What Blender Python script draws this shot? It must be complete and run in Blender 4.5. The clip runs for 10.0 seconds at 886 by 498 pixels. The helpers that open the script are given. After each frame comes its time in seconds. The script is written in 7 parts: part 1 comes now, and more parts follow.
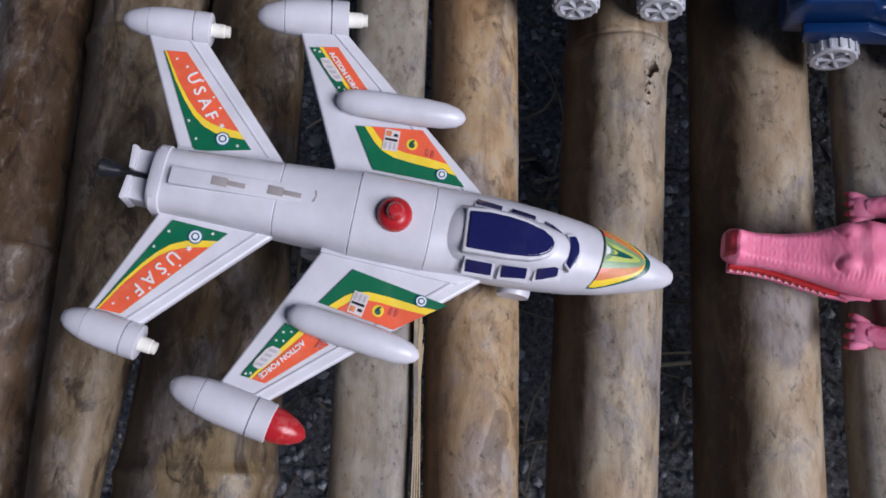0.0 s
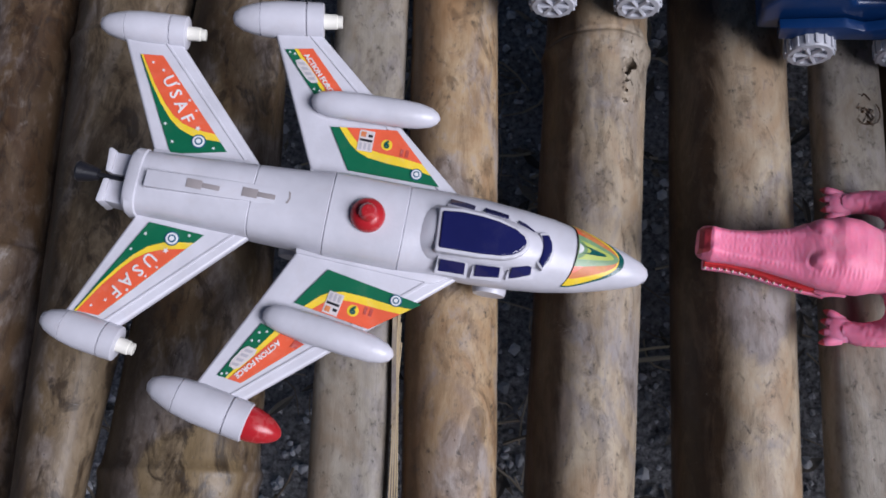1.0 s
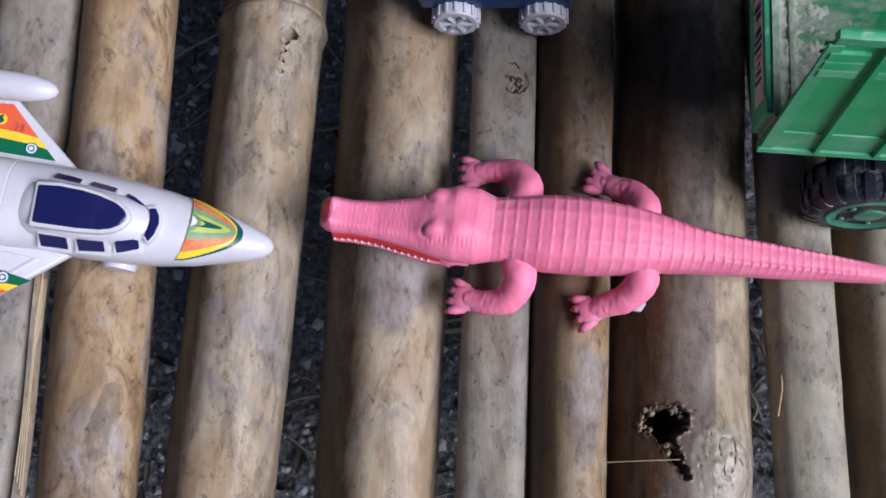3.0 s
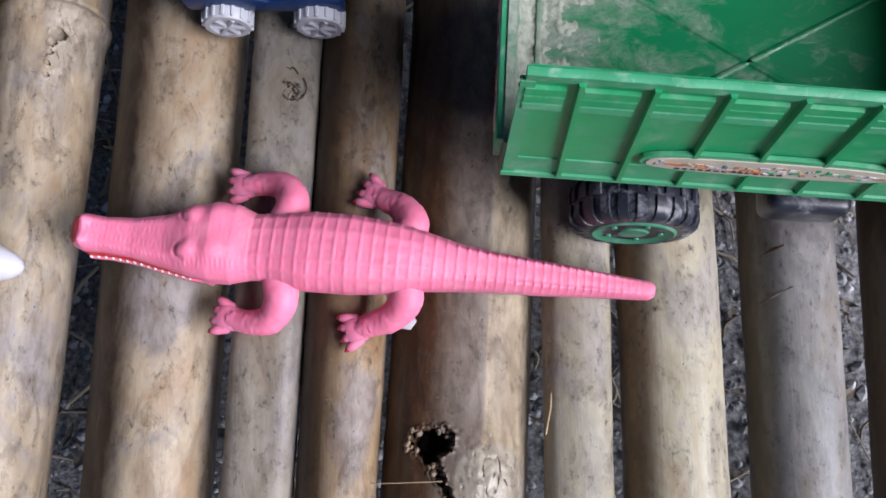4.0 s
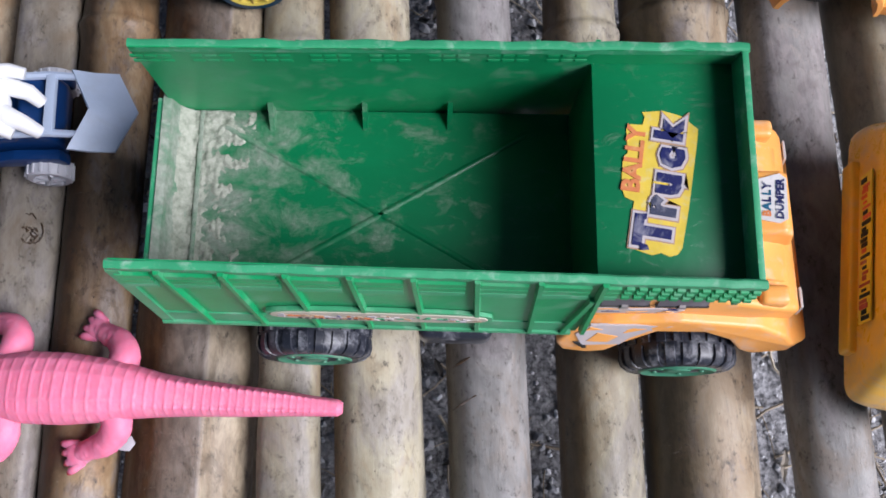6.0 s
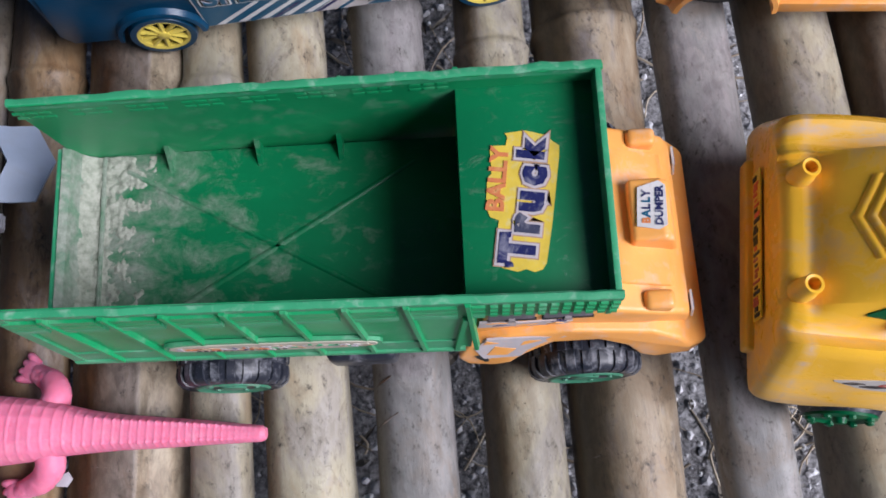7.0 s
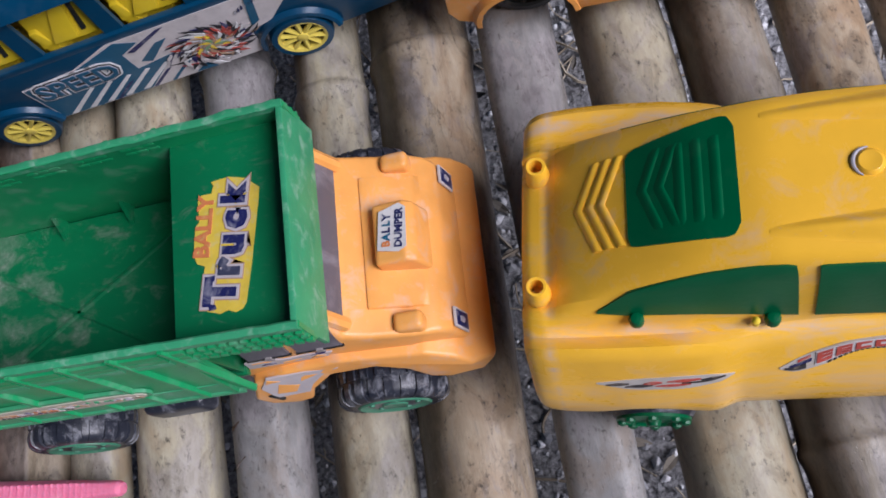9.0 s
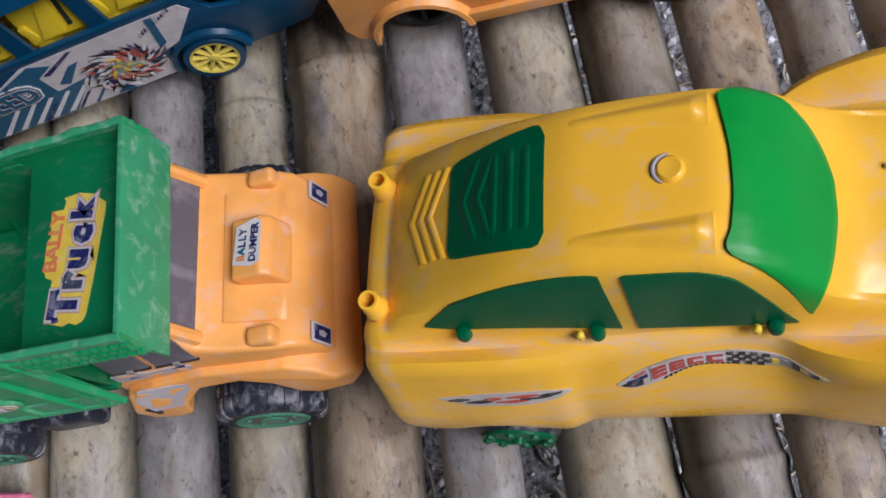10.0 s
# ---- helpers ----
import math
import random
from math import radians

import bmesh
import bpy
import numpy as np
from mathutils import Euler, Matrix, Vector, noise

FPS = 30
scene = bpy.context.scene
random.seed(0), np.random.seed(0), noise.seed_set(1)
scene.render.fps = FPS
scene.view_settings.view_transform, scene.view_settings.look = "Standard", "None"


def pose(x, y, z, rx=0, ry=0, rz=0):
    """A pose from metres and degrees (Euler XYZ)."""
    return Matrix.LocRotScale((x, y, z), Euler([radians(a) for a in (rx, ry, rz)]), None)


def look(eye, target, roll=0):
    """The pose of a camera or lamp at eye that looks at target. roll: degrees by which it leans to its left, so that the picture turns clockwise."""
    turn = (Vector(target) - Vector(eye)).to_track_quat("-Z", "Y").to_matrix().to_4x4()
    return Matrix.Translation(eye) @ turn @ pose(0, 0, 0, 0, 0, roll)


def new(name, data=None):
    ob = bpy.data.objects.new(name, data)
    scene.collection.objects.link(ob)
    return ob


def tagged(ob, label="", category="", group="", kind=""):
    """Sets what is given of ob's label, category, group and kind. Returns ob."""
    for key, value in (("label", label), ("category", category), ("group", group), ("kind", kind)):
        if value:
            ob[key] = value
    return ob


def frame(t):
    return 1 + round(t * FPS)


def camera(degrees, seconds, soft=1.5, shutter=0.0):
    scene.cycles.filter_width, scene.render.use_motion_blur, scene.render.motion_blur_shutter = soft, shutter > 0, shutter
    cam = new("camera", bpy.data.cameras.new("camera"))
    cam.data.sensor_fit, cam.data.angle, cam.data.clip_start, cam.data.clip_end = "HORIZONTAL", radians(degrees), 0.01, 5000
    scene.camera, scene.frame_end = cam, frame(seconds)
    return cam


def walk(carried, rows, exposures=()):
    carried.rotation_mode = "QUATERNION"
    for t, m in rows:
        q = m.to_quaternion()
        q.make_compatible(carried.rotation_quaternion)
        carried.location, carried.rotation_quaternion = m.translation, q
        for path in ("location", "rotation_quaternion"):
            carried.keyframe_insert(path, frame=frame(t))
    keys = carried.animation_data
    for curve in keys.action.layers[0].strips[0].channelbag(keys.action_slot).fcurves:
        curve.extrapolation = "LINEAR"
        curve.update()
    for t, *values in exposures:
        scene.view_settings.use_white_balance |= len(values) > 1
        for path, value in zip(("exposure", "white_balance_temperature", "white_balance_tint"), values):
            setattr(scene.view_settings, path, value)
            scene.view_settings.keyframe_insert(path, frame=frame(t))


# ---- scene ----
cam = camera(52.7, 10.0, soft=1.7)
PATH = [
    (0, (0.071, 0.014, 0.437), (-0.056, 0.593, -1.473), -11.0),
    (0.5, (0.074, 0.017, 0.435), (-0.049, 0.576, -1.481), -11.1),
    (1, (0.089, 0.017, 0.44), (-0.066, 0.578, -1.474), -14.4),
    (1.5, (0.125, 0.026, 0.443), (-0.058, 0.56, -1.475), -18.6),
    (2, (0.168, 0.026, 0.441), (0.007, 0.564, -1.479), -16.9),
    (2.5, (0.209, 0.023, 0.433), (0.068, 0.559, -1.489), -14.9),
    (3, (0.252, 0.018, 0.428), (0.173, 0.53, -1.503), -8.9),
    (3.2, (0.276, 0.02, 0.424), (0.225, 0.501, -1.516), -6.6),
    (4.3, (0.363, 0.06, 0.42), (0.399, 0.473, -1.536), 4.0),
    (4.5, (0.382, 0.066, 0.425), (0.41, 0.487, -1.53), 2.2),
    (5, (0.421, 0.076, 0.442), (0.453, 0.492, -1.514), 2.9),
    (5.5, (0.455, 0.074, 0.461), (0.513, 0.521, -1.488), 5.2),
    (6, (0.488, 0.08, 0.481), (0.534, 0.559, -1.46), 2.2),
    (6.2, (0.5, 0.082, 0.483), (0.564, 0.556, -1.459), 4.1),
    (7.3, (0.586, 0.075, 0.497), (0.549, 0.581, -1.438), -11.9),
    (7.5, (0.614, 0.069, 0.493), (0.586, 0.578, -1.441), -11.0),
    (8, (0.664, 0.063, 0.49), (0.573, 0.605, -1.433), -19.0),
    (8.5, (0.701, 0.052, 0.488), (0.461, 0.655, -1.404), -33.3),
    (9, (0.743, 0.047, 0.473), (0.368, 0.675, -1.389), -44.1),
    (9.5, (0.793, 0.033, 0.459), (0.336, 0.702, -1.369), -48.5),
    (10, (0.835, 0.026, 0.441), (0.325, 0.731, -1.36), -48.9),
]
walk(cam, [(t, look(eye, target, roll)) for t, eye, target, roll in PATH],
     [(0, -0.07, 5850, 15), (1.5, 0.02, 5820, 15), (2.5, 0.11, 5780, 15), (3.2, 0.32, 5800, 15), (4.3, 0.54, 5930, 15), (5, 0.50, 5940, 15), (6, 0.55, 5950, 15), (7.5, 0.19, 5890, 17.5), (8, 0.07, 5880, 18.5), (8.5, -0.02, 5870, 18.5), (9, 0.03, 5870, 18), (9.5, -0.04, 5890, 17), (10, -0.14, 5930, 16.5)])

# ---- light: soft daylight that comes in low from the bench's far end ----
SUN_ELEVATION, SUN_AZIMUTH = radians(41), radians(-26)
world = bpy.data.worlds.new("world")
scene.world = world
world.use_nodes = True
wn = world.node_tree.nodes
sky = wn.new("ShaderNodeTexSky")
sky.sky_type, sky.sun_disc = "NISHITA", False
sky.sun_elevation, sky.sun_rotation = SUN_ELEVATION, radians(90) - SUN_AZIMUTH
wn["Background"].inputs[1].default_value = 0.018
world.node_tree.links.new(sky.outputs[0], wn["Background"].inputs[0])
sun_data = bpy.data.lights.new("sun", "SUN")
sun_data.energy, sun_data.angle, sun_data.color = 4.1, radians(36), (1.0, 0.96, 0.94)
sun = new("sun", sun_data)
sun.matrix_world = look((0, 0, 0), (-math.cos(SUN_AZIMUTH) * math.cos(SUN_ELEVATION), -math.sin(SUN_AZIMUTH) * math.cos(SUN_ELEVATION), -math.sin(SUN_ELEVATION)))


# ---- node helpers ----
class Nodes:
    """A short way to write a node material."""

    def __init__(self, name):
        self.mat = bpy.data.materials.new(name)
        self.mat.use_nodes = True
        self.t = self.mat.node_tree
        self.bsdf = self.t.nodes["Principled BSDF"]
        self.coord = self.t.nodes.new("ShaderNodeTexCoord").outputs["Object"]

    def link(self, a, b):
        self.t.links.new(a, b)

    def scaled(self, sx, sy, sz, source=None):
        m = self.t.nodes.new("ShaderNodeMapping")
        m.inputs["Scale"].default_value = (sx, sy, sz)
        self.link(source or self.coord, m.inputs["Vector"])
        return m.outputs[0]

    def noise(self, vec, scale=1.0, detail=5.0, rough=0.55, distort=0.0):
        n = self.t.nodes.new("ShaderNodeTexNoise")
        n.inputs["Scale"].default_value, n.inputs["Detail"].default_value = scale, detail
        n.inputs["Roughness"].default_value, n.inputs["Distortion"].default_value = rough, distort
        self.link(vec, n.inputs["Vector"])
        return n.outputs["Fac"]

    def ramp(self, fac, *stops):
        r = self.t.nodes.new("ShaderNodeValToRGB")
        while len(r.color_ramp.elements) < len(stops):
            r.color_ramp.elements.new(0.5)
        for e, (pos, col) in zip(r.color_ramp.elements, stops):
            e.position = pos
            e.color = (col, col, col, 1) if isinstance(col, (int, float)) else (*col, 1)
        self.link(fac, r.inputs[0])
        return r.outputs[0]

    def mix(self, fac, a, b, mode="MIX"):
        m = self.t.nodes.new("ShaderNodeMix")
        m.data_type, m.blend_type = "RGBA", mode
        for value, i in ((fac, 0), (a, 6), (b, 7)):
            socket = m.inputs[i]
            if isinstance(value, (int, float)):
                socket.default_value = value if i == 0 else (value, value, value, 1)
            elif isinstance(value, tuple):
                socket.default_value = (*value, 1)
            else:
                self.link(value, socket)
        return m.outputs[2]

    def math(self, op, a, b=0.0):
        m = self.t.nodes.new("ShaderNodeMath")
        m.operation = op
        for value, socket in ((a, m.inputs[0]), (b, m.inputs[1])):
            if isinstance(value, (int, float)):
                socket.default_value = value
            else:
                self.link(value, socket)
        return m.outputs[0]

    def split(self, vec=None):
        n = self.t.nodes.new("ShaderNodeSeparateXYZ")
        self.link(vec or self.coord, n.inputs[0])
        return n.outputs

    def random(self):
        return self.t.nodes.new("ShaderNodeObjectInfo").outputs["Random"]

    def bump(self, height, strength, distance=0.001):
        b = self.t.nodes.new("ShaderNodeBump")
        b.inputs["Strength"].default_value, b.inputs["Distance"].default_value = strength, distance
        self.link(height, b.inputs["Height"])
        self.link(b.outputs[0], self.bsdf.inputs["Normal"])

    def finish(self, colour, rough=0.5, metal=0.0, spec=None):
        for value, key in ((colour, "Base Color"), (rough, "Roughness"), (metal, "Metallic")):
            if isinstance(value, (int, float)):
                self.bsdf.inputs[key].default_value = value
            elif isinstance(value, tuple):
                self.bsdf.inputs[key].default_value = (*value, 1)
            else:
                self.link(value, self.bsdf.inputs[key])
        if spec is not None:
            self.bsdf.inputs["Specular IOR Level"].default_value = spec
        return self.mat


def plastic(name, colour, rough=0.38, dust=0.25, dust_colour=(0.32, 0.29, 0.25), scale=1.0):
    """Moulded toy plastic, handled and a little dusty."""
    n = Nodes(name)
    tone = n.ramp(n.noise(n.scaled(28, 28, 28), scale, 4), (0.3, tuple(c * 0.86 for c in colour)), (0.7, tuple(min(1, c * 1.06) for c in colour)))
    film = n.ramp(n.noise(n.scaled(60, 60, 60), scale, 8, 0.68, 0.4), (0.52, 0.0), (0.78, 1.0))
    specks = n.ramp(n.noise(n.scaled(700, 700, 700), scale, 3, 0.6), (0.66, 0.0), (0.74, 1.0))
    mask = n.math("MULTIPLY", n.math("MAXIMUM", film, n.math("MULTIPLY", specks, 0.6)), dust)
    col = n.mix(mask, tone, dust_colour)
    n.bump(n.noise(n.scaled(420, 420, 420), scale, 4), 0.12, 0.0006)
    return n.finish(col, n.mix(mask, rough, 0.8))


def bamboo(name, pale, mid, dark, stain, grime=0.5, bloom=0.7, sides=None):
    """Weathered bamboo: mottled skin, grey bloom, brown stains, mould, pits.
    sides: (left, right) at y = 0.03, the same at y = 0.30, then steps (place across, colour, strength) of bark left on
    the skin and of flank shade put into the colour."""
    n = Nodes(name)
    shift = n.t.nodes.new("ShaderNodeVectorMath")
    shift.operation = "ADD"
    n.link(n.coord, shift.inputs[0])
    jump = n.t.nodes.new("ShaderNodeCombineXYZ")
    n.link(n.math("MULTIPLY_ADD", n.random(), 9.0), jump.inputs[0])
    n.link(n.math("MULTIPLY_ADD", n.random(), 17.0), jump.inputs[1])
    n.link(jump.outputs[0], shift.inputs[1])
    p = shift.outputs[0]
    streak = n.noise(n.scaled(105, 9, 105, p), 1.0, 5, 0.6, 0.7)
    fine = n.noise(n.scaled(900, 45, 900, p), 1.0, 4, 0.65)
    cloud = n.noise(n.scaled(40, 22, 40, p), 1.0, 5, 0.6, 0.6)
    blotch = n.noise(n.scaled(75, 36, 75, p), 1.0, 6, 0.66, 1.0)
    mottle = n.noise(n.scaled(190, 95, 190, p), 1.0, 5, 0.62, 0.5)
    smear = n.noise(n.scaled(46, 15, 46, p), 1.0, 8, 0.7, 0.7)
    mould = n.noise(n.scaled(330, 230, 330, p), 1.0, 6, 0.75, 0.3)
    pits = n.noise(n.scaled(520, 380, 520, p), 1.0, 2, 0.5)
    base = n.ramp(cloud, (0.36, mid), (0.5, pale), (0.56, pale), (0.68, mid))
    base = n.mix(n.ramp(streak, (0.38, 0.36), (0.52, 0.0)), base, mid)
    base = n.mix(n.ramp(fine, (0.36, 0.08), (0.6, 0.0)), base, dark)
    base = n.mix(n.ramp(mottle, (0.46, 0.0), (0.68, 0.5)), base, mid)
    base = n.mix(n.math("MULTIPLY", n.ramp(mottle, (0.36, 1.0), (0.47, 0.0)), n.ramp(cloud, (0.44, 0.0), (0.56, bloom))), base, (0.36, 0.325, 0.30))
    hue = n.noise(n.scaled(26, 12, 26, p), 1.0, 5, 0.62, 0.9)
    base = n.mix(n.ramp(hue, (0.36, 0.6), (0.48, 0.0)), base, tuple(c * k for c, k in zip(mid, (0.92, 0.74, 0.58))))
    base = n.mix(n.ramp(hue, (0.50, 0.0), (0.62, min(1.0, 1.1 * bloom))), base, n.mix(n.ramp(mottle, (0.42, 0.0), (0.6, 1.0)), (0.315, 0.29, 0.295), (0.20, 0.18, 0.185)))
    if sides:
        x, y, _ = n.split()
        (l0, r0, l1, r1), steps = sides
        across = n.math("DIVIDE", n.math("SUBTRACT", x, n.math("MULTIPLY_ADD", n.math("SUBTRACT", y, 0.03), (l1 - l0) / 0.27)), r0 - l0)
        across.node.inputs[0].links[0].from_node.inputs[1].links[0].from_node.inputs[2].default_value = l0
        wave = n.math("MULTIPLY", n.math("SUBTRACT", n.math("ADD", n.math("MULTIPLY", smear, 0.7), n.math("MULTIPLY", blotch, 0.3)), 0.5), 0.42)
        for place, width, colour, strength in steps:
            if isinstance(place, tuple):
                cx, cy = place
                dx, dy = n.math("DIVIDE", n.math("SUBTRACT", x, cx), width[0]), n.math("DIVIDE", n.math("SUBTRACT", y, cy), width[1])
                far = n.math("ADD", n.math("ADD", n.math("MULTIPLY", dx, dx), n.math("MULTIPLY", dy, dy)), n.math("MULTIPLY", wave, 2.0))
                base = n.mix(n.ramp(far, (0.75, strength), (1.0, 0.0)), base, n.mix(n.ramp(mottle, (0.4, 0.0), (0.62, 1.0)), colour, tuple(c * 0.8 for c in colour)))
                continue
            # strip along one edge: bark brown with the flank's shade painted in
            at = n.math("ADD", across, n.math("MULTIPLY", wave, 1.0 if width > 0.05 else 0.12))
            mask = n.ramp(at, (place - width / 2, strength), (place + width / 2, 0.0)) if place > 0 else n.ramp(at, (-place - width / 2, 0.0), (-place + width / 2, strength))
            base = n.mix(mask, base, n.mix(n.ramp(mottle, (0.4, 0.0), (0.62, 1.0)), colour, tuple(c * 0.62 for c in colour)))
    base = n.mix(n.math("MULTIPLY", n.ramp(smear, (0.5, 0.0), (0.62, 0.9)), grime), base, dark)
    base = n.mix(n.math("MULTIPLY", n.ramp(blotch, (0.51, 0.0), (0.62, 1.0)), grime), base, stain)
    patchy = n.math("MULTIPLY", n.ramp(mould, (0.53, 0.0), (0.66, 0.85)), n.ramp(blotch, (0.44, 0.0), (0.58, 1.0)))
    base = n.mix(patchy, base, (0.05, 0.042, 0.036))
    scratch = n.ramp(n.noise(n.scaled(70, 260, 70, p), 1.0, 5, 0.7, 2.5), (0.64, 0.0), (0.74, 0.3))
    base = n.mix(scratch, base, (0.46, 0.42, 0.37))
    base = n.mix(n.ramp(pits, (0.73, 0.0), (0.79, 0.8)), base, (0.035, 0.025, 0.016))
    tone = n.math("MULTIPLY_ADD", n.random(), 0.3)
    tone.node.inputs[2].default_value = 0.74
    base = n.mix(1.0, base, n.mix(tone, 0.0, 1.0), "MULTIPLY")
    height = n.math("ADD", n.math("MULTIPLY", streak, 0.5), n.math("ADD", n.math("MULTIPLY", mottle, 0.6), n.math("MULTIPLY", fine, 0.25)))
    n.bump(n.math("SUBTRACT", height, n.math("MULTIPLY", n.ramp(pits, (0.7, 0.0), (0.76, 1.0)), 0.7)), 0.35, 0.0012)
    return n.finish(base, n.ramp(cloud, (0.38, 0.36), (0.68, 0.56)), 0, 0.38)


TONES = {
    "cream": ((0.50, 0.46, 0.34), (0.40, 0.355, 0.255), (0.20, 0.165, 0.12), (0.13, 0.105, 0.075), 0.35, 0.5),
    "golden": ((0.44, 0.325, 0.195), (0.32, 0.215, 0.12), (0.15, 0.085, 0.043), (0.085, 0.05, 0.028), 0.55, 0.6),
    "grey": ((0.395, 0.355, 0.29), (0.29, 0.255, 0.205), (0.15, 0.12, 0.09), (0.12, 0.095, 0.07), 0.35, 0.7),
    "brown": ((0.12, 0.078, 0.044), (0.07, 0.043, 0.024), (0.05, 0.028, 0.016), (0.03, 0.017, 0.010), 0.85, 0.35),
    "stained": ((0.185, 0.135, 0.080), (0.098, 0.066, 0.036), (0.048, 0.030, 0.017), (0.028, 0.018, 0.011), 0.8, 0.45),
    "slate": ((0.35, 0.34, 0.33), (0.26, 0.255, 0.25), (0.14, 0.135, 0.13), (0.13, 0.12, 0.11), 0.3, 0.7),
    "tan": ((0.53, 0.44, 0.315), (0.41, 0.325, 0.225), (0.18, 0.12, 0.075), (0.12, 0.085, 0.055), 0.45, 0.7),
}
BAMBOO = {kind: bamboo("bamboo_" + kind, *tones) for kind, tones in TONES.items()}


def soil():
    n = Nodes("soil")
    big = n.noise(n.scaled(9, 9, 9), 1.0, 8, 0.65)
    grit = n.noise(n.scaled(160, 160, 160), 1.0, 6, 0.7)
    chips = n.t.nodes.new("ShaderNodeTexVoronoi")
    chips.inputs["Scale"].default_value = 95
    n.link(n.coord, chips.inputs["Vector"])
    col = n.ramp(grit, (0.35, (0.13, 0.13, 0.142)), (0.52, (0.40, 0.40, 0.42)), (0.7, (0.66, 0.66, 0.69)))
    col = n.mix(n.ramp(big, (0.4, 0.0), (0.7, 0.5)), col, (0.075, 0.062, 0.05))
    bright = n.math("MULTIPLY", n.ramp(chips.outputs["Distance"], (0.12, 1.0), (0.3, 0.0)), n.ramp(n.noise(n.scaled(60, 60, 60), 1.0, 2), (0.52, 0.0), (0.6, 0.8)))
    col = n.mix(bright, col, (0.3, 0.29, 0.275))
    n.bump(n.math("ADD", grit, chips.outputs["Distance"]), 0.9, 0.006)
    return n.finish(col, 0.95, 0, 0.2)


def litter(name, low, high):
    n = Nodes(name)
    island = n.t.nodes.new("ShaderNodeNewGeometry").outputs["Random Per Island"]
    col = n.ramp(island, (0.0, low), (1.0, high))
    n.bump(n.noise(n.scaled(300, 300, 300), 1.0, 4), 0.5, 0.001)
    return n.finish(col, 0.85, 0, 0.25)


def dusty_green(name, colour):
    """The truck body's green plastic; dried mud dust lies thick towards the tail."""
    n = Nodes(name)
    x = n.split()[0]
    tone = n.ramp(n.noise(n.scaled(18, 45, 30), 1.0, 5), (0.3, tuple(c * 0.8 for c in colour)), (0.7, colour))
    patch = n.noise(n.scaled(44, 62, 60), 1.0, 7, 0.68, 0.35)
    near_tail = n.ramp(n.math("MULTIPLY", x, -4.1), (0.1, 0.0), (0.5, 0.09), (0.75, 0.19), (0.88, 0.29), (1.0, 0.44))
    mud = n.ramp(n.math("ADD", patch, n.math("SUBTRACT", near_tail, 0.16)), (0.49, 0.0), (0.62, 0.35), (0.78, 0.88))
    scuff = n.ramp(n.noise(n.scaled(100, 190, 190), 1.0, 7, 0.7, 0.5), (0.56, 0.0), (0.78, 0.24))
    mask = n.math("MAXIMUM", mud, scuff)
    crust = n.noise(n.scaled(330, 330, 330), 1.0, 6, 0.7)
    col = n.mix(mask, tone, n.ramp(crust, (0.3, (0.18, 0.20, 0.165)), (0.7, (0.36, 0.38, 0.33))))
    n.bump(n.math("ADD", n.math("MULTIPLY", mask, n.math("MULTIPLY_ADD", crust, 1.5)), n.math("MULTIPLY", n.noise(n.scaled(260, 260, 260), 1.0, 3), 0.15)), 0.4, 0.0012)
    return n.finish(col, n.mix(mask, 0.36, 0.9))


WHITE = plastic("white_plastic", (0.60, 0.595, 0.65), 0.33, 0.3, (0.5, 0.45, 0.45), 1.5)
CREAM = plastic("cream_plastic", (0.78, 0.76, 0.68), 0.4, 0.1)
PINK = plastic("pink_rubber", (0.84, 0.22, 0.36), 0.55, 0.5, (0.86, 0.42, 0.48))
skin = PINK.node_tree.nodes["Principled BSDF"].inputs
skin["Subsurface Weight"].default_value, skin["Subsurface Scale"].default_value = 0.35, 0.004
skin["Subsurface Radius"].default_value = (1.0, 0.25, 0.3)
RED_PINK = plastic("dark_pink_paint", (0.55, 0.05, 0.07), 0.45, 0.3, (0.8, 0.3, 0.35))
MOUTH = plastic("mouth_red", (0.6, 0.025, 0.03), 0.45, 0.1)
RED = plastic("red_plastic", (0.43, 0.016, 0.022), 0.24, 0.4, (0.6, 0.22, 0.2), 3.0)
NAVY = plastic("navy_plastic", (0.012, 0.014, 0.085), 0.14, 0.04)
BLACK = plastic("black_plastic", (0.012, 0.012, 0.016), 0.3, 0.1)
SLOT = plastic("grey_slot", (0.3, 0.27, 0.27), 0.6, 0.2)
GREEN_BED = dusty_green("green_bed_plastic", (0.004, 0.172, 0.062))
GREEN_SIDE = plastic("green_side_plastic", (0.010, 0.30, 0.105), 0.4, 0.85, (0.17, 0.37, 0.24), 1.2)
GREEN_DUSTED = plastic("green_dusted_plastic", (0.05, 0.32, 0.15), 0.5, 0.9, (0.24, 0.42, 0.30), 1.4)
GREEN_RIM = plastic("green_rubbed_rim", (0.04, 0.33, 0.15), 0.5, 0.95, (0.34, 0.52, 0.40), 1.8)
GREEN_HUB = plastic("green_hub", (0.05, 0.22, 0.13), 0.5, 0.75, (0.3, 0.36, 0.29))
ORANGE = plastic("orange_plastic", (0.88, 0.39, 0.09), 0.40, 0.8, (0.66, 0.49, 0.41), 1.3)
YELLOW = plastic("yellow_plastic", (0.95, 0.525, 0.034), 0.29, 0.62, (0.62, 0.47, 0.36))
# one green plastic: darker base for panes turned from the light, brighter for the windscreen
GLASS_GREEN_SHADED = plastic("green_window_shaded", (0.0, 0.105, 0.038), 0.3, 0.12, (0.1, 0.2, 0.12))
GLASS_GREEN_SHADED.node_tree.nodes["Principled BSDF"].inputs["Specular IOR Level"].default_value = 0.25
WINDSCREEN_LIT = plastic("green_windscreen_lit", (0.005, 0.29, 0.04), 0.32, 0.08, (0.1, 0.3, 0.15))
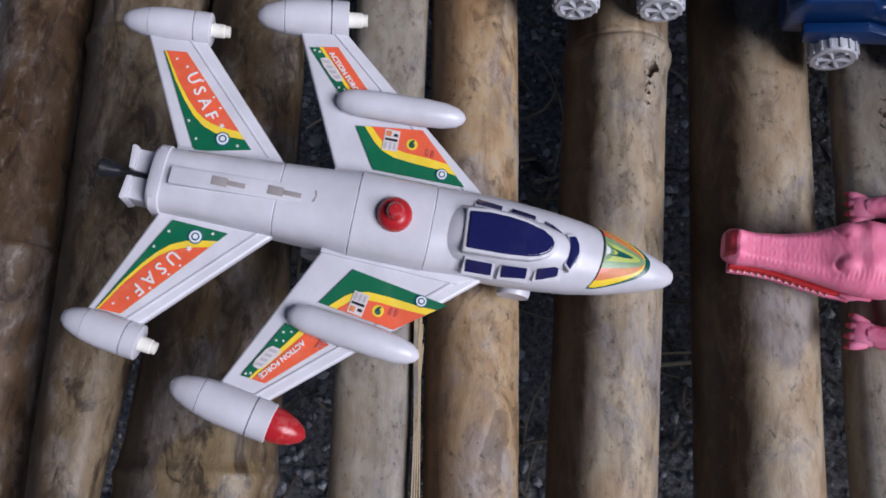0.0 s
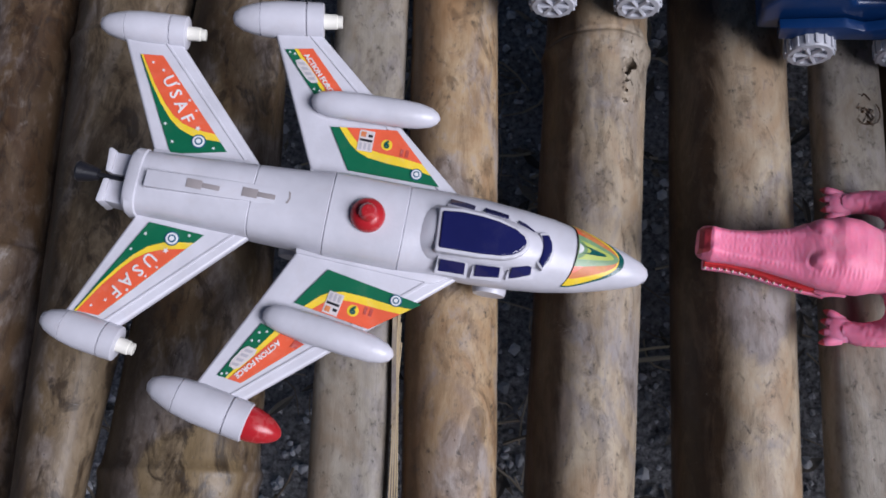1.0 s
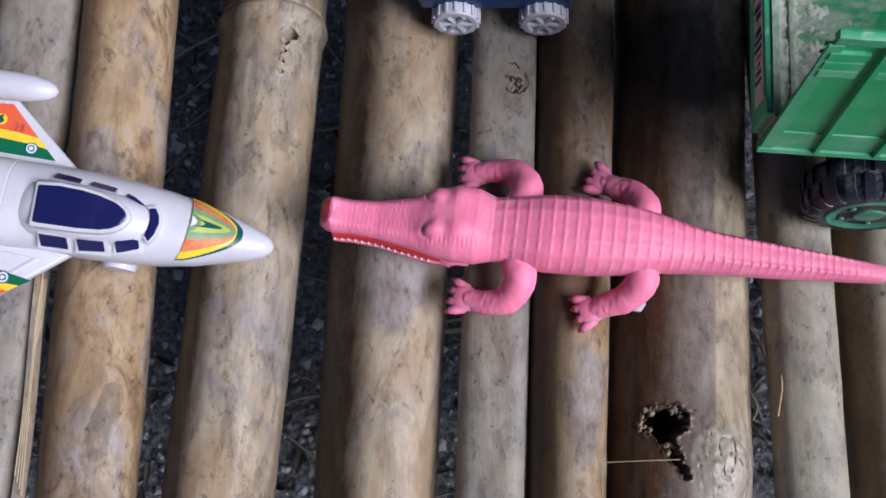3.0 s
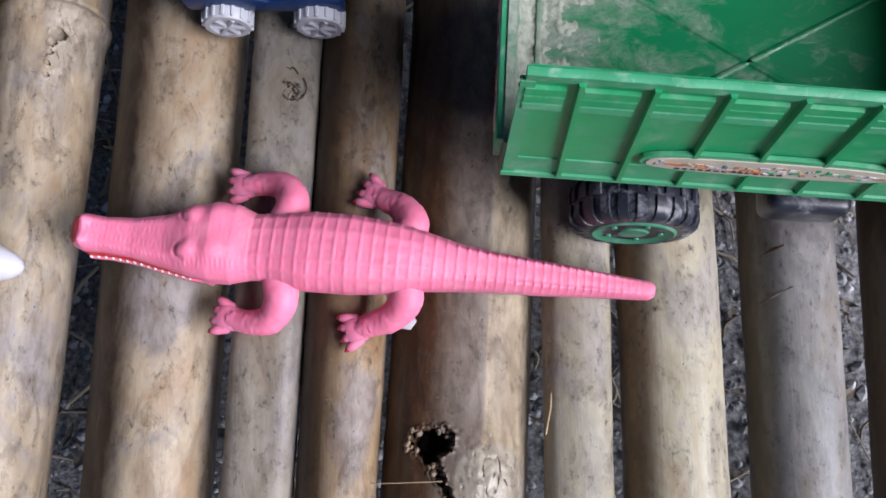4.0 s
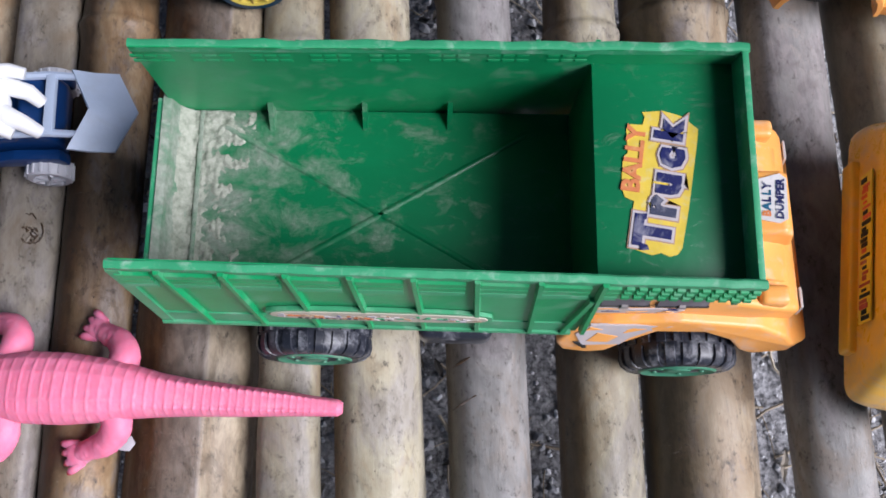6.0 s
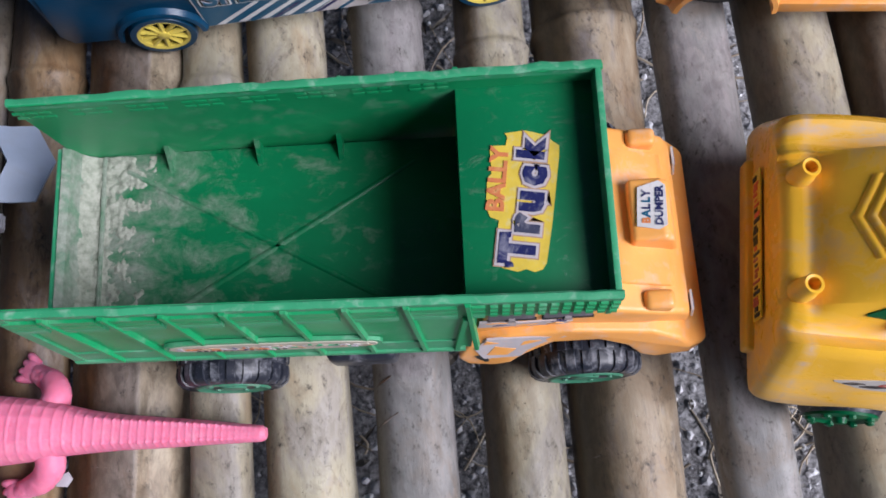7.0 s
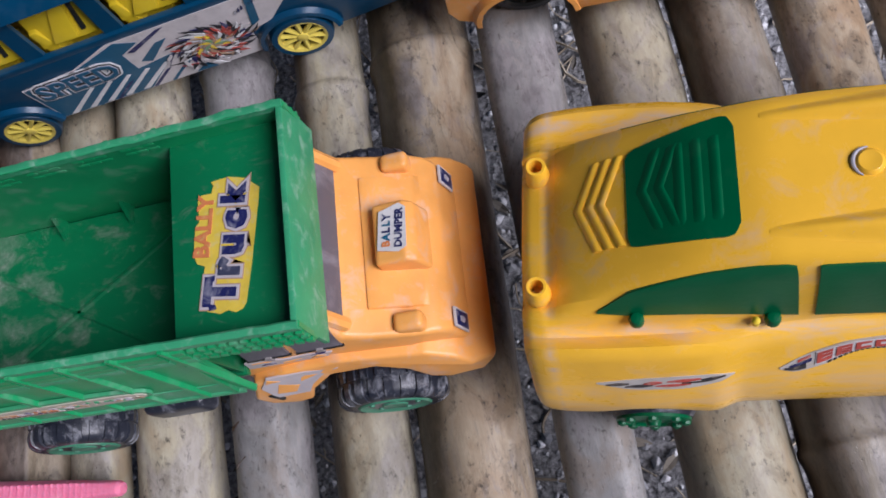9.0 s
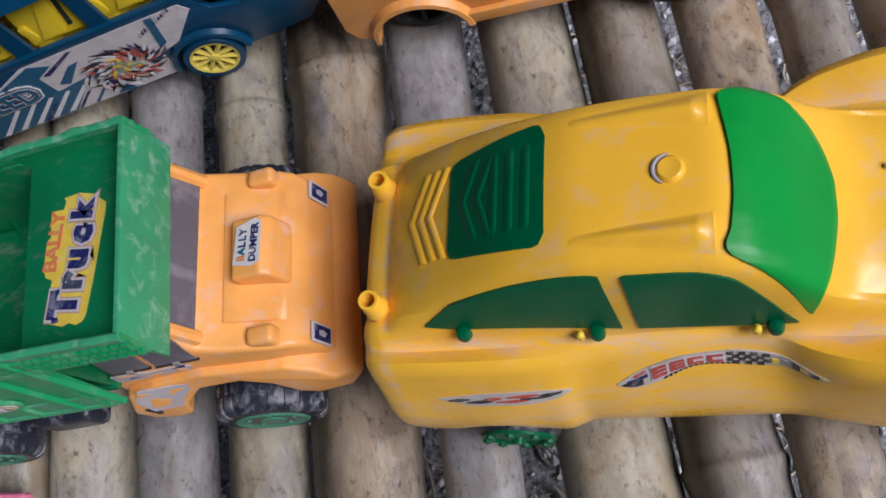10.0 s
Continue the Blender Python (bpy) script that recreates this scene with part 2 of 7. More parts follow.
WINDSCREEN_LIT.node_tree.nodes["Principled BSDF"].inputs["Specular IOR Level"].default_value = 0.25
TYRE = plastic("tyre_rubber", (0.020, 0.023, 0.034), 0.36, 0.95, (0.36, 0.37, 0.41), 1.8)
BLUE = plastic("blue_plastic", (0.004, 0.030, 0.12), 0.3, 0.1, (0.1, 0.15, 0.25))
BUS_BLUE = plastic("bus_blue_plastic", (0.002, 0.046, 0.105), 0.28, 0.12, (0.12, 0.18, 0.22))
GREY_WHITE = plastic("grey_white_plastic", (0.52, 0.53, 0.58), 0.45, 0.25, (0.35, 0.33, 0.32))
LIGHT_BLUE = plastic("pale_blue_plastic", (0.42, 0.5, 0.64), 0.4, 0.2)
SEAT_YELLOW = plastic("seat_yellow", (0.66, 0.48, 0.015), 0.4, 0.15)
RIM_YELLOW = plastic("rim_yellow", (0.72, 0.58, 0.1), 0.3, 0.1)
DARK = plastic("dark_underbody", (0.012, 0.014, 0.014), 0.6, 0.3)
SCREEN = plastic("dusty_screen", (0.12, 0.11, 0.13), 0.5, 0.75, (0.36, 0.33, 0.36), 0.8)
S_GREEN = plastic("sticker_green", (0.008, 0.13, 0.06), 0.3, 0.1)
S_STRAW = plastic("sticker_faded_yellow", (0.70, 0.52, 0.06), 0.4, 0.8, (0.55, 0.52, 0.30), 4.0)
S_YELLOW = plastic("sticker_yellow", (0.84, 0.6, 0.03), 0.35, 0.55, (0.7, 0.58, 0.3), 3.5)
S_ORANGE = plastic("sticker_orange", (0.76, 0.12, 0.05), 0.32, 0.3, (0.72, 0.3, 0.22), 3.0)
S_WHITE = plastic("sticker_white", (0.74, 0.74, 0.75), 0.35, 0.5, (0.45, 0.43, 0.43), 3.0)
S_RUBBED = plastic("sticker_rubbed_navy", (0.045, 0.052, 0.095), 0.45, 0.85, (0.34, 0.33, 0.38), 3.0)
S_GRIMY = plastic("sticker_grimy_black", (0.035, 0.032, 0.035), 0.45, 0.9, (0.40, 0.32, 0.24), 4.0)
S_NAVY = plastic("sticker_navy", (0.016, 0.02, 0.10), 0.35, 0.95, (0.36, 0.36, 0.42), 2.6)
S_RED = plastic("sticker_red", (0.48, 0.075, 0.055), 0.4, 0.85, (0.54, 0.40, 0.34), 4.0)
S_GREY = plastic("sticker_grey", (0.44, 0.42, 0.46), 0.5, 0.7, (0.3, 0.27, 0.25), 3.0)
S_WORN = plastic("sticker_worn", (0.50, 0.45, 0.37), 0.6, 0.9, (0.30, 0.36, 0.29), 2.5)
S_TEAL = plastic("sticker_teal", (0.012, 0.1, 0.19), 0.35, 0.15)
S_PALE = plastic("sticker_grimy_white", (0.62, 0.58, 0.58), 0.4, 0.8, (0.42, 0.38, 0.40), 3.0)
S_FADED = plastic("sticker_faded_red", (0.62, 0.20, 0.07), 0.45, 0.7, (0.70, 0.45, 0.16), 4.0)
S_DEEP = plastic("sticker_deep_green", (0.006, 0.085, 0.075), 0.25, 0.3, (0.3, 0.4, 0.4), 4.0)
S_MINT = plastic("sticker_mint", (0.20, 0.33, 0.17), 0.3, 0.6, (0.5, 0.52, 0.3), 4.0)
S_TAN = plastic("sticker_tan", (0.42, 0.27, 0.17), 0.55, 0.8, (0.34, 0.30, 0.24), 4.0)
S_LAVENDER = plastic("sticker_lavender", (0.50, 0.46, 0.48), 0.5, 0.8, (0.66, 0.46, 0.34), 3.0)
S_SILVER = plastic("sticker_silver", (0.50, 0.47, 0.44), 0.4, 0.85, (0.52, 0.36, 0.16), 3.5)
S_BLACK = plastic("sticker_black", (0.015, 0.015, 0.02), 0.35, 0.2)
S_LIME = plastic("sticker_lime", (0.46, 0.55, 0.12), 0.3, 0.5, (0.5, 0.55, 0.35), 4.0)


# ---- mesh helpers ----
def shell(rings, cap=True, closed=True):
    """A skin over rings of points."""
    bm = bmesh.new()
    rows = [[bm.verts.new(p) for p in ring] for ring in rings]
    n = len(rows[0])
    for a, b in zip(rows, rows[1:]):
        for i in range(n if closed else n - 1):
            j = (i + 1) % n
            bm.faces.new((a[i], a[j], b[j], b[i]))
    if cap and closed:
        bm.faces.new(rows[0][::-1])
        bm.faces.new(rows[-1])
    bmesh.ops.recalc_face_normals(bm, faces=bm.faces)
    return bm


def oval(x, y, z, ry, rz, n=24, power=2.0, axis="x"):
    """A ring round the x axis (or across y or z), an ellipse that power squares off."""
    pts = []
    for i in range(n):
        a = 2 * math.pi * i / n
        c, s = math.cos(a), math.sin(a)
        u = math.copysign(abs(c) ** (2 / power), c) * ry
        v = math.copysign(abs(s) ** (2 / power), s) * rz
        pts.append({"x": (x, y + u, z + v), "y": (x + u, y, z + v), "z": (x + u, y + v, z)}[axis])
    return pts


def prism(points, low, high, axis="z", bevel=0.0, segments=2):
    """A flat outline given depth: points are (x, y) for axis z, (x, z) for y, (y, z) for x."""
    def at(p, h):
        return {"z": (p[0], p[1], h), "y": (p[0], h, p[1]), "x": (h, p[0], p[1])}[axis]
    bm = shell([[at(p, low) for p in points], [at(p, high) for p in points]])
    if bevel:
        bmesh.ops.bevel(bm, geom=bm.edges[:], offset=bevel, segments=segments, profile=0.6, affect="EDGES", clamp_overlap=True)
    return bm


def box(x0, x1, y0, y1, z0, z1, bevel=0.0008, segments=2):
    return prism([(x0, y0), (x1, y0), (x1, y1), (x0, y1)], z0, z1, "z", bevel, segments)


def lathe(profile, centre, axis="y", n=28, cap=True):
    """A turned shape: profile of (radius, place along the axis)."""
    return shell([oval(*(c + (h if k == "xyz".index(axis) else 0) for k, c in enumerate(centre)), r, r, n, 2.0, axis) for r, h in profile], cap)


def tube(points, radii, n=10, power=2.0):
    """A bent limb through points, of the given radii."""
    rings = []
    pts = [Vector(p) for p in points]
    for i, (p, r) in enumerate(zip(pts, radii)):
        d = (pts[min(i + 1, len(pts) - 1)] - pts[max(i - 1, 0)]).normalized()
        side = d.cross(Vector((0, 0, 1)))
        side = side.normalized() if side.length > 1e-4 else Vector((0, 1, 0))
        up = side.cross(d)
        rings.append([p + (side * math.cos(a) + up * math.sin(a)) * r for a in (2 * math.pi * k / n for k in range(n))])
    return shell(rings)


def curve(keys, x):
    """The value at x along (x, value) keys."""
    if x <= keys[0][0]:
        return keys[0][1]
    for (a, u), (b, v) in zip(keys, keys[1:]):
        if x <= b:
            k = (x - a) / (b - a)
            return u + (v - u) * k
    return keys[-1][1]


def join(*bms):
    """Several pieces as one bmesh."""
    out = bmesh.new()
    for bm in bms:
        me = bpy.data.meshes.new("piece")
        bm.to_mesh(me)
        out.from_mesh(me)
        bm.free()
        bpy.data.meshes.remove(me)
    return out


def mesh_of(bm, name, *mats, sharp=38):
    me = bpy.data.meshes.new(name)
    bm.to_mesh(me)
    bm.free()
    for m in mats:
        me.materials.append(m)
    me.shade_smooth()
    me.set_sharp_from_angle(angle=radians(sharp))
    return me


def part(name, bm, material, parent, label="", m=None, sharp=38):
    ob = new(name, mesh_of(bm, name, material, sharp=sharp))
    ob.parent = parent
    if m is not None:
        ob.matrix_basis = m
    return tagged(ob, label)


def thing(name, label, category, m, group="", kind=""):
    ob = new(name)
    ob.empty_display_size = 0.02
    ob.matrix_basis = m
    return tagged(ob, label, category, group, kind)


def lettering(words, size, m, depth=0.0003, fat=0.0):
    """Letters as a bmesh, laid out by m: x along the line, y up the letters."""
    cu = bpy.data.curves.new("letters", "FONT")
    cu.body, cu.size, cu.extrude, cu.align_x, cu.align_y = words, size, depth, "CENTER", "CENTER"
    cu.resolution_u, cu.offset = 2, fat
    ob = bpy.data.objects.new("letters", cu)
    scene.collection.objects.link(ob)
    me = bpy.data.meshes.new_from_object(ob.evaluated_get(bpy.context.evaluated_depsgraph_get()))
    bpy.data.objects.remove(ob)
    bpy.data.curves.remove(cu)
    bm = bmesh.new()
    bm.from_mesh(me)
    bpy.data.meshes.remove(me)
    bmesh.ops.transform(bm, matrix=m, verts=bm.verts)
    return bm


def line_up(x, y, z, along, up=None):
    """The frame of flat writing on a level face: its line runs along (dx, dy)."""
    a = Vector((along[0], along[1], 0)).normalized()
    b = Vector((-a.y, a.x, 0))
    m = Matrix((a, b, Vector((0, 0, 1)))).transposed().to_4x4()
    m.translation = (x, y, z)
    return m


def blend(a, b, k):
    return tuple(u + (v - u) * k for u, v in zip(a, b))


# ---- ground ----
def ground():
    bm = bmesh.new()
    bmesh.ops.create_grid(bm, x_segments=2, y_segments=2, size=60)
    ob = new("ground", mesh_of(bm, "ground", soil()))
    ob.location.z = -0.45
    tagged(ob, "dark soil strewn with pale grit under the bench", "ground", kind="structure")


ground()


def scatter(name, label, category, mat, count, make, seed):
    """Loose bits on the soil, one joined mesh."""
    rnd = random.Random(seed)
    verts, faces = [], []
    for _ in range(count):
        x, y = rnd.uniform(-0.75, 1.55), rnd.uniform(-0.35, 1.05)
        v, f = make(rnd)
        turn = Matrix.Rotation(rnd.uniform(0, 6.3), 3, "Z")
        k = len(verts)
        verts += [tuple(turn @ Vector(p) + Vector((x, y, 0))) for p in v]
        faces += [tuple(i + k for i in q) for q in f]
    me = bpy.data.meshes.new(name)
    me.from_pydata(verts, [], faces)
    me.materials.append(mat)
    ob = new(name, me)
    ob.location.z = -0.45
    tagged(ob, label, category, kind="stuff")


def pebble(rnd):
    r = rnd.choice((0.0014, 0.0018, 0.0022, 0.003, 0.0038, 0.0052)) * rnd.uniform(0.7, 1.4)
    v = [(0, 0, r * 1.1)]
    for i in range(6):
        a = i * math.pi / 3 + rnd.uniform(-0.3, 0.3)
        v.append((r * rnd.uniform(0.7, 1.3) * math.cos(a), r * rnd.uniform(0.6, 1.1) * math.sin(a), r * rnd.uniform(0.2, 0.6)))
    for i in range(6):
        v.append((v[i + 1][0] * 0.8, v[i + 1][1] * 0.8, -r * 0.4))
    f = [(0, 1 + i, 1 + (i + 1) % 6) for i in range(6)] + [(1 + i, 7 + i, 7 + (i + 1) % 6, 1 + (i + 1) % 6) for i in range(6)]
    return v, f


def twig(rnd):
    n, size, w = 6, rnd.choice((0.4, 0.6, 1.0, 1.6)) * rnd.uniform(0.04, 0.09), rnd.uniform(0.0005, 0.0018)
    bend = rnd.uniform(-0.3, 0.3)
    v, f = [], []
    for i in range(n):
        k = i / (n - 1)
        x, y, z = size * (k - 0.5), bend * size * math.sin(k * 3.1), w + 0.006 * rnd.random()
        v += [(x, y - w, z), (x, y, z + w), (x, y + w, z), (x, y, z - w)]
    for i in range(n - 1):
        for j in range(4):
            a, b = i * 4 + j, i * 4 + (j + 1) % 4
            f.append((a, b, b + 4, a + 4))
    return v, f


def leaf(rnd):
    size, w = rnd.uniform(0.010, 0.034), rnd.uniform(0.002, 0.006)
    v, f = [], []
    for i, k in enumerate((0.0, 0.2, 0.45, 0.7, 1.0)):
        half = w * math.sin(math.pi * min(0.98, max(0.04, k)))
        z = 0.004 + 0.01 * k * rnd.random()
        v += [(size * (k - 0.5), -half, z), (size * (k - 0.5), 0, z - 0.0015), (size * (k - 0.5), half, z)]
        if i:
            a = (i - 1) * 3
            f += [(a, a + 3, a + 4, a + 1), (a + 1, a + 4, a + 5, a + 2)]
    return v, f


scatter("gravel", "small pale and grey stones lying on dark soil", "gravel", litter("stone_bits", (0.22, 0.225, 0.245), (0.84, 0.84, 0.87)), 22000, pebble, 3)
scatter("twigs", "thin dry straw-coloured twigs on the soil", "twigs", litter("twig_bits", (0.24, 0.19, 0.14), (0.66, 0.57, 0.44)), 1700, twig, 4)
scatter("leaf_litter", "dry curled brown and grey leaf scraps on the soil", "leaves", litter("leaf_bits", (0.05, 0.047, 0.045), (0.34, 0.30, 0.25)), 1500, leaf, 5)

# ---- bamboo bench ----
bench = thing("bamboo_bench", "weathered bench top of round bamboo poles with gaps between", "bench", pose(0, 0, 0))
# left and right edge near y = 0.03 and y = 0.30, kind, flatness of the top, nodes along y, lift
POLES = [
    (-0.236, -0.180, -0.238, -0.184, "brown", 2.0, (0.15,), -0.012),
    (-0.164, -0.1275, -0.174, -0.106, "stained", 2.2, (0.275, -0.1), 0),
    (-0.1235, -0.042, -0.1005, -0.047, "stained", 2.2, (0.032, 0.34), 0),
    (-0.011, 0.0275, -0.014, 0.0275, "grey", 3.2, (0.39, -0.05), 0),
    (0.034, 0.081, 0.0290, 0.079, "golden", 2.1, (0.36, -0.08), 0),
    (0.0955, 0.151, 0.109, 0.1665, "tan", 2.1, (0.268, -0.13), 0),
    (0.170, 0.232, 0.1795, 0.2435, "tan", 2.1, (0.40, -0.06), 0),
    (0.2405, 0.273, 0.252, 0.2868, "grey", 3.4, (0.43, -0.09), 0),
    (0.2738, 0.3125, 0.2875, 0.3285, "golden", 2.3, (0.35, -0.03), 0),
    (0.3145, 0.385, 0.3325, 0.4035, "tan", 2.5, (0.40, -0.02), 0),
    (0.392, 0.4245, 0.3985, 0.434, "cream", 3.0, (0.33, -0.08), 0),
    (0.432, 0.482, 0.437, 0.4865, "cream", 2.3, (0.45, -0.03), 0),
    (0.494, 0.5395, 0.5035, 0.548, "slate", 2.3, (0.37, -0.1), 0),
    (0.554, 0.600, 0.568, 0.6115, "cream", 2.2, (0.331, -0.14), 0),
    (0.6035, 0.664, 0.618, 0.681, "tan", 2.1, (0.342, -0.05), 0),
    (0.684, 0.7225, 0.6915, 0.737, "slate", 2.5, (0.43, -0.1), 0),
    (0.743, 0.801, 0.7485, 0.803, "cream", 2.1, (0.42, -0.07), 0),
    (0.8035, 0.852, 0.8065, 0.854, "grey", 2.2, (0.058, 0.41), 0),
    (0.853, 0.892, 0.8615, 0.905, "tan", 2.3, (0.36, -0.04), 0),
    (0.897, 0.937, 0.9125, 0.947, "grey", 2.4, (0.30, -0.1), 0),
    (0.943, 0.995, 0.953, 1.003, "tan", 2.1, (0.38, -0.05), 0),
    (1.003, 1.052, 1.01, 1.06, "golden", 2.1, (0.33, -0.07), 0),
    (1.060, 1.112, 1.066, 1.12, "tan", 2.1, (0.28, -0.1), 0),
]
# scars where branches were cut: pole, x, y, size, depth (minus: a hollow)
SCARS = {5: ((0.1520, 0.2520, 0.0030, -0.008), (0.1500, 0.2475, 0.0018, -0.005), (0.1492, 0.2420, 0.0012, -0.004), (0.1488, 0.2360, 0.0010, -0.003), (0.1485, 0.2300, 0.0009, -0.002), (0.1540, 0.2380, 0.011, 0.0022), (0.156, 0.262, 0.010, 0.0026)), 9: ((0.3385, 0.0470, 0.0078, -0.022), (0.3435, 0.0485, 0.0050, -0.018), (0.3385, 0.0395, 0.0036, -0.014), (0.3405, 0.0345, 0.0028, -0.012), (0.3425, 0.0300, 0.0025, -0.011), (0.3450, 0.0260, 0.0020, -0.008), (0.3465, 0.0225, 0.0016, -0.006), (0.367, 0.031, 0.017, 0.0065))}


# strips of brown bark, deepened with the shade of the poles' left flanks: place across, softness, colour, strength
# (minus: from there on)
BARK_SHADE = {
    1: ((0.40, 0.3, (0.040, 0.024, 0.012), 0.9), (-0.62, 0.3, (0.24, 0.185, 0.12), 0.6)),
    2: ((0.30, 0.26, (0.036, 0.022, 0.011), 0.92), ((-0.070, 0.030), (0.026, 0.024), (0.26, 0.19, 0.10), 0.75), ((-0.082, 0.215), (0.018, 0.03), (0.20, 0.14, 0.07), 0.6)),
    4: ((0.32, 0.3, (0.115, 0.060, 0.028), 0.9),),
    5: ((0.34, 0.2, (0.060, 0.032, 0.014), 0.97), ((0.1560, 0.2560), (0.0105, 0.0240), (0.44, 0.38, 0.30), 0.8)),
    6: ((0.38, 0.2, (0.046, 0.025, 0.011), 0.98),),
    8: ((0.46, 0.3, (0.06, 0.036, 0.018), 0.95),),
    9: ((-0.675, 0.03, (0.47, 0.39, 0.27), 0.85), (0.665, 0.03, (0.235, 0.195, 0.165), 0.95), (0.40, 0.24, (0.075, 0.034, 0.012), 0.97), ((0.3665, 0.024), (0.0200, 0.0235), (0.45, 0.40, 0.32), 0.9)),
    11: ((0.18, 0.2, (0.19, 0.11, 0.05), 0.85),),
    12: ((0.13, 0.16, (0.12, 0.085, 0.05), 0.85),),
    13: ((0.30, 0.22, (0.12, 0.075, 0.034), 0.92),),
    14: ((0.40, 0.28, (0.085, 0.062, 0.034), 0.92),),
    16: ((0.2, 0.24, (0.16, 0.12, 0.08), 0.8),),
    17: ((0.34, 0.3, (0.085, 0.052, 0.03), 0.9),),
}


def pole(k, xl0, xr0, xl1, xr1, kind, power, nodes, lift):
    n, y0, y1 = {9: 420, 5: 260}.get(k, 48), -0.32, 0.72
    ys = sorted({round(y0 + (y1 - y0) * i / 130, 4) for i in range(131)} | {round(y + d, 4) for y in nodes for d in (-0.006, -0.003, -0.0015, 0, 0.0015, 0.003, 0.006)} | {round((-0.012 if k == 9 else 0.212) + 0.0006 * i, 4) for i in range(130) if k in (5, 9)})
    rnd = random.Random(k)
    p1, p2 = rnd.uniform(0, 6), rnd.uniform(0, 6)
    rings = []
    for y in ys:
        u = (y - 0.03) / 0.27
        left, right = xl0 + (xl1 - xl0) * u, xr0 + (xr1 - xr0) * u
        c, r = (left + right) / 2, (right - left) / 2
        h = min(r, 0.031) * (0.8 if power > 2.8 else 1.0)
        swell = sum(0.0022 * math.exp(-((y - v) / 0.006) ** 2) - 0.0011 * math.exp(-((y - v - 0.004) / 0.0016) ** 2) for v in nodes)
        ring = []
        for x, _, z in oval(0, y, 0, r + swell, h + swell, n, power, "y"):
            a = math.atan2(z, x)
            w = 0.0006 * noise.noise((x * 60 + k * 7, y * 14, z * 60)) + 0.00035 * noise.noise((x * 200, y * 60 + k, z * 200)) + 0.0005 * math.sin(3 * a + p1) + 0.0004 * math.sin(2 * a + p2 + 9 * y)
            if k == 9 and z > 0:
                w -= 0.0010 / (1 + math.exp(-(x - 0.0115) / 0.0005))
            f = 1 + w / r
            q = Vector((c + x * f, y, lift - h + z * f))
            for sx, sy, size, depth in SCARS.get(k, ()):
                d = math.hypot(q.x - sx, (q.y - sy) * (1.25 if depth < -0.02 else 1.0)) / size
                if depth < 0:
                    d *= 1 + 0.28 * noise.noise((q.x * 260, q.y * 260, 5)) + 0.16 * noise.noise((q.x * 700, q.y * 700, 1))
                if d < 2.2 and z > 0:
                    if depth < 0:
                        edge = 1 / (1 + math.exp((d - 1) / 0.07))
                        q.z += depth * edge + 0.0009 * math.exp(-((d - 1.25) / 0.22) ** 2) * (1 + 1.8 * noise.noise(q * 850))
                    else:
                        edge = math.exp(-d * d)
                        crack = abs(noise.noise((q.x * 190, q.y * 75, 4)))
                        q.z += depth * edge - 0.0014 * edge * math.exp(-(crack / 0.05) ** 2) * max(0.0, min(1.0, 0.5 + 3 * noise.noise((q.x * 400, q.y * 160, 9)))) + 0.0008 * noise.noise(q * 300) * edge
            ring.append(q)
        rings.append(ring)
    mat = bamboo("bamboo_bark_shaded", *TONES[kind], ((xl0, xr0, xl1, xr1), BARK_SHADE[k])) if k in BARK_SHADE else BAMBOO[kind]
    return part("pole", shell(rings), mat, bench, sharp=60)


for k, row in enumerate(POLES):
    pole(k, *row)
for y in (-0.22, 0.62):
    part("bearer", shell([oval(x, y, -0.085, 0.028, 0.028, 20) for x in (-0.32, 0.0, 0.4, 0.8, 1.2)]), BAMBOO["brown"], bench)
    for x in (-0.24, 1.06):
        part("leg", shell([oval(x, y, z, 0.026, 0.026, 16, 2, "z") for z in (-0.46, -0.3, -0.113)]), BAMBOO["brown"], bench)
# torn skin round an old leaf scar
for c, rx, ry, a0, a1 in (((0.2705, 0.2235), 0.0050, 0.0085, 40, 290), ((0.2725, 0.2215), 0.0062, 0.0068, 200, 420)):
    part("leaf_scar", tube([(c[0] + rx * (1 + 0.2 * noise.noise((a * 0.05, rx, 1))) * math.cos(radians(a)), c[1] + ry * (1 + 0.2 * noise.noise((a * 0.06, ry, 4))) * math.sin(radians(a)), -0.0004) for a in range(a0, a1, 10)], [0.0003 + 0.0005 * abs(noise.noise((a * 0.08, 2, rx))) for a in range(a0, a1, 10)], 6), BAMBOO["brown"], bench)
rnd = random.Random(41)
for i in range(16):
    x, y, a = 0.2715 + rnd.uniform(-0.0045, 0.0045), 0.2205 + rnd.uniform(-0.0065, 0.0065), rnd.uniform(0, 6.3)
    l, r = rnd.uniform(0.0012, 0.0030), rnd.uniform(0.0004, 0.0009)
    part("torn_flake", tube([(x - l * math.cos(a), y - l * math.sin(a), -0.0008), (x, y, 0.0001), (x + l * math.cos(a), y + l * math.sin(a), -0.0008)], [r * 0.4, r, r * 0.3], 6), BAMBOO["brown"] if i % 3 else BAMBOO["grey"], bench)
for (x0, y0, z0), (x1, y1, z1) in (((0.5012, 0.1339, -0.0102), (0.5105, 0.1381, -0.0009)), ((0.5000, 0.1111, -0.0117), (0.5124, 0.1176, -0.0003))):
    part("scratch", tube([(x0, y0, z0), (x0 * 0.6 + x1 * 0.4, y0 * 0.55 + y1 * 0.45, z0 * 0.3 + z1 * 0.7 - 0.0006), (x1, y1, z1)], [0.0003, 0.0008, 0.0003], 6), BAMBOO["brown"], bench)
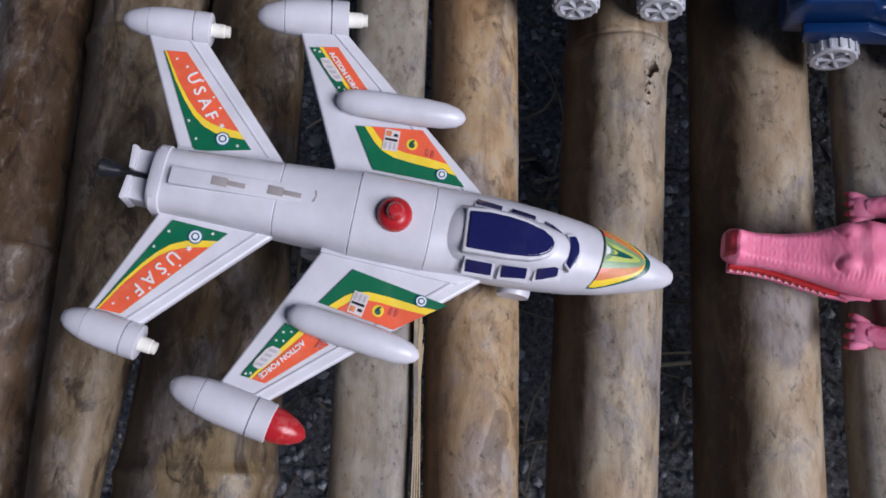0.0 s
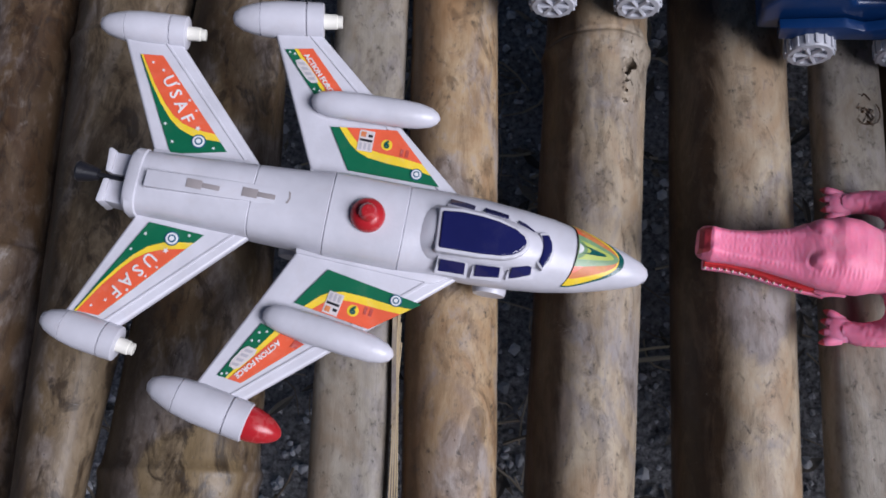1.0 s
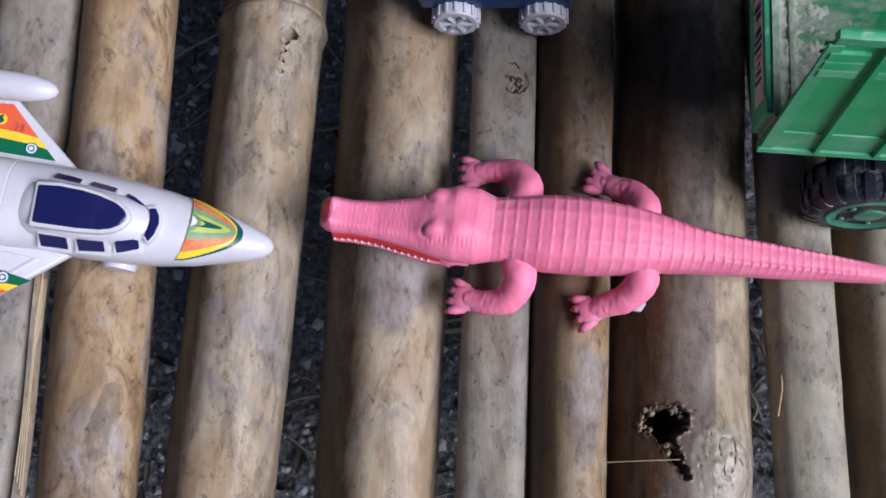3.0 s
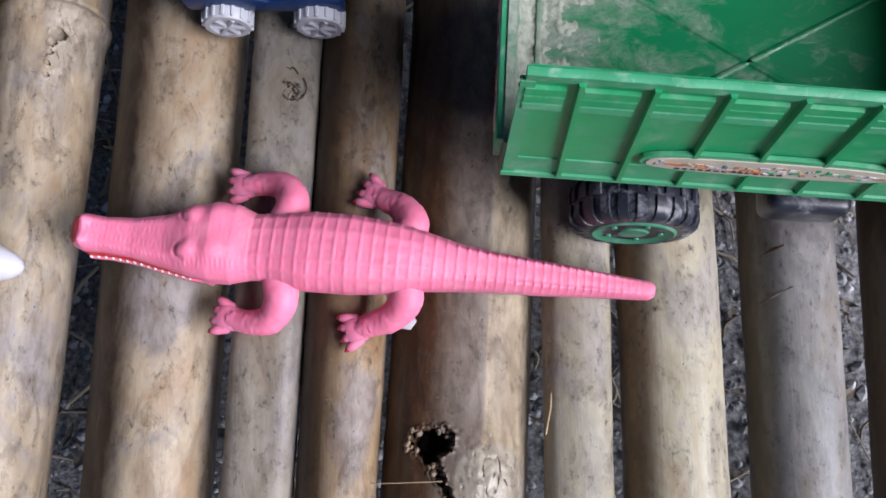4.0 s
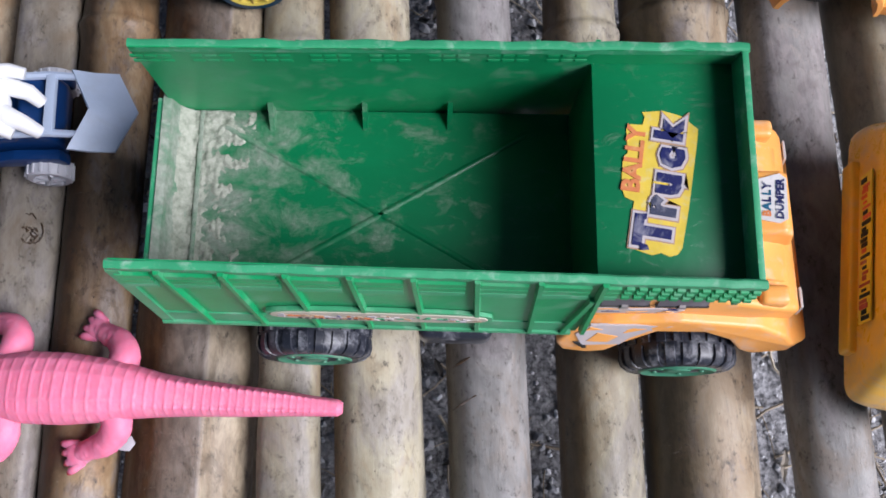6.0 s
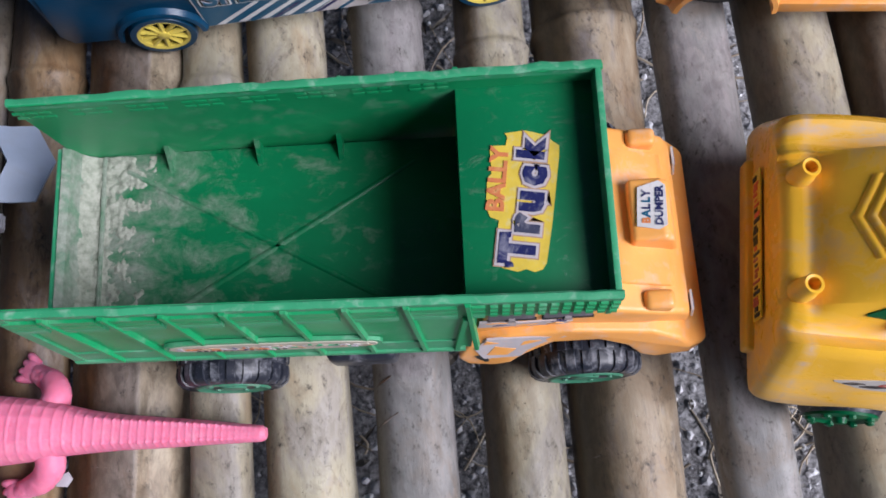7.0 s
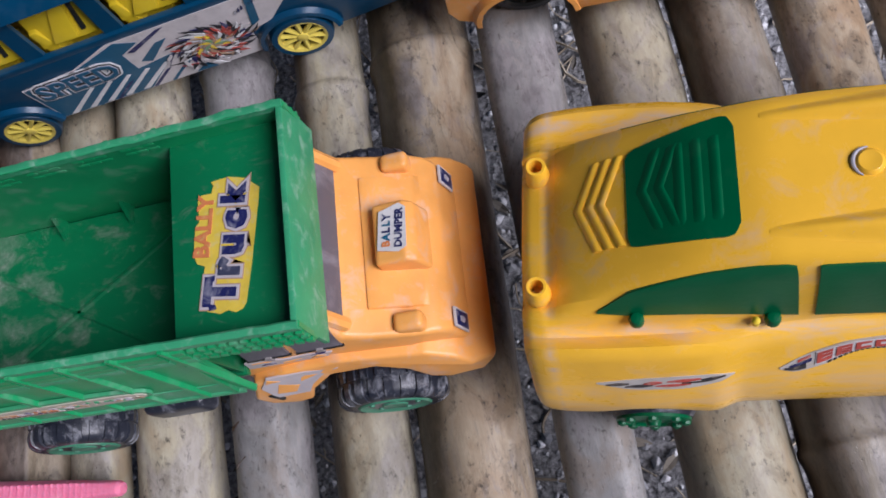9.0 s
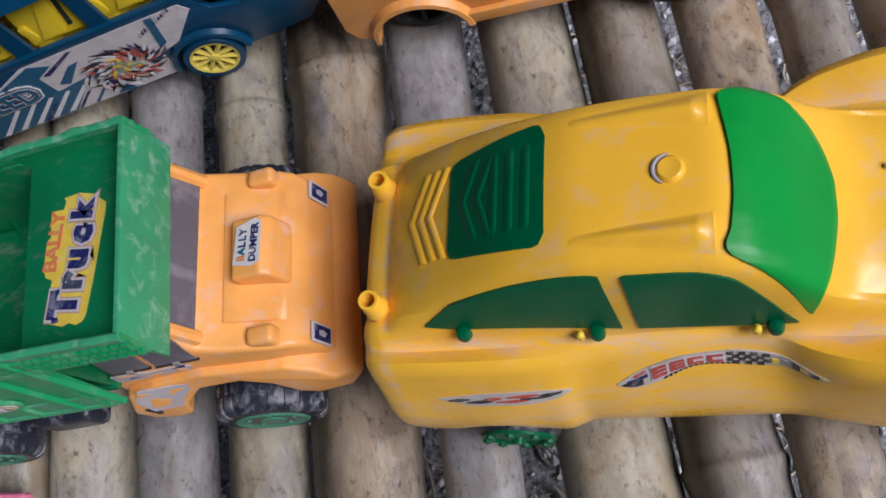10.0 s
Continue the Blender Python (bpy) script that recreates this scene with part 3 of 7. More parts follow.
part("split_strip", shell([[(0.0295 + 0.001 * math.sin(y * 40) + dx, y, z) for dx, z in ((0, -0.012), (0.0022, -0.012), (0.0022, -0.003), (0, -0.003))] for y in [0.0 + 0.01 * i for i in range(13)]]), BAMBOO["tan"], bench)

# ---- THINGS ----
# ---- toy jet ----
def decal(parent, a, b, c, e, z, inner=True, tail=False):
    """A striped sticker on a wing: a, b outer ends at the trailing and leading edge, e, c the inner ends."""
    def at(u, v):
        return blend(blend(a, b, v), blend(e, c, v), u)
    part("sticker", prism([at(0, 0), at(0, 1), at(1, 1), at(1, 0)], z, z + 0.0003), S_GREEN, parent, "dark green striped sticker with stars")
    sweep = [(0.0, 0.03), (0.3, 0.07), (0.5, 0.14), (0.65, 0.22), (0.76, 0.34), (0.83, 0.52), (0.87, 0.75), (0.90, 1.0)] if tail else [(0.0, 0.13), (0.35, 0.17), (0.52, 0.22), (0.63, 0.32), (0.69, 0.52), (0.74, 0.85), (0.80, 1.0)] if inner else [(0.0, 0.33), (1.0, 0.33)]
    part("stripe", prism([at(0, 1)] + [at(u, v) for u, v in sweep] + ([] if inner else [at(1, 1)]), z + 0.0003, z + 0.0005), S_YELLOW, parent)
    sweep = [(0.0, 0.12), (0.3, 0.17), (0.5, 0.25), (0.62, 0.33), (0.70, 0.45), (0.75, 0.60), (0.79, 0.80), (0.82, 1.0)] if tail else [(0.0, 0.24), (0.30, 0.28), (0.42, 0.36), (0.49, 0.52), (0.54, 0.80), (0.60, 1.0)] if inner else [(0.0, 0.46), (1.0, 0.46)]
    part("stripe", prism([at(0, 1)] + [at(u, v) for u, v in sweep] + ([] if inner else [at(1, 1)]), z + 0.0005, z + 0.0007), S_ORANGE, parent)
    return at


def star(x, y, z, r):
    return prism([((r if i % 2 == 0 else r * 0.42) * math.cos(i * math.pi / 5) + x, (r if i % 2 == 0 else r * 0.42) * math.sin(i * math.pi / 5) + y) for i in range(10)], z, z + 0.0003)


def dot(x, y, z, r, n=20):
    return prism([(x + r * math.cos(2 * math.pi * i / n), y + r * math.sin(2 * math.pi * i / n)) for i in range(n)], z, z + 0.0002)


def roundel(parent, x, y, z, r):
    for k, (f, mat) in enumerate(((1.0, S_TEAL), (0.82, S_WHITE), (0.55, S_TEAL), (0.34, S_WHITE))):
        part("roundel", dot(x, y, z + 0.0002 * k, r * f), mat, parent)


def jet():
    jet = thing("toy_jet", "white plastic toy fighter jet with orange, yellow and green stickers", "toy plane", pose(0.0225, 0.146, 0.040, 3, 10, -8.4))
    # fuselage: x, half width, height above and below the axis, squareness
    rows = [(-0.1125, 0.0148, 0.0150, 0.013), (-0.1110, 0.0160, 0.0160, 0.014), (-0.1070, 0.0160, 0.0160, 0.014), (-0.1065, 0.0152, 0.0152, 0.0135), (-0.09, 0.0158, 0.0165, 0.015), (-0.0556, 0.0173, 0.0183, 0.0163),
            (-0.0554, 0.0169, 0.0179, 0.0160), (-0.0549, 0.0169, 0.0179, 0.0160), (-0.0547, 0.0174, 0.0184, 0.0165), (-0.03, 0.0186, 0.0192, 0.018), (-0.0205, 0.0200, 0.0202, 0.0183), (-0.0203, 0.0196, 0.0198, 0.0180), (-0.0198, 0.0196, 0.0198, 0.0180), (-0.0196, 0.0202, 0.0204, 0.0185), (0.0146, 0.0204, 0.0204, 0.019), (0.0148, 0.0198, 0.0198, 0.0186), (0.0153, 0.0198, 0.0198, 0.0186), (0.0155, 0.0202, 0.0202, 0.019),
            (0.03, 0.0206, 0.0200, 0.019), (0.05, 0.0206, 0.0196, 0.0185), (0.07, 0.0194, 0.0180, 0.017), (0.085, 0.0178, 0.0160, 0.0155), (0.1, 0.0150, 0.0132, 0.013), (0.112, 0.0118, 0.0105, 0.011), (0.122, 0.0088, 0.0080, 0.0085), (0.13, 0.0058, 0.0054, 0.0058), (0.1335, 0.0030, 0.003, 0.003), (0.1345, 0.0008, 0.0008, 0.0008)]
    rings = []
    for x, w, up, down in rows:
        y0 = 0.0015 if x > 0.02 else min(0.0, 0.03 * (x + 0.02))
        rings.append([(x, y0 + y, z * (up if z > 0 else down)) for _, y, z in oval(x, 0, 0, w, 1.0, 44, 3.1 if x < 0.03 else 2.2)])
    part("fuselage", shell(rings), WHITE, jet, "glossy white plastic fuselage with moulded seams")
    # tail pipe: split sleeve and black nozzle pin
    for s in (1, -1):
        part("tail_fin", prism([(-0.109, -0.003 + 0.0010 * s), (-0.109, -0.003 + 0.0122 * s), (-0.1225, -0.003 + 0.0118 * s), (-0.1225, -0.003 + 0.0014 * s)], -0.008, 0.0062, "z", 0.0008), WHITE, jet)
        part("tail_lip", prism([(-0.1215, -0.003 + 0.0014 * s), (-0.1215, -0.003 + 0.0122 * s), (-0.1240, -0.003 + 0.0132 * s), (-0.1250, -0.003 + 0.0125 * s), (-0.1240, -0.003 + 0.0018 * s)], -0.009, 0.0082, "z", 0.0008), WHITE, jet)
    part("nozzle", lathe([(0.0011, -0.108), (0.0011, -0.1265), (0.0028, -0.1268), (0.0050, -0.1355), (0.0044, -0.1365)], (0, -0.0035, 0.0070), "x", 18), BLACK, jet, "black plastic exhaust nozzle")
    # raised spine with two slots
    part("spine", prism([(-0.103, -0.0072), (-0.043, -0.0042), (-0.0385, -0.0028), (-0.0375, 0.0003), (-0.0385, 0.0034), (-0.043, 0.0044), (-0.103, 0.0008)], 0.010, 0.0187, "z", 0.001), WHITE, jet)
    for x, y in ((-0.0845, -0.0018), (-0.0595, -0.0008)):
        part("slot", join(box(x, x + 0.007, y - 0.0021, y + 0.0021, 0.0181, 0.0190, 0.0002), box(x + 0.007, x + 0.015, y - 0.0011, y + 0.0012, 0.0181, 0.0190, 0.0002)), SLOT, jet, "grey slot in the spine")
    part("spine_groove", prism([(-0.0395, -0.0025), (-0.0383, -0.0022), (-0.0376, 0.0003), (-0.0380, 0.0030), (-0.0390, 0.0032), (-0.0384, 0.0003)], 0.018, 0.0190, "z", 0.0001), SLOT, jet)
    # red beacon
    part("beacon", lathe([(0.0078, 0.019), (0.0080, 0.0215), (0.0076, 0.0235), (0.0062, 0.0252), (0.0042, 0.0262), (0.0040, 0.0285), (0.0028, 0.0302), (0.0004, 0.0305)], (-0.002, -0.001, 0), "z", 30), RED, jet, "clear red plastic beacon dome")
    # cockpit
    hump = [(0.022, 0.012, 0.0195), (0.028, 0.0138, 0.0235), (0.05, 0.0140, 0.0250), (0.066, 0.0122, 0.0235), (0.076, 0.0098, 0.0205), (0.084, 0.006, 0.0165)]
    part("cockpit_frame", shell([[(x, y - 0.0006, max(0.008, z)) for _, y, z in oval(x, 0, 0.008, w, top - 0.008, 28, 2.6)] for x, w, top in hump]), WHITE, jet)
    canopy = [(0.0307, 0.0070), (0.0318, -0.0100), (0.050, -0.0094), (0.0600, -0.0084), (0.0650, -0.0070), (0.0685, -0.0048), (0.0704, -0.0020), (0.0706, 0.0003), (0.0692, 0.0025), (0.0650, 0.0050), (0.0570, 0.0070), (0.0493, 0.0079), (0.040, 0.0081)]
    part("canopy", prism(canopy, 0.0205, 0.0262, "z", 0.0019, 4), NAVY, jet, "glossy dark navy canopy")
    part("canopy_rim", prism([(0.05 + (x - 0.05) * 1.09, -0.001 + (y + 0.001) * 1.2) for x, y in canopy], 0.0185, 0.0252, "z", 0.0016, 4), WHITE, jet)
    for s in (1, -1):
        for x0, x1, y0, y1, ya, yb in ((0.034, 0.0462, 0.0134, 0.0130, 0.0180, 0.0178), (0.0505, 0.0622, 0.0128, 0.0118, 0.0172, 0.0162), (0.0668, 0.0766, 0.0108, 0.0074, 0.0148, 0.0122)):
            for grow, mat, name, dz in ((0.0013, WHITE, "window_frame", 0.0), (0.0, NAVY, "side_window", 0.0006)):
                quad = [(x0 - grow, ya + grow * 0.6, 0.0122), (x1 + grow, yb + grow * 0.6, 0.0118), (x1 + grow - 0.0008, y1 - grow, 0.0184 if x0 < 0.06 else 0.0168), (x0 - grow, y0 - grow, 0.0192 if x0 < 0.06 else 0.0180)]
                bm = shell([[(x, s * y - 0.0006, z + dz) for x, y, z in quad], [(x, s * (y - 0.001) - 0.0006, z - 0.0045) for x, y, z in quad]])
                part(name, bm, mat, jet)
    front = [(0.0780, 0.0062), (0.0812, 0.0070), (0.0832, 0.0035), (0.0838, 0.0000), (0.0828, -0.0050), (0.0806, -0.0088), (0.0784, -0.0062), (0.0792, -0.0030), (0.0795, 0.0010), (0.0788, 0.0040)]
    part("front_window", prism(front, 0.0145, 0.0195, "z", 0.0006), NAVY, jet)
    part("front_window_frame", prism([(0.0808 + (x - 0.0808) * 1.45, -0.001 + (y + 0.001) * 1.14) for x, y in front], 0.0140, 0.0188, "z", 0.0006), WHITE, jet)
    # nose sticker: nested rounded fans that follow the nose
    def nose_fan(half, reach, mat, lift, name="nose_stripe", label="", start=0.0, middle=80):
        edge, rings = 0.0975, []
        for i in range(13):
            ring = []
            for j in range(33):
                k = j / 16 - 1
                a = radians(middle + half * k)
                c, s = math.cos(a), math.sin(a)
                back = 0.0965 - 0.0045 * (half * k / 70) ** 2 * (1 if half > 20 else 0)
                tip = max(back + 0.0008, edge - 0.0022 * half / 70 + (reach - edge) * (1 - abs(k) ** 2.3))
                x = back + (tip - back) * (start + (1 - start) * i / 12)
                w = curve([(r[0], r[1]) for r in rows], x) + lift
                up = curve([(r[0], r[2]) for r in rows], x) + lift
                ring.append((x, 0.0015 + math.copysign(abs(c) ** (2 / 2.2), c) * w, abs(s) ** (2 / 2.2) * up))
            rings.append(ring)
        part(name, shell(rings, False, False), mat, jet, label)
    nose_fan(72, 0.1225, S_DEEP, 0.0003, "nose_sticker", "yellow, orange and deep green nose sticker")
    nose_fan(67, 0.1196, S_YELLOW, 0.0005)
    nose_fan(50, 0.1186, S_FADED, 0.0007)
    nose_fan(38, 0.1040, S_ORANGE, 0.0008)
    nose_fan(27, 0.1180, S_MINT, 0.0010)
    nose_fan(15, 0.1150, S_LIME, 0.0012, start=0.25)
    nose_fan(7, 0.1110, S_DEEP, 0.0014, start=0.45)
    nose_fan(8, 0.0995, S_WHITE, 0.0012, start=0.2)
    # wings: trailing root, leading root, leading tip, trailing tip
    wings = {
        "main_far": ((-0.030, 0.012), (0.050, 0.012), (-0.042, 0.088), (-0.065, 0.085)),
        "main_near": ((-0.028, -0.012), (0.052, -0.012), (-0.042, -0.093), (-0.063, -0.088)),
        "tail_far": ((-0.1035, 0.008), (-0.050, 0.010), (-0.1085, 0.071), (-0.134, 0.067)),
        "tail_near": ((-0.1035, -0.008), (-0.047, -0.010), (-0.104, -0.071), (-0.128, -0.070)),
    }
    for name, (tr, lr, lt, tt) in wings.items():
        wing = part("wing" if "main" in name else "tailplane", prism([tr, lr, lt, tt], -0.0030, 0.0028, "z", 0.0016, 3), WHITE, jet)
        part("flap", prism([blend(lr, tr, 0.10), blend(lr, tr, 0.13), blend(lt, tt, 0.32), blend(lt, tt, 0.26)], 0.0020, 0.0034, "z", 0.0003), WHITE, wing)
        part("root_fillet", prism([blend(tr, lr, -0.05), blend(tr, lr, 1.02), blend(blend(tr, tt, 0.14), blend(lr, lt, 0.14), 0.92), blend(tr, tt, 0.12)], -0.0035, 0.0038, "z", 0.0015, 2), WHITE, wing)
    z = 0.0034
    tails = (((-0.1240, 0.0590), (-0.1135, 0.0605), (-0.0735, 0.0200), (-0.0985, 0.0137)), ((-0.1225, -0.0660), (-0.1115, -0.0662), (-0.0745, -0.0212), (-0.1000, -0.0200)))
    for s, (a, b, c, e) in zip((1, -1), tails):
        at = decal(jet, a, b, c, e, z, True, True)
        d = Vector(at(0.9, 0.5)) - Vector(at(0.1, 0.5))
        part("lettering", lettering("U S A F", 0.0080, line_up(*at(0.46, 0.62), z + 0.0009, d * s), fat=0.0001), S_WHITE, jet, "white letters on the tail sticker")
        for u, v, r in ((0.08, 0.42, 0.0008), (0.16, 0.66, 0.0009), (0.30, 0.90, 0.0009), (0.47, 0.92, 0.0008), (0.58, 0.92, 0.0008), (0.76, 0.72, 0.0015)):
            part("star", star(*at(u, v), z + 0.0007, r), S_WHITE, jet)
        for u, v in ((0.70, 0.08), (0.88, 0.10), (0.96, 0.80)):
            part("star", star(*at(u, v), z + 0.0003, 0.0009), S_WHITE, jet)
        roundel(jet, *at(0.89, 0.60), z + 0.0007, 0.0034)
    # wing stickers inside the tanks: crest, number in a disc, two small marks, roundel
    inner = ((1, ((-0.0285, 0.0425), (0.0030, 0.0470), (0.0278, 0.0236), (-0.0162, 0.0229)), (-0.0107, 0.0388), (-0.0006, 0.0388), (0.0085, 0.0362), (0.0160, 0.0273)),
             (-1, ((-0.0275, -0.0440), (0.0080, -0.0495), (0.0300, -0.0336), (-0.0155, -0.0258)), (-0.0100, -0.0410), (-0.0005, -0.0425), (0.0065, -0.0415), (0.0180, -0.0342)))
    for s, (a, b, c, e), crest, number, marks, ring in inner:
        decal(jet, a, b, c, e, z)
        along = (Vector(c) - Vector(e)).normalized()
        side = Vector((-along.y, along.x)) * s

        def bar(centre, u0, u1, v0, v1, mat, lift, name="crest_print"):
            p = Vector(centre)
            part(name, prism([tuple(p + along * u + side * v) for u, v in ((u0, v0), (u1, v0), (u1, v1), (u0, v1))], z + lift, z + lift + 0.0002), mat, jet)
        bar(crest, -0.0036, 0.0036, -0.0052, 0.0052, S_PALE, 0.0007, "crest")
        bar(crest, -0.0030, 0.0030, -0.0004, 0.0008, S_BLACK, 0.0009)
        for k in range(3):
            bar(crest, -0.0028 + 0.0021 * k, -0.0016 + 0.0021 * k, -0.0046, -0.0012, S_GREY, 0.0009)
        bar(crest, -0.0029, -0.0004, 0.0018, 0.0044, S_FADED, 0.0009)
        bar(crest, 0.0008, 0.0028, 0.0020, 0.0034, S_BLACK, 0.0009)
        part("number_disc", dot(*number, z + 0.0007, 0.0027), S_YELLOW, jet)
        part("number", lettering("6", 0.0050, line_up(*number, z + 0.0010, along), fat=0.0003), S_DEEP, jet)
        for k in (-1, 1):
            bar(marks, 0.0013 * k - 0.0007, 0.0013 * k + 0.0007, -0.0016, 0.0020, S_RED, 0.0008, "mark")
        roundel(jet, *ring, z + 0.0007, 0.0029)
    outer = ((1, ((-0.0580, 0.0765), (-0.0450, 0.0795), (-0.0215, 0.0560), (-0.0345, 0.0515))), (-1, ((-0.0540, -0.0825), (-0.0430, -0.0840), (-0.0190, -0.0618), (-0.0400, -0.0560))))
    for s, (a, b, c, e) in outer:
        at = decal(jet, a, b, c, e, z, False)
        run = Vector(at(0.9, 0.6)) - Vector(at(0.1, 0.6))
        part("lettering", lettering("ACTION FORCE", 0.0034, line_up(*at(0.47, 0.60), z + 0.0009, run if s > 0 else -run), fat=0.0001), S_WHITE, jet, "white words on the wing sticker")
        part("badge", prism([at(u, v) for u, v in ((0.20, 0.10), (0.30, 0.04), (0.52, 0.06), (0.60, 0.14), (0.60, 0.38), (0.50, 0.44), (0.24, 0.42), (0.18, 0.34))], z + 0.0006, z + 0.0008), S_PALE, jet)
        for k in range(4):
            part("letter_bar", prism([at(0.23 + 0.09 * k, 0.14), at(0.28 + 0.09 * k, 0.14), at(0.29 + 0.09 * k, 0.34), at(0.24 + 0.09 * k, 0.34)], z + 0.0008, z + 0.0010), S_GREY, jet)
        for u, v in ((0.05, 0.10), (0.08, 0.24), (0.70, 0.10), (0.74, 0.24), (0.86, 0.10), (0.92, 0.22)):
            part("star", star(*at(u, v), z + 0.0003, 0.0008), S_WHITE, jet)
        part("torn_corner", prism([at(0.86, 0.86), at(1.0, 0.8), at(1.0, 1.0), at(0.93, 0.95), at(0.88, 1.0)], z + 0.0007, z + 0.0011), S_RED, jet)
    # drop tanks
    for tail, tip in (((-0.040, 0.0525), (0.0165, 0.0560)), ((-0.040, -0.0515), (0.0205, -0.0595))):
        a, b = Vector((*tail, 0.006)), Vector((*tip, 0.006))
        bm = shell([oval(x, 0, 0, r, r * 0.95, 24) for x, r in [(k, 0.0069 * v) for k, v in ((0.0, 0.05), (0.001, 0.45), (0.004, 0.75), (0.01, 0.92), (0.022, 1.0), (0.042, 1.0), (0.052, 0.9), (0.058, 0.68), (0.061, 0.4), (0.0622, 0.08))]])
        turn = (b - a).to_track_quat("X", "Z").to_matrix().to_4x4()
        turn.translation = a
        bmesh.ops.transform(bm, matrix=turn, verts=bm.verts)
        part("drop_tank", bm, WHITE, jet)
    # engine pods on the wing tips
    for (tx, ty), (nx, ny), size, cone in (((-0.0865, 0.0880), (-0.0430, 0.0960), 0.0092, False), ((-0.0835, -0.0915), (-0.0365, -0.1005), 0.0092, True), ((-0.1470, 0.0715), (-0.1055, 0.0755), 0.0082, False), ((-0.1365, -0.0715), (-0.1005, -0.0770), 0.0082, False)):
        a, b = Vector((tx, ty, 0.001)), Vector((nx, ny, 0.001))
        length = (b - a).length
        turn = (b - a).to_track_quat("X", "Z").to_matrix().to_4x4()
        turn.translation = a

        def put(name, profile, mat, parent, label="", n=26):
            bm = shell([oval(x, 0, 0, r, r, n) for x, r in profile])
            bmesh.ops.transform(bm, matrix=turn, verts=bm.verts)
            return part(name, bm, mat, parent, label)
        pod = put("engine_pod", [(k * length, r * size) for k, r in ((0, 0.1), (0.02, 0.35), (0.1, 0.62), (0.22, 0.8), (0.30, 0.88), (0.302, 0.84), (0.31, 0.84), (0.312, 0.9), (0.5, 1.0), (0.75, 1.0), (0.80, 0.98), (0.802, 0.9), (0.815, 0.9), (0.82, 1.0), (0.99, 0.98), (1.0, 0.9))], WHITE, jet, "white engine pod")
        if cone:
            put("intake_cone", [(length * k, r * size) for k, r in ((0.99, 0.86), (1.06, 0.86), (1.15, 0.76), (1.25, 0.54), (1.31, 0.3), (1.33, 0.12), (1.335, 0.02))], RED, pod, "clear red plastic cone")
        else:
            put("stub", [(length * k, r * size) for k, r in ((0.99, 0.42), (1.14, 0.40), (1.15, 0.34), (1.2, 0.34), (1.205, 0.3))], CREAM, pod, "bare cream plug")
    # wheels under the hull
    for x, y, z in ((0.062, -0.0165, -0.0165), (-0.035, 0.016, -0.024), (-0.035, -0.016, -0.024)):
        part("wheel", lathe([(0.004, -0.003), (0.0078, -0.003), (0.0084, -0.001), (0.0084, 0.0015), (0.0078, 0.003), (0.004, 0.003)], (x, y, z), "y", 20), WHITE, jet)
    part("tail_leg", tube([(-0.10, 0, -0.012), (-0.104, 0, -0.036), (-0.106, 0, -0.0545)], [0.0035, 0.003, 0.003]), WHITE, jet)


jet()


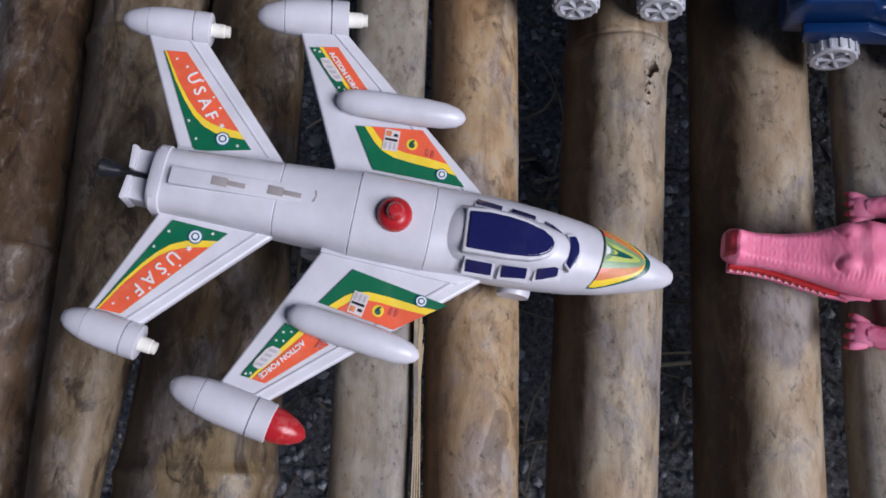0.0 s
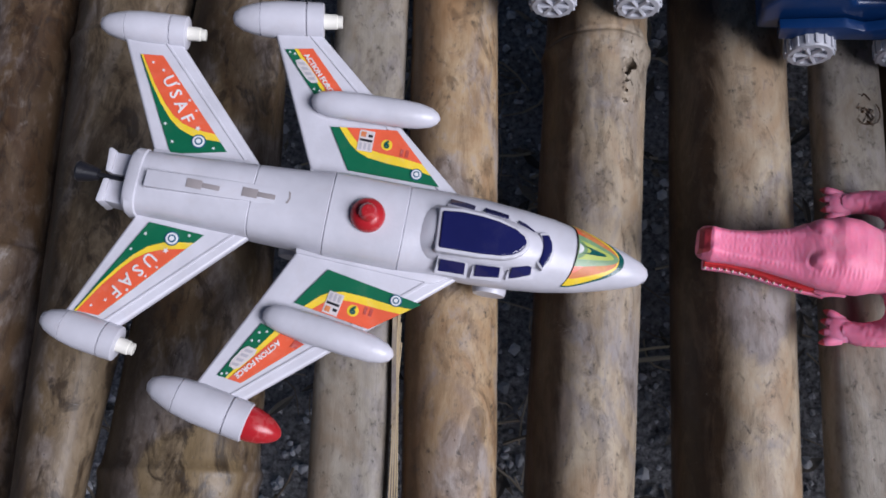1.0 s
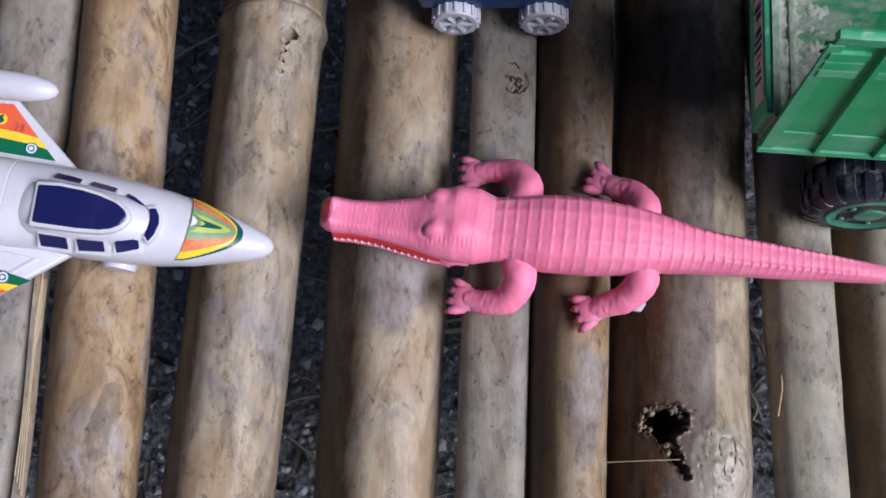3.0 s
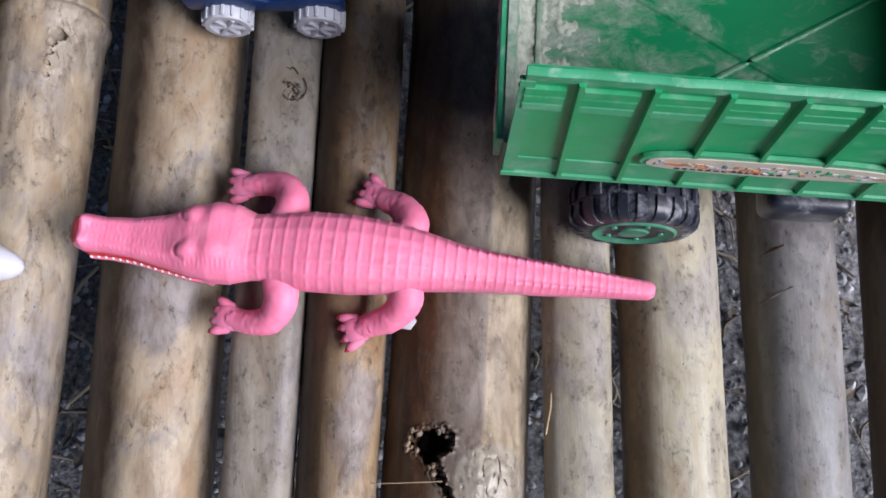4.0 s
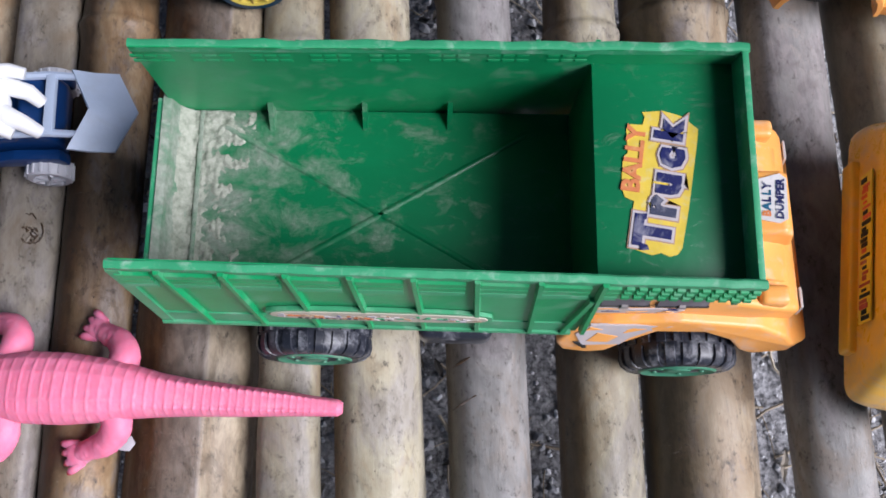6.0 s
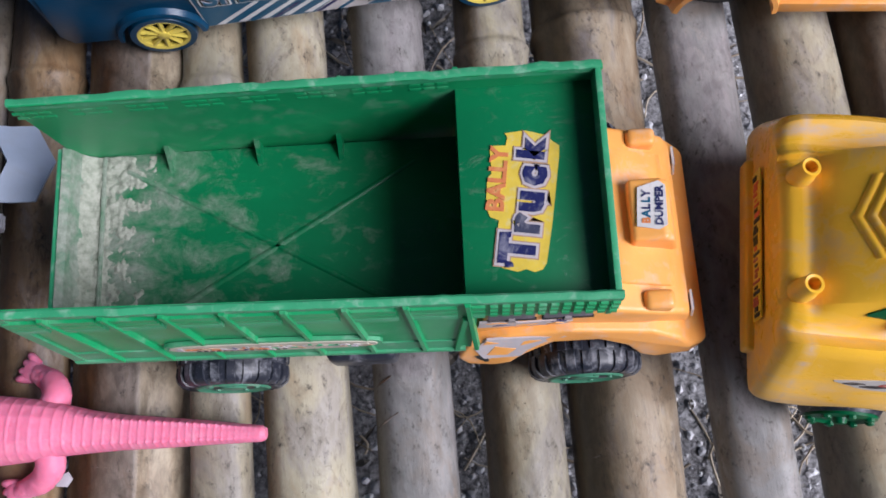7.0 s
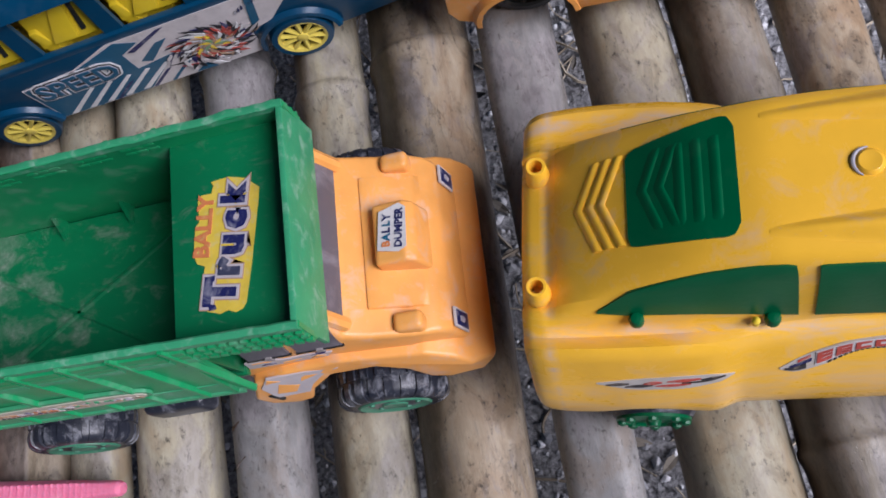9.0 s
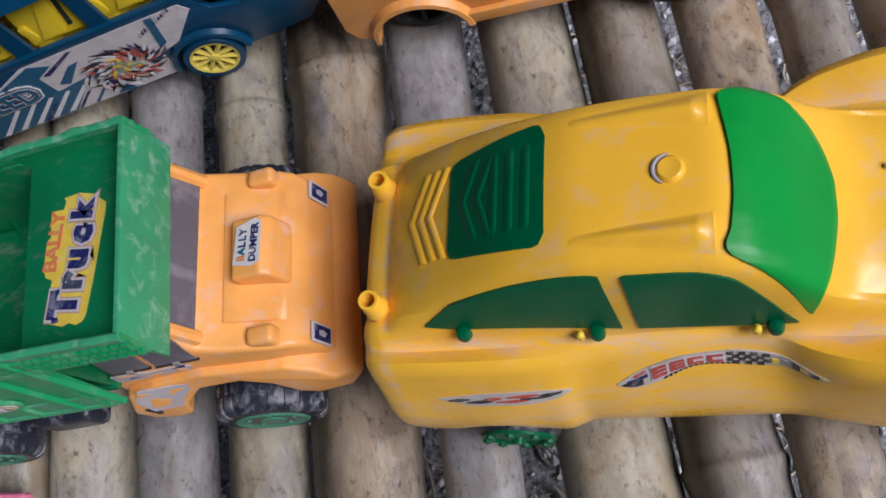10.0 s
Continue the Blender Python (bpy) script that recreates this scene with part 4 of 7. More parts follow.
# ---- toy crocodile, one moulded piece ----
def crocodile():
    s_, c_ = math.sin(radians(-7)), math.cos(radians(-7))
    # along the body: x, half width, height of the back, height of the belly, sideways bend
    keys = [(-0.002, 0.0060, 0.0250, 0.0160, 0.0005), (0.0, 0.0078, 0.0275, 0.0145, 0.0005), (0.004, 0.0086, 0.0290, 0.0140, 0.0), (0.012, 0.0082, 0.0275, 0.0145, 0.0), (0.025, 0.0092, 0.0270, 0.0150, 0.0), (0.04, 0.0122, 0.0290, 0.0145, 0.0), (0.052, 0.0160, 0.0330, 0.0120, 0.001),
            (0.062, 0.0183, 0.0345, 0.0100, 0.0018), (0.072, 0.0181, 0.0340, 0.0085, 0.002), (0.080, 0.0153, 0.0320, 0.0075, 0.0018), (0.088, 0.0155, 0.0330, 0.006, 0.0025), (0.105, 0.0182, 0.0360, 0.0045, 0.0025), (0.125, 0.0182, 0.0370, 0.004, 0.0030), (0.145, 0.0160, 0.0355, 0.004, 0.0035),
            (0.158, 0.0136, 0.0328, 0.005, 0.0036), (0.172, 0.0112, 0.0298, 0.005, 0.0030), (0.187, 0.0095, 0.0272, 0.005, 0.0028), (0.212, 0.0080, 0.0236, 0.005, 0.0028), (0.234, 0.0064, 0.0206, 0.005, 0.0030), (0.25, 0.0052, 0.0190, 0.006, 0.0028), (0.262, 0.0044, 0.0175, 0.007, 0.0028), (0.2645, 0.0030, 0.0160, 0.009, 0.0028)]
    n, rings = 80, []
    xs = [-0.002 + 0.2665 * i / 520 for i in range(521)]
    for x in xs:
        w, top, low, off = (curve([(k[0], k[j]) for k in keys], x) for j in (1, 2, 3, 4))
        mid, h = (top + low) / 2, (top - low) / 2
        # the bands along back and tail come closer together without a break
        turns = (x - 0.079) / 0.0056 if x < 0.150 else 0.071 / 0.0056 + ((x - 0.150) + 3.2 * (x - 0.150) ** 2) / 0.0056
        band = (0.5 + 0.5 * math.cos(2 * math.pi * turns)) ** 6
        tail = max(0.0, min(1.0, (x - 0.150) / 0.03))
        begin = max(0.0, min(1.0, (x - 0.076) / 0.006))
        ring = []
        for _, y, z in oval(0, 0, 0, w, h, n, 2.4):
            k = 0.0
            if z > -h * 0.2 and x > 0.076:
                fade = begin * min(1.0, (z / h + 0.2) * 2) * min(1.0, (0.262 - x) * 40)
                k += (0.00046 - 0.00020 * tail) * band * fade
                k += (1 - tail) * 0.0006 * fade * (0.5 + 0.5 * math.cos(y / w * 17)) ** 3 * (1 - 0.6 * band)
                k += tail * 0.0016 * math.exp(-((abs(y) / w - 0.60) / 0.14) ** 2) * fade * (0.7 + 0.3 * band)
            if x < 0.075 and z > 0:
                snout = max(0.0, min(1.0, (0.046 - x) / 0.006))
                k += 0.00012 * noise.noise((x * 600, y * 600, 3)) + 0.00016 * math.cos(2 * math.pi * x / 0.0021) * (math.exp(-((abs(y) - w * 0.28) / (w * 0.08)) ** 2) + math.exp(-((abs(y) - w * 0.68) / (w * 0.08)) ** 2)) * snout
                k += 0.0009 * math.exp(-((abs(y) - w * 0.62) / (w * 0.22)) ** 2) * snout
                for s in (1, -1):
                    e = 0.003 + s * 0.0088
                    d = math.hypot((x - 0.0515) / 1.15, y - e)
                    k += 0.0026 * math.exp(-(d / 0.0046) ** 3)
                    if x < 0.053:
                        k -= 0.0016 * math.exp(-((d - 0.0036) / 0.0009) ** 2) * max(0.0, min(1.0, (0.0535 - x) / 0.003))
                    k += 0.0019 * math.exp(-(math.hypot(x - 0.0635, y - e) / 0.0055) ** 2)
                    k += 0.002 * math.exp(-(math.hypot(x - 0.0035, y - s * 0.004) / 0.0026) ** 2)
                    scale_row = math.exp(-((y - e + s * (-0.0052)) / 0.0016) ** 2) * max(0.0, min(1.0, (x - 0.046) / 0.004))
                    k += 0.0002 * scale_row * math.cos(2 * math.pi * x / 0.0021)
            k += 0.00018 * noise.noise((x * 900, y * 900, z * 900))
            f = 1 + k / max(h, 0.004)
            ring.append((x, off + y * (1 + k / w * 0.5), mid + z * f))
        rings.append(ring)
    body = shell(rings)
    for f in body.faces:
        p = f.calc_center_median()
        if p.x < 0.0025 and abs(p.y) < 0.006 and p.z > 0.021:
            f.material_index = 1
    pieces = [body]

    def add(bm, index):
        for f in bm.faces:
            f.material_index = index
        pieces.append(bm)
    # mouth: red slot along the near side, lower jaw and teeth
    for s in (-1, 1):
        edge = [(x, curve([(k[0], k[1]) for k in keys], x) - 0.0034 * max(0.0, min(1.0, (x - 0.036) / 0.022)) ** 1.5) for x in (0.003 + 0.058 * i / 12 for i in range(13))]
        add(shell([[(x, s * (w - 0.003), 0.0165 - x * 0.09), (x, s * (w - 0.0002), 0.0165 - x * 0.09), (x, s * (w + 0.0002), 0.0118 - x * 0.05), (x, s * (w - 0.003), 0.0118 - x * 0.05)] for x, w in edge]), 2)
        add(shell([[(x, s * (w - 0.004), 0.0122 - x * 0.05), (x, s * (w + 0.0012), 0.0120 - x * 0.05), (x, s * (w + 0.0014), 0.0100 - x * 0.05), (x, s * (w + 0.0004), 0.0078 - x * 0.05), (x, s * (w - 0.004), 0.0075 - x * 0.05)] for x, w in edge]), 0)
        for i in range(15):
            x = 0.004 + 0.0033 * i
            w = curve([(k[0], k[1]) for k in keys], x) - 0.0034 * max(0.0, min(1.0, (x - 0.036) / 0.022)) ** 1.5
            add(shell([oval(x, s * (w + 0.0006), 0.0118 - x * 0.05, 0.0007, 0.0007, 6, 2, "z"), oval(x, s * (w + 0.0005), 0.0143 - x * 0.05, 0.0001, 0.0001, 6, 2, "z")]), 3)
        add(tube([(0.0560, s * 0.0135, 0.0110), (0.0600, s * 0.0142, 0.0112), (0.0640, s * 0.0130, 0.0120), (0.070, s * 0.0135, 0.012)], [0.0010, 0.0022, 0.0026, 0.002], 12), 0)
    # legs: shoulder, elbow, wrist, then the foot with its toes
    legs = [
        ([(0.090, 0.011, 0.019), (0.0940, 0.0245, 0.017), (0.0885, 0.0335, 0.012), (0.079, 0.0355, 0.008), (0.0690, 0.0340, 0.0055)], (-0.95, -0.1)),
        ([(0.092, -0.009, 0.018), (0.0950, -0.0205, 0.017), (0.0905, -0.0290, 0.012), (0.081, -0.0310, 0.008), (0.0710, -0.0300, 0.0055)], (-0.95, 0.1)),
        ([(0.146, 0.009, 0.018), (0.1505, 0.0205, 0.017), (0.1455, 0.0290, 0.012), (0.138, 0.0330, 0.008), (0.1315, 0.0360, 0.0055)], (-0.85, 0.35)),
        ([(0.149, -0.005, 0.018), (0.1515, -0.0145, 0.017), (0.1455, -0.0222, 0.012), (0.137, -0.0258, 0.008), (0.1310, -0.0285, 0.0055)], (-0.9, -0.35)),
    ]
    for pts, (dx, dy) in legs:
        fine, rad = [], []
        for i in range(49):
            k = i / 48 * 4
            a = min(3, int(k))
            p0, p1, p2, p3 = (Vector(pts[max(0, min(4, a + j))]) for j in (-1, 0, 1, 2))
            u = k - a
            fine.append(0.5 * ((2 * p1) + (p2 - p0) * u + (2 * p0 - 5 * p1 + 4 * p2 - p3) * u * u + (3 * p1 - p0 - 3 * p2 + p3) * u ** 3))
            rad.append(curve([(0, 0.0078), (1, 0.0078), (2, 0.0068), (3, 0.0058), (4, 0.0048)], k) * (1 + 0.02 * noise.noise(fine[-1] * 200)))
        limb = tube(fine, rad, 26)
        for v in limb.verts:
            q = v.co * 850
            v.co += Vector((noise.noise(q), noise.noise(q + Vector((9, 0, 0))), noise.noise(q + Vector((0, 9, 0))))) * 0.0006
        add(limb, 0)
        end, side = Vector(pts[-1]), Vector((-dy, dx, 0))
        add(shell([[end + Vector((dx, dy, 0)) * u + side * v + Vector((0, 0, z)) for _, v, z in oval(0, 0, 0, w, h, 14, 2.3)] for u, w, h in ((-0.007, 0.0042, 0.0042), (-0.003, 0.0058, 0.0044), (0.001, 0.0068, 0.0042), (0.0045, 0.0068, 0.0034), (0.0066, 0.0050, 0.0022))]), 0)
        for j in (-1.6, -0.55, 0.55, 1.6):
            d = (Vector((dx, dy, 0)) + side * j * 0.26).normalized()
            a = end + side * j * 0.0029
            add(tube([a, a + d * 0.0045, a + d * 0.0075, a + d * 0.0088 - Vector((0, 0, 0.0008))], [0.0026, 0.0025, 0.0020, 0.0008], 10), 0)
            add(tube([a + d * 0.0066 + Vector((0, 0, 0.0002)), a + d * 0.0084 - Vector((0, 0, 0.0006)), a + d * 0.0100 - Vector((0, 0, 0.0016))], [0.0020, 0.0016, 0.0004], 8), 1)
    ob = new("toy_crocodile", mesh_of(join(*pieces), "toy_crocodile", PINK, RED_PINK, MOUTH, CREAM, sharp=50))
    ob.matrix_basis = pose(0.1795, 0.1435, 0.0, 0, 0, -7)
    tagged(ob, "pink rubber toy crocodile with ridged back and red mouth", "toy crocodile")


crocodile()


# ---- toy dump truck ----
def off_road_tyre(parent, x, y, z, s, r=0.0275, half=0.0105):
    """A lugged tyre with a green dished hub; s = -1 faces the near side."""
    tyre = part("wheel", lathe([(r * 0.55, -half), (r * 0.70, -half * 1.04), (r * 0.84, -half * 1.00), (r * 0.92, -half * 0.82), (r * 0.955, -half * 0.5), (r * 0.955, half * 0.5), (r * 0.92, half * 0.82), (r * 0.84, half * 1.00), (r * 0.70, half * 1.04), (r * 0.55, half)], (x, y, z), "y", 40), TYRE, parent, "dusty black lugged rubber tyre")
    lugs = []
    for i in range(22):
        for row in (1, -1):
            bm = shell([[(dx, row * half * y, r * z) for dx, z in ((-0.0025, low), (-0.0021, high), (0.0021, high), (0.0025, low))] for y, low, high in ((0.06, 0.90, 0.985), (0.5, 0.90, 0.995), (0.80, 0.86, 0.965), (1.0, 0.78, 0.875), (1.05, 0.74, 0.80))])
            bmesh.ops.transform(bm, matrix=Matrix.Translation((x, y, z)) @ Matrix.Rotation(2 * math.pi * (i + (0.25 if row > 0 else -0.25)) / 22, 4, "Y"), verts=bm.verts)
            lugs.append(bm)
    part("tread", join(*lugs), TYRE, tyre)
    o = s * half
    part("hub", lathe([(r * 0.66, o * 0.7), (r * 0.66, o * 1.06), (r * 0.62, o * 1.12), (r * 0.55, o * 1.02), (r * 0.26, o * 0.94), (r * 0.22, o * 1.08), (0.001, o * 1.1)], (x, y, z), "y", 32), GREEN_HUB, tyre, "dusty green plastic hub")
    for i in range(5):
        a = 2 * math.pi * i / 5
        part("bolt", lathe([(0.0016, o * 0.9), (0.0014, o * 1.08), (0.0004, o * 1.1)], (x + math.cos(a) * r * 0.42, y, z + math.sin(a) * r * 0.42), "y", 8), GREEN_HUB, tyre)


def dump_truck():
    truck = thing("toy_dump_truck", "toy dump truck with dusty green bed and orange cab", "toy truck", pose(0.617, 0.1885, 0, 0, 0, -4))

    def wall_y(x, z):
        return curve([(-0.245, 0.0450), (0.0, 0.0490)], x) + (0.156 - z) * 0.075
    outline = [(-0.246, 0.074), (-0.0575, 0.074), (-0.0540, 0.131), (0.002, 0.133), (0.003, 0.154), (-0.062, 0.156), (-0.243, 0.159)]
    for s in (1, -1):
        rings = []
        for d in (0.0, -0.0024):
            rings.append([(x, s * (wall_y(x, z) + d), z) for x, z in outline])
        side = part("side_panel", shell(rings), GREEN_SIDE, truck, "dusty green ribbed side panel")
        rim = [(-0.244 + 0.2465 * i / 60) for i in range(61)]
        wob = [0.0007 * noise.noise((x * 70, s * 3, 1)) + 0.0004 * noise.noise((x * 260, s * 3, 7)) for x in rim]
        def lip(x, d):
            y, drop = wall_y(x, 0.157), (x + 0.244) * 0.015
            return [(x, s * (y - 0.0024), 0.1548 - drop), (x, s * (y + 0.0012), 0.1542 - drop), (x, s * (y + 0.0012 + d), 0.1588 - drop + d), (x, s * (y + 0.0002 + d), 0.1594 - drop + d), (x, s * (y - 0.0016 + d), 0.1594 - drop + d), (x, s * (y - 0.0024 + d), 0.1586 - drop + d)]
        part("rim", shell([lip(x, d) for x, d in zip(rim, wob)]), GREEN_RIM, side)

        def strip(name, x0, x1, z0, z1, proud, mat, n=6):
            """A moulded strip that follows the wall between two heights, its edges sloped."""
            rows = []
            for i in range(n + 1):
                x = x0 + (x1 - x0) * i / n
                rows.append([(x, s * (wall_y(x, z) + d), z) for z, d in ((z0, -0.0004), (z0 + 0.0005, proud), (z1 - 0.0005, proud * 0.85), (z1, -0.0004))])
            return part(name, shell(rows), mat, side)
        ribs = [-0.226 + 0.0240 * i for i in range(8)]
        for x in ribs:
            rows = [[(x + dx + (0.156 - z) * 0.04, s * (wall_y(x, z) + d), z) for dx, d in ((-0.0016, -0.0005), (-0.0009, 0.0024), (0.0009, 0.0024), (0.0016, -0.0005))] for z in (0.076, 0.095, 0.115, 0.135, 0.1550)]
            part("rib", shell(rows), GREEN_SIDE, side)
        # three louvre rows between the ribs, a short gap beside each rib
        for z in (0.1500, 0.1445, 0.1390):
            for x0, x1 in zip([-0.2435] + [x + 0.0016 for x in ribs], [x - 0.0042 for x in ribs] + [-0.051]):
                strip("louvre", x0, x1, z - 0.0046, z, 0.0017, GREEN_DUSTED if z < 0.142 else GREEN_SIDE, 3)
            for j in range(11):
                x = -0.049 + 0.0048 * j
                if x < 0.0:
                    strip("notch", x, x + 0.0030, z - 0.0036, z - 0.0004, 0.0016, GREEN_SIDE, 1)
        strip("low_band", -0.245, -0.062, 0.0765, 0.0905, 0.0007, GREEN_DUSTED, 12)
        strip("bottom_rail", -0.246, -0.060, 0.0735, 0.0770, 0.0020, GREEN_DUSTED, 12)
        strip("end_rail", -0.2455, -0.2405, 0.076, 0.154, 0.0012, GREEN_DUSTED, 2)
        rows = [[(x + dx, s * (wall_y(x, z) + d), z) for dx, d in ((0.0, -0.0004), (0.0004, 0.0020), (0.0026, 0.0020), (0.003, -0.0004))] for x, z in ((-0.0655, 0.076), (-0.0605, 0.131))]
        part("front_rail", shell(rows), GREEN_SIDE, side)
        # the backs of the louvres show as pale dashes inside, under the rim
        for z in (0.1500, 0.1450):
            for x0 in ribs:
                for k in range(3):
                    x = x0 - 0.0195 + 0.0058 * k
                    y = wall_y(x, z) - 0.0024
                    part("louvre_back", shell([[(a, s * (y + 0.0004), z - 0.0011), (a, s * (y - 0.0003), z - 0.0008), (a, s * (y - 0.0002), z + 0.0008), (a, s * (y + 0.0004), z + 0.0011)] for a in (x, x + 0.0048)]), GREEN_SIDE, side)
        # long worn sticker low on the panel
        def on_side(x, z, lift):
            return (x, s * (wall_y(x, z) + lift), z)
        cx, cz, hx, hz = -0.146, 0.0990, 0.047, 0.0062
        ring = [(cx + hx * math.copysign(abs(math.cos(a)) ** 0.7, math.cos(a)), cz + hz * math.copysign(abs(math.sin(a)) ** 0.7, math.sin(a))) for a in (2 * math.pi * i / 28 for i in range(28))]
        frame_ring = [(cx + (x - cx) * 1.05, cz + (z - cz) * 1.45) for x, z in ring]
        part("sticker_field", shell([[on_side(x, z, 0.0003) for x, z in frame_ring], [on_side(x, z, 0.0021) for x, z in frame_ring]]), GREEN_DUSTED, side)
        badge = part("side_sticker", shell([[on_side(x, z, 0.0015) for x, z in ring], [on_side(x, z, 0.0026) for x, z in ring]]), S_WORN, side, "worn pale oval sticker, lettering rubbed off")
        rnd = random.Random(11)
        for i in range(60):
            u = i / 60
            x, z = cx - hx * 0.93 + hx * 1.82 * u, cz + rnd.uniform(-0.0040, 0.0016)
            w, h = rnd.uniform(0.0014, 0.0046), rnd.uniform(0.0008, 0.0026)
            tilt = rnd.uniform(-0.0008, 0.0008)
            quad = ((x, z), (x + w, z + tilt), (x + w * 0.8, z + h + tilt), (x + w * 0.1, z + h))
            part("sticker_bar", shell([[on_side(a, b, 0.0020) for a, b in quad], [on_side(a, b, 0.0029) for a, b in quad]]), rnd.choice((S_GREY, S_WORN, S_PALE, GREEN_RIM, S_GREY, S_TAN) if u > 0.45 else (S_TAN, S_FADED, S_NAVY, S_TAN, S_GREY)), badge)
        for i in range(14):
            x = cx - hx * 0.75 + 0.0030 * i
            quad = ((x, cz - 0.0042), (x + 0.0018, cz - 0.0042), (x + 0.0018, cz - 0.0032), (x, cz - 0.0032))
            part("small_letter_bar", shell([[on_side(a, b, 0.0020) for a, b in quad], [on_side(a, b, 0.0029) for a, b in quad]]), S_BLACK, badge)
    # floor with cross braces, gussets, tail ledge
    floor = part("bed_floor", box(-0.246, -0.0555, -0.0490, 0.0490, 0.0775, 0.0815, 0.0006), GREEN_BED, truck, "green bed floor caked with dried mud at the tail")
    for (x0, y0), (x1, y1) in (((-0.222, 0.040), (-0.080, -0.040)), ((-0.222, -0.046), (-0.080, 0.038))):
        d = Vector((x1 - x0, y1 - y0)).normalized() * 0.0011
        part("brace", shell([[(x + q * d.y, y - q * d.x, z) for q, z in ((-1.6, 0.0812), (-0.7, 0.0824), (0.7, 0.0824), (1.6, 0.0812))] for x, y in ((x0, y0), ((x0 + x1) / 2, (y0 + y1) / 2), (x1, y1))]), GREEN_BED, floor, sharp=80)
    for s in (1, -1):
        for x in (-0.200, -0.156, -0.116):
            y = s * wall_y(x, 0.09)
            rows = [[(x + dx, y - s * 0.002, 0.081), (x + dx, y - s * 0.0125, 0.0812), (x + dx, y - s * 0.0075, 0.0862), (x + dx, y - s * 0.002, 0.0935)] for dx in (-0.0012, 0.0012)]
            part("gusset", shell(rows), GREEN_BED, floor)
    ledge = prism([(-0.2465, 0.0775), (-0.2385, 0.0775), (-0.2375, 0.0828), (-0.2405, 0.0850), (-0.2425, 0.0900), (-0.2435, 0.0985), (-0.2470, 0.1005)], -0.0485, 0.0485, "y", 0.0005)
    part("tail_ledge", ledge, GREEN_BED, truck, "muddy green tail lip")
    part("tail_rib", box(-0.2345, -0.2325, -0.0480, 0.0480, 0.081, 0.0834, 0.0006), GREEN_BED, truck)
    # crust of dried mud, thickest in the far corner
    crust_rows = []
    for i in range(61):
        x = -0.2425 + 0.0345 * i / 60
        row = []
        for j in range(121):
            y = -0.0475 + 0.095 * j / 120
            lump = noise.noise((x * 160, y * 160, 2)) + 0.6 * noise.noise((x * 420, y * 420, 5)) + 0.35 * noise.noise((x * 1100, y * 1100, 8))
            spread = 0.9 - 1.5 * i / 60 + 0.5 * max(0.0, y) / 0.0475
            base = curve([(-0.2425, 0.0880), (-0.2395, 0.0838), (-0.2370, 0.0816), (-0.2300, 0.0813)], x)
            row.append((x, y, base + 0.0014 * max(-0.9, min(1.2, spread + 0.9 * lump))))
        crust_rows.append(row)
    mud_mat = Nodes("dried_mud")
    mud_mat.bump(mud_mat.noise(mud_mat.scaled(420, 420, 420), 1.0, 6, 0.7), 0.7, 0.0012)
    mud_grain = mud_mat.noise(mud_mat.scaled(170, 170, 170), 1.0, 7, 0.7)
    mud_skin = mud_mat.finish(mud_mat.ramp(mud_grain, (0.32, (0.15, 0.17, 0.13)), (0.5, (0.31, 0.33, 0.27)), (0.7, (0.44, 0.44, 0.38))), 0.95)
    tagged(part("dried_mud", shell(crust_rows, False, False), mud_skin, truck, "crust of dried grey mud", sharp=80), kind="stuff")
    gate = part("tail_panel", box(-0.2497, -0.2468, -0.0470, 0.0470, 0.0790, 0.0995, 0.0006), GREEN_RIM, truck, "dusty green tail panel")
    strip = part("tail_sticker", box(-0.2502, -0.2496, -0.040, 0.040, 0.0870, 0.0985, 0.0002), S_WORN, gate, "worn brown sticker strip")
    rnd = random.Random(17)
    for i in range(22):
        y = -0.038 + 0.0035 * i
        part("sticker_bar", box(-0.2505, -0.2501, y, y + rnd.uniform(0.0014, 0.003), 0.088 + rnd.uniform(0, 0.003), 0.094 + rnd.uniform(0, 0.004), 0.0001, 1), rnd.choice((S_BLACK, S_RED, S_WORN, S_NAVY)), strip)
    # raised shelf over the cab, step and front wall
    part("cab_shelf", prism([(-0.0595, 0.0785), (-0.0570, 0.0785), (-0.0560, 0.1385), (0.0, 0.1385), (0.0, 0.1410), (-0.0585, 0.1410)], -0.0478, 0.0478, "y", 0.0004), GREEN_BED, truck, "raised green shelf above the cab")
    wall = prism([(-0.0500, 0.1200), (0.0500, 0.1200), (0.0492, 0.1545), (-0.0492, 0.1545)], -0.0005, 0.0022, "x", 0.0005)
    part("front_wall", wall, GREEN_RIM, truck)
    # shelf sticker
    sticker = [(-0.0375, 0.0235), (-0.0385, 0.0255), (-0.0300, 0.0262), (-0.0225, 0.0240), (-0.0160, 0.0185), (-0.0165, 0.0140), (-0.0215, -0.0150), (-0.0250, -0.0315), (-0.0268, -0.0340), (-0.0300, -0.0350), (-0.0335, -0.0335), (-0.0370, -0.0345), (-0.0430, -0.0325), (-0.0455, -0.0295), (-0.0458, -0.0255), (-0.0432, -0.0125), (-0.0468, -0.0108), (-0.0482, -0.0065), (-0.0470, 0.0060), (-0.0450, 0.0080), (-0.0452, 0.0185), (-0.0435, 0.0202), (-0.0385, 0.0200)]
    logo = part("shelf_sticker", prism(sticker, 0.1411, 0.1414), S_STRAW, truck, "worn yellow sticker with big navy word and small red word")
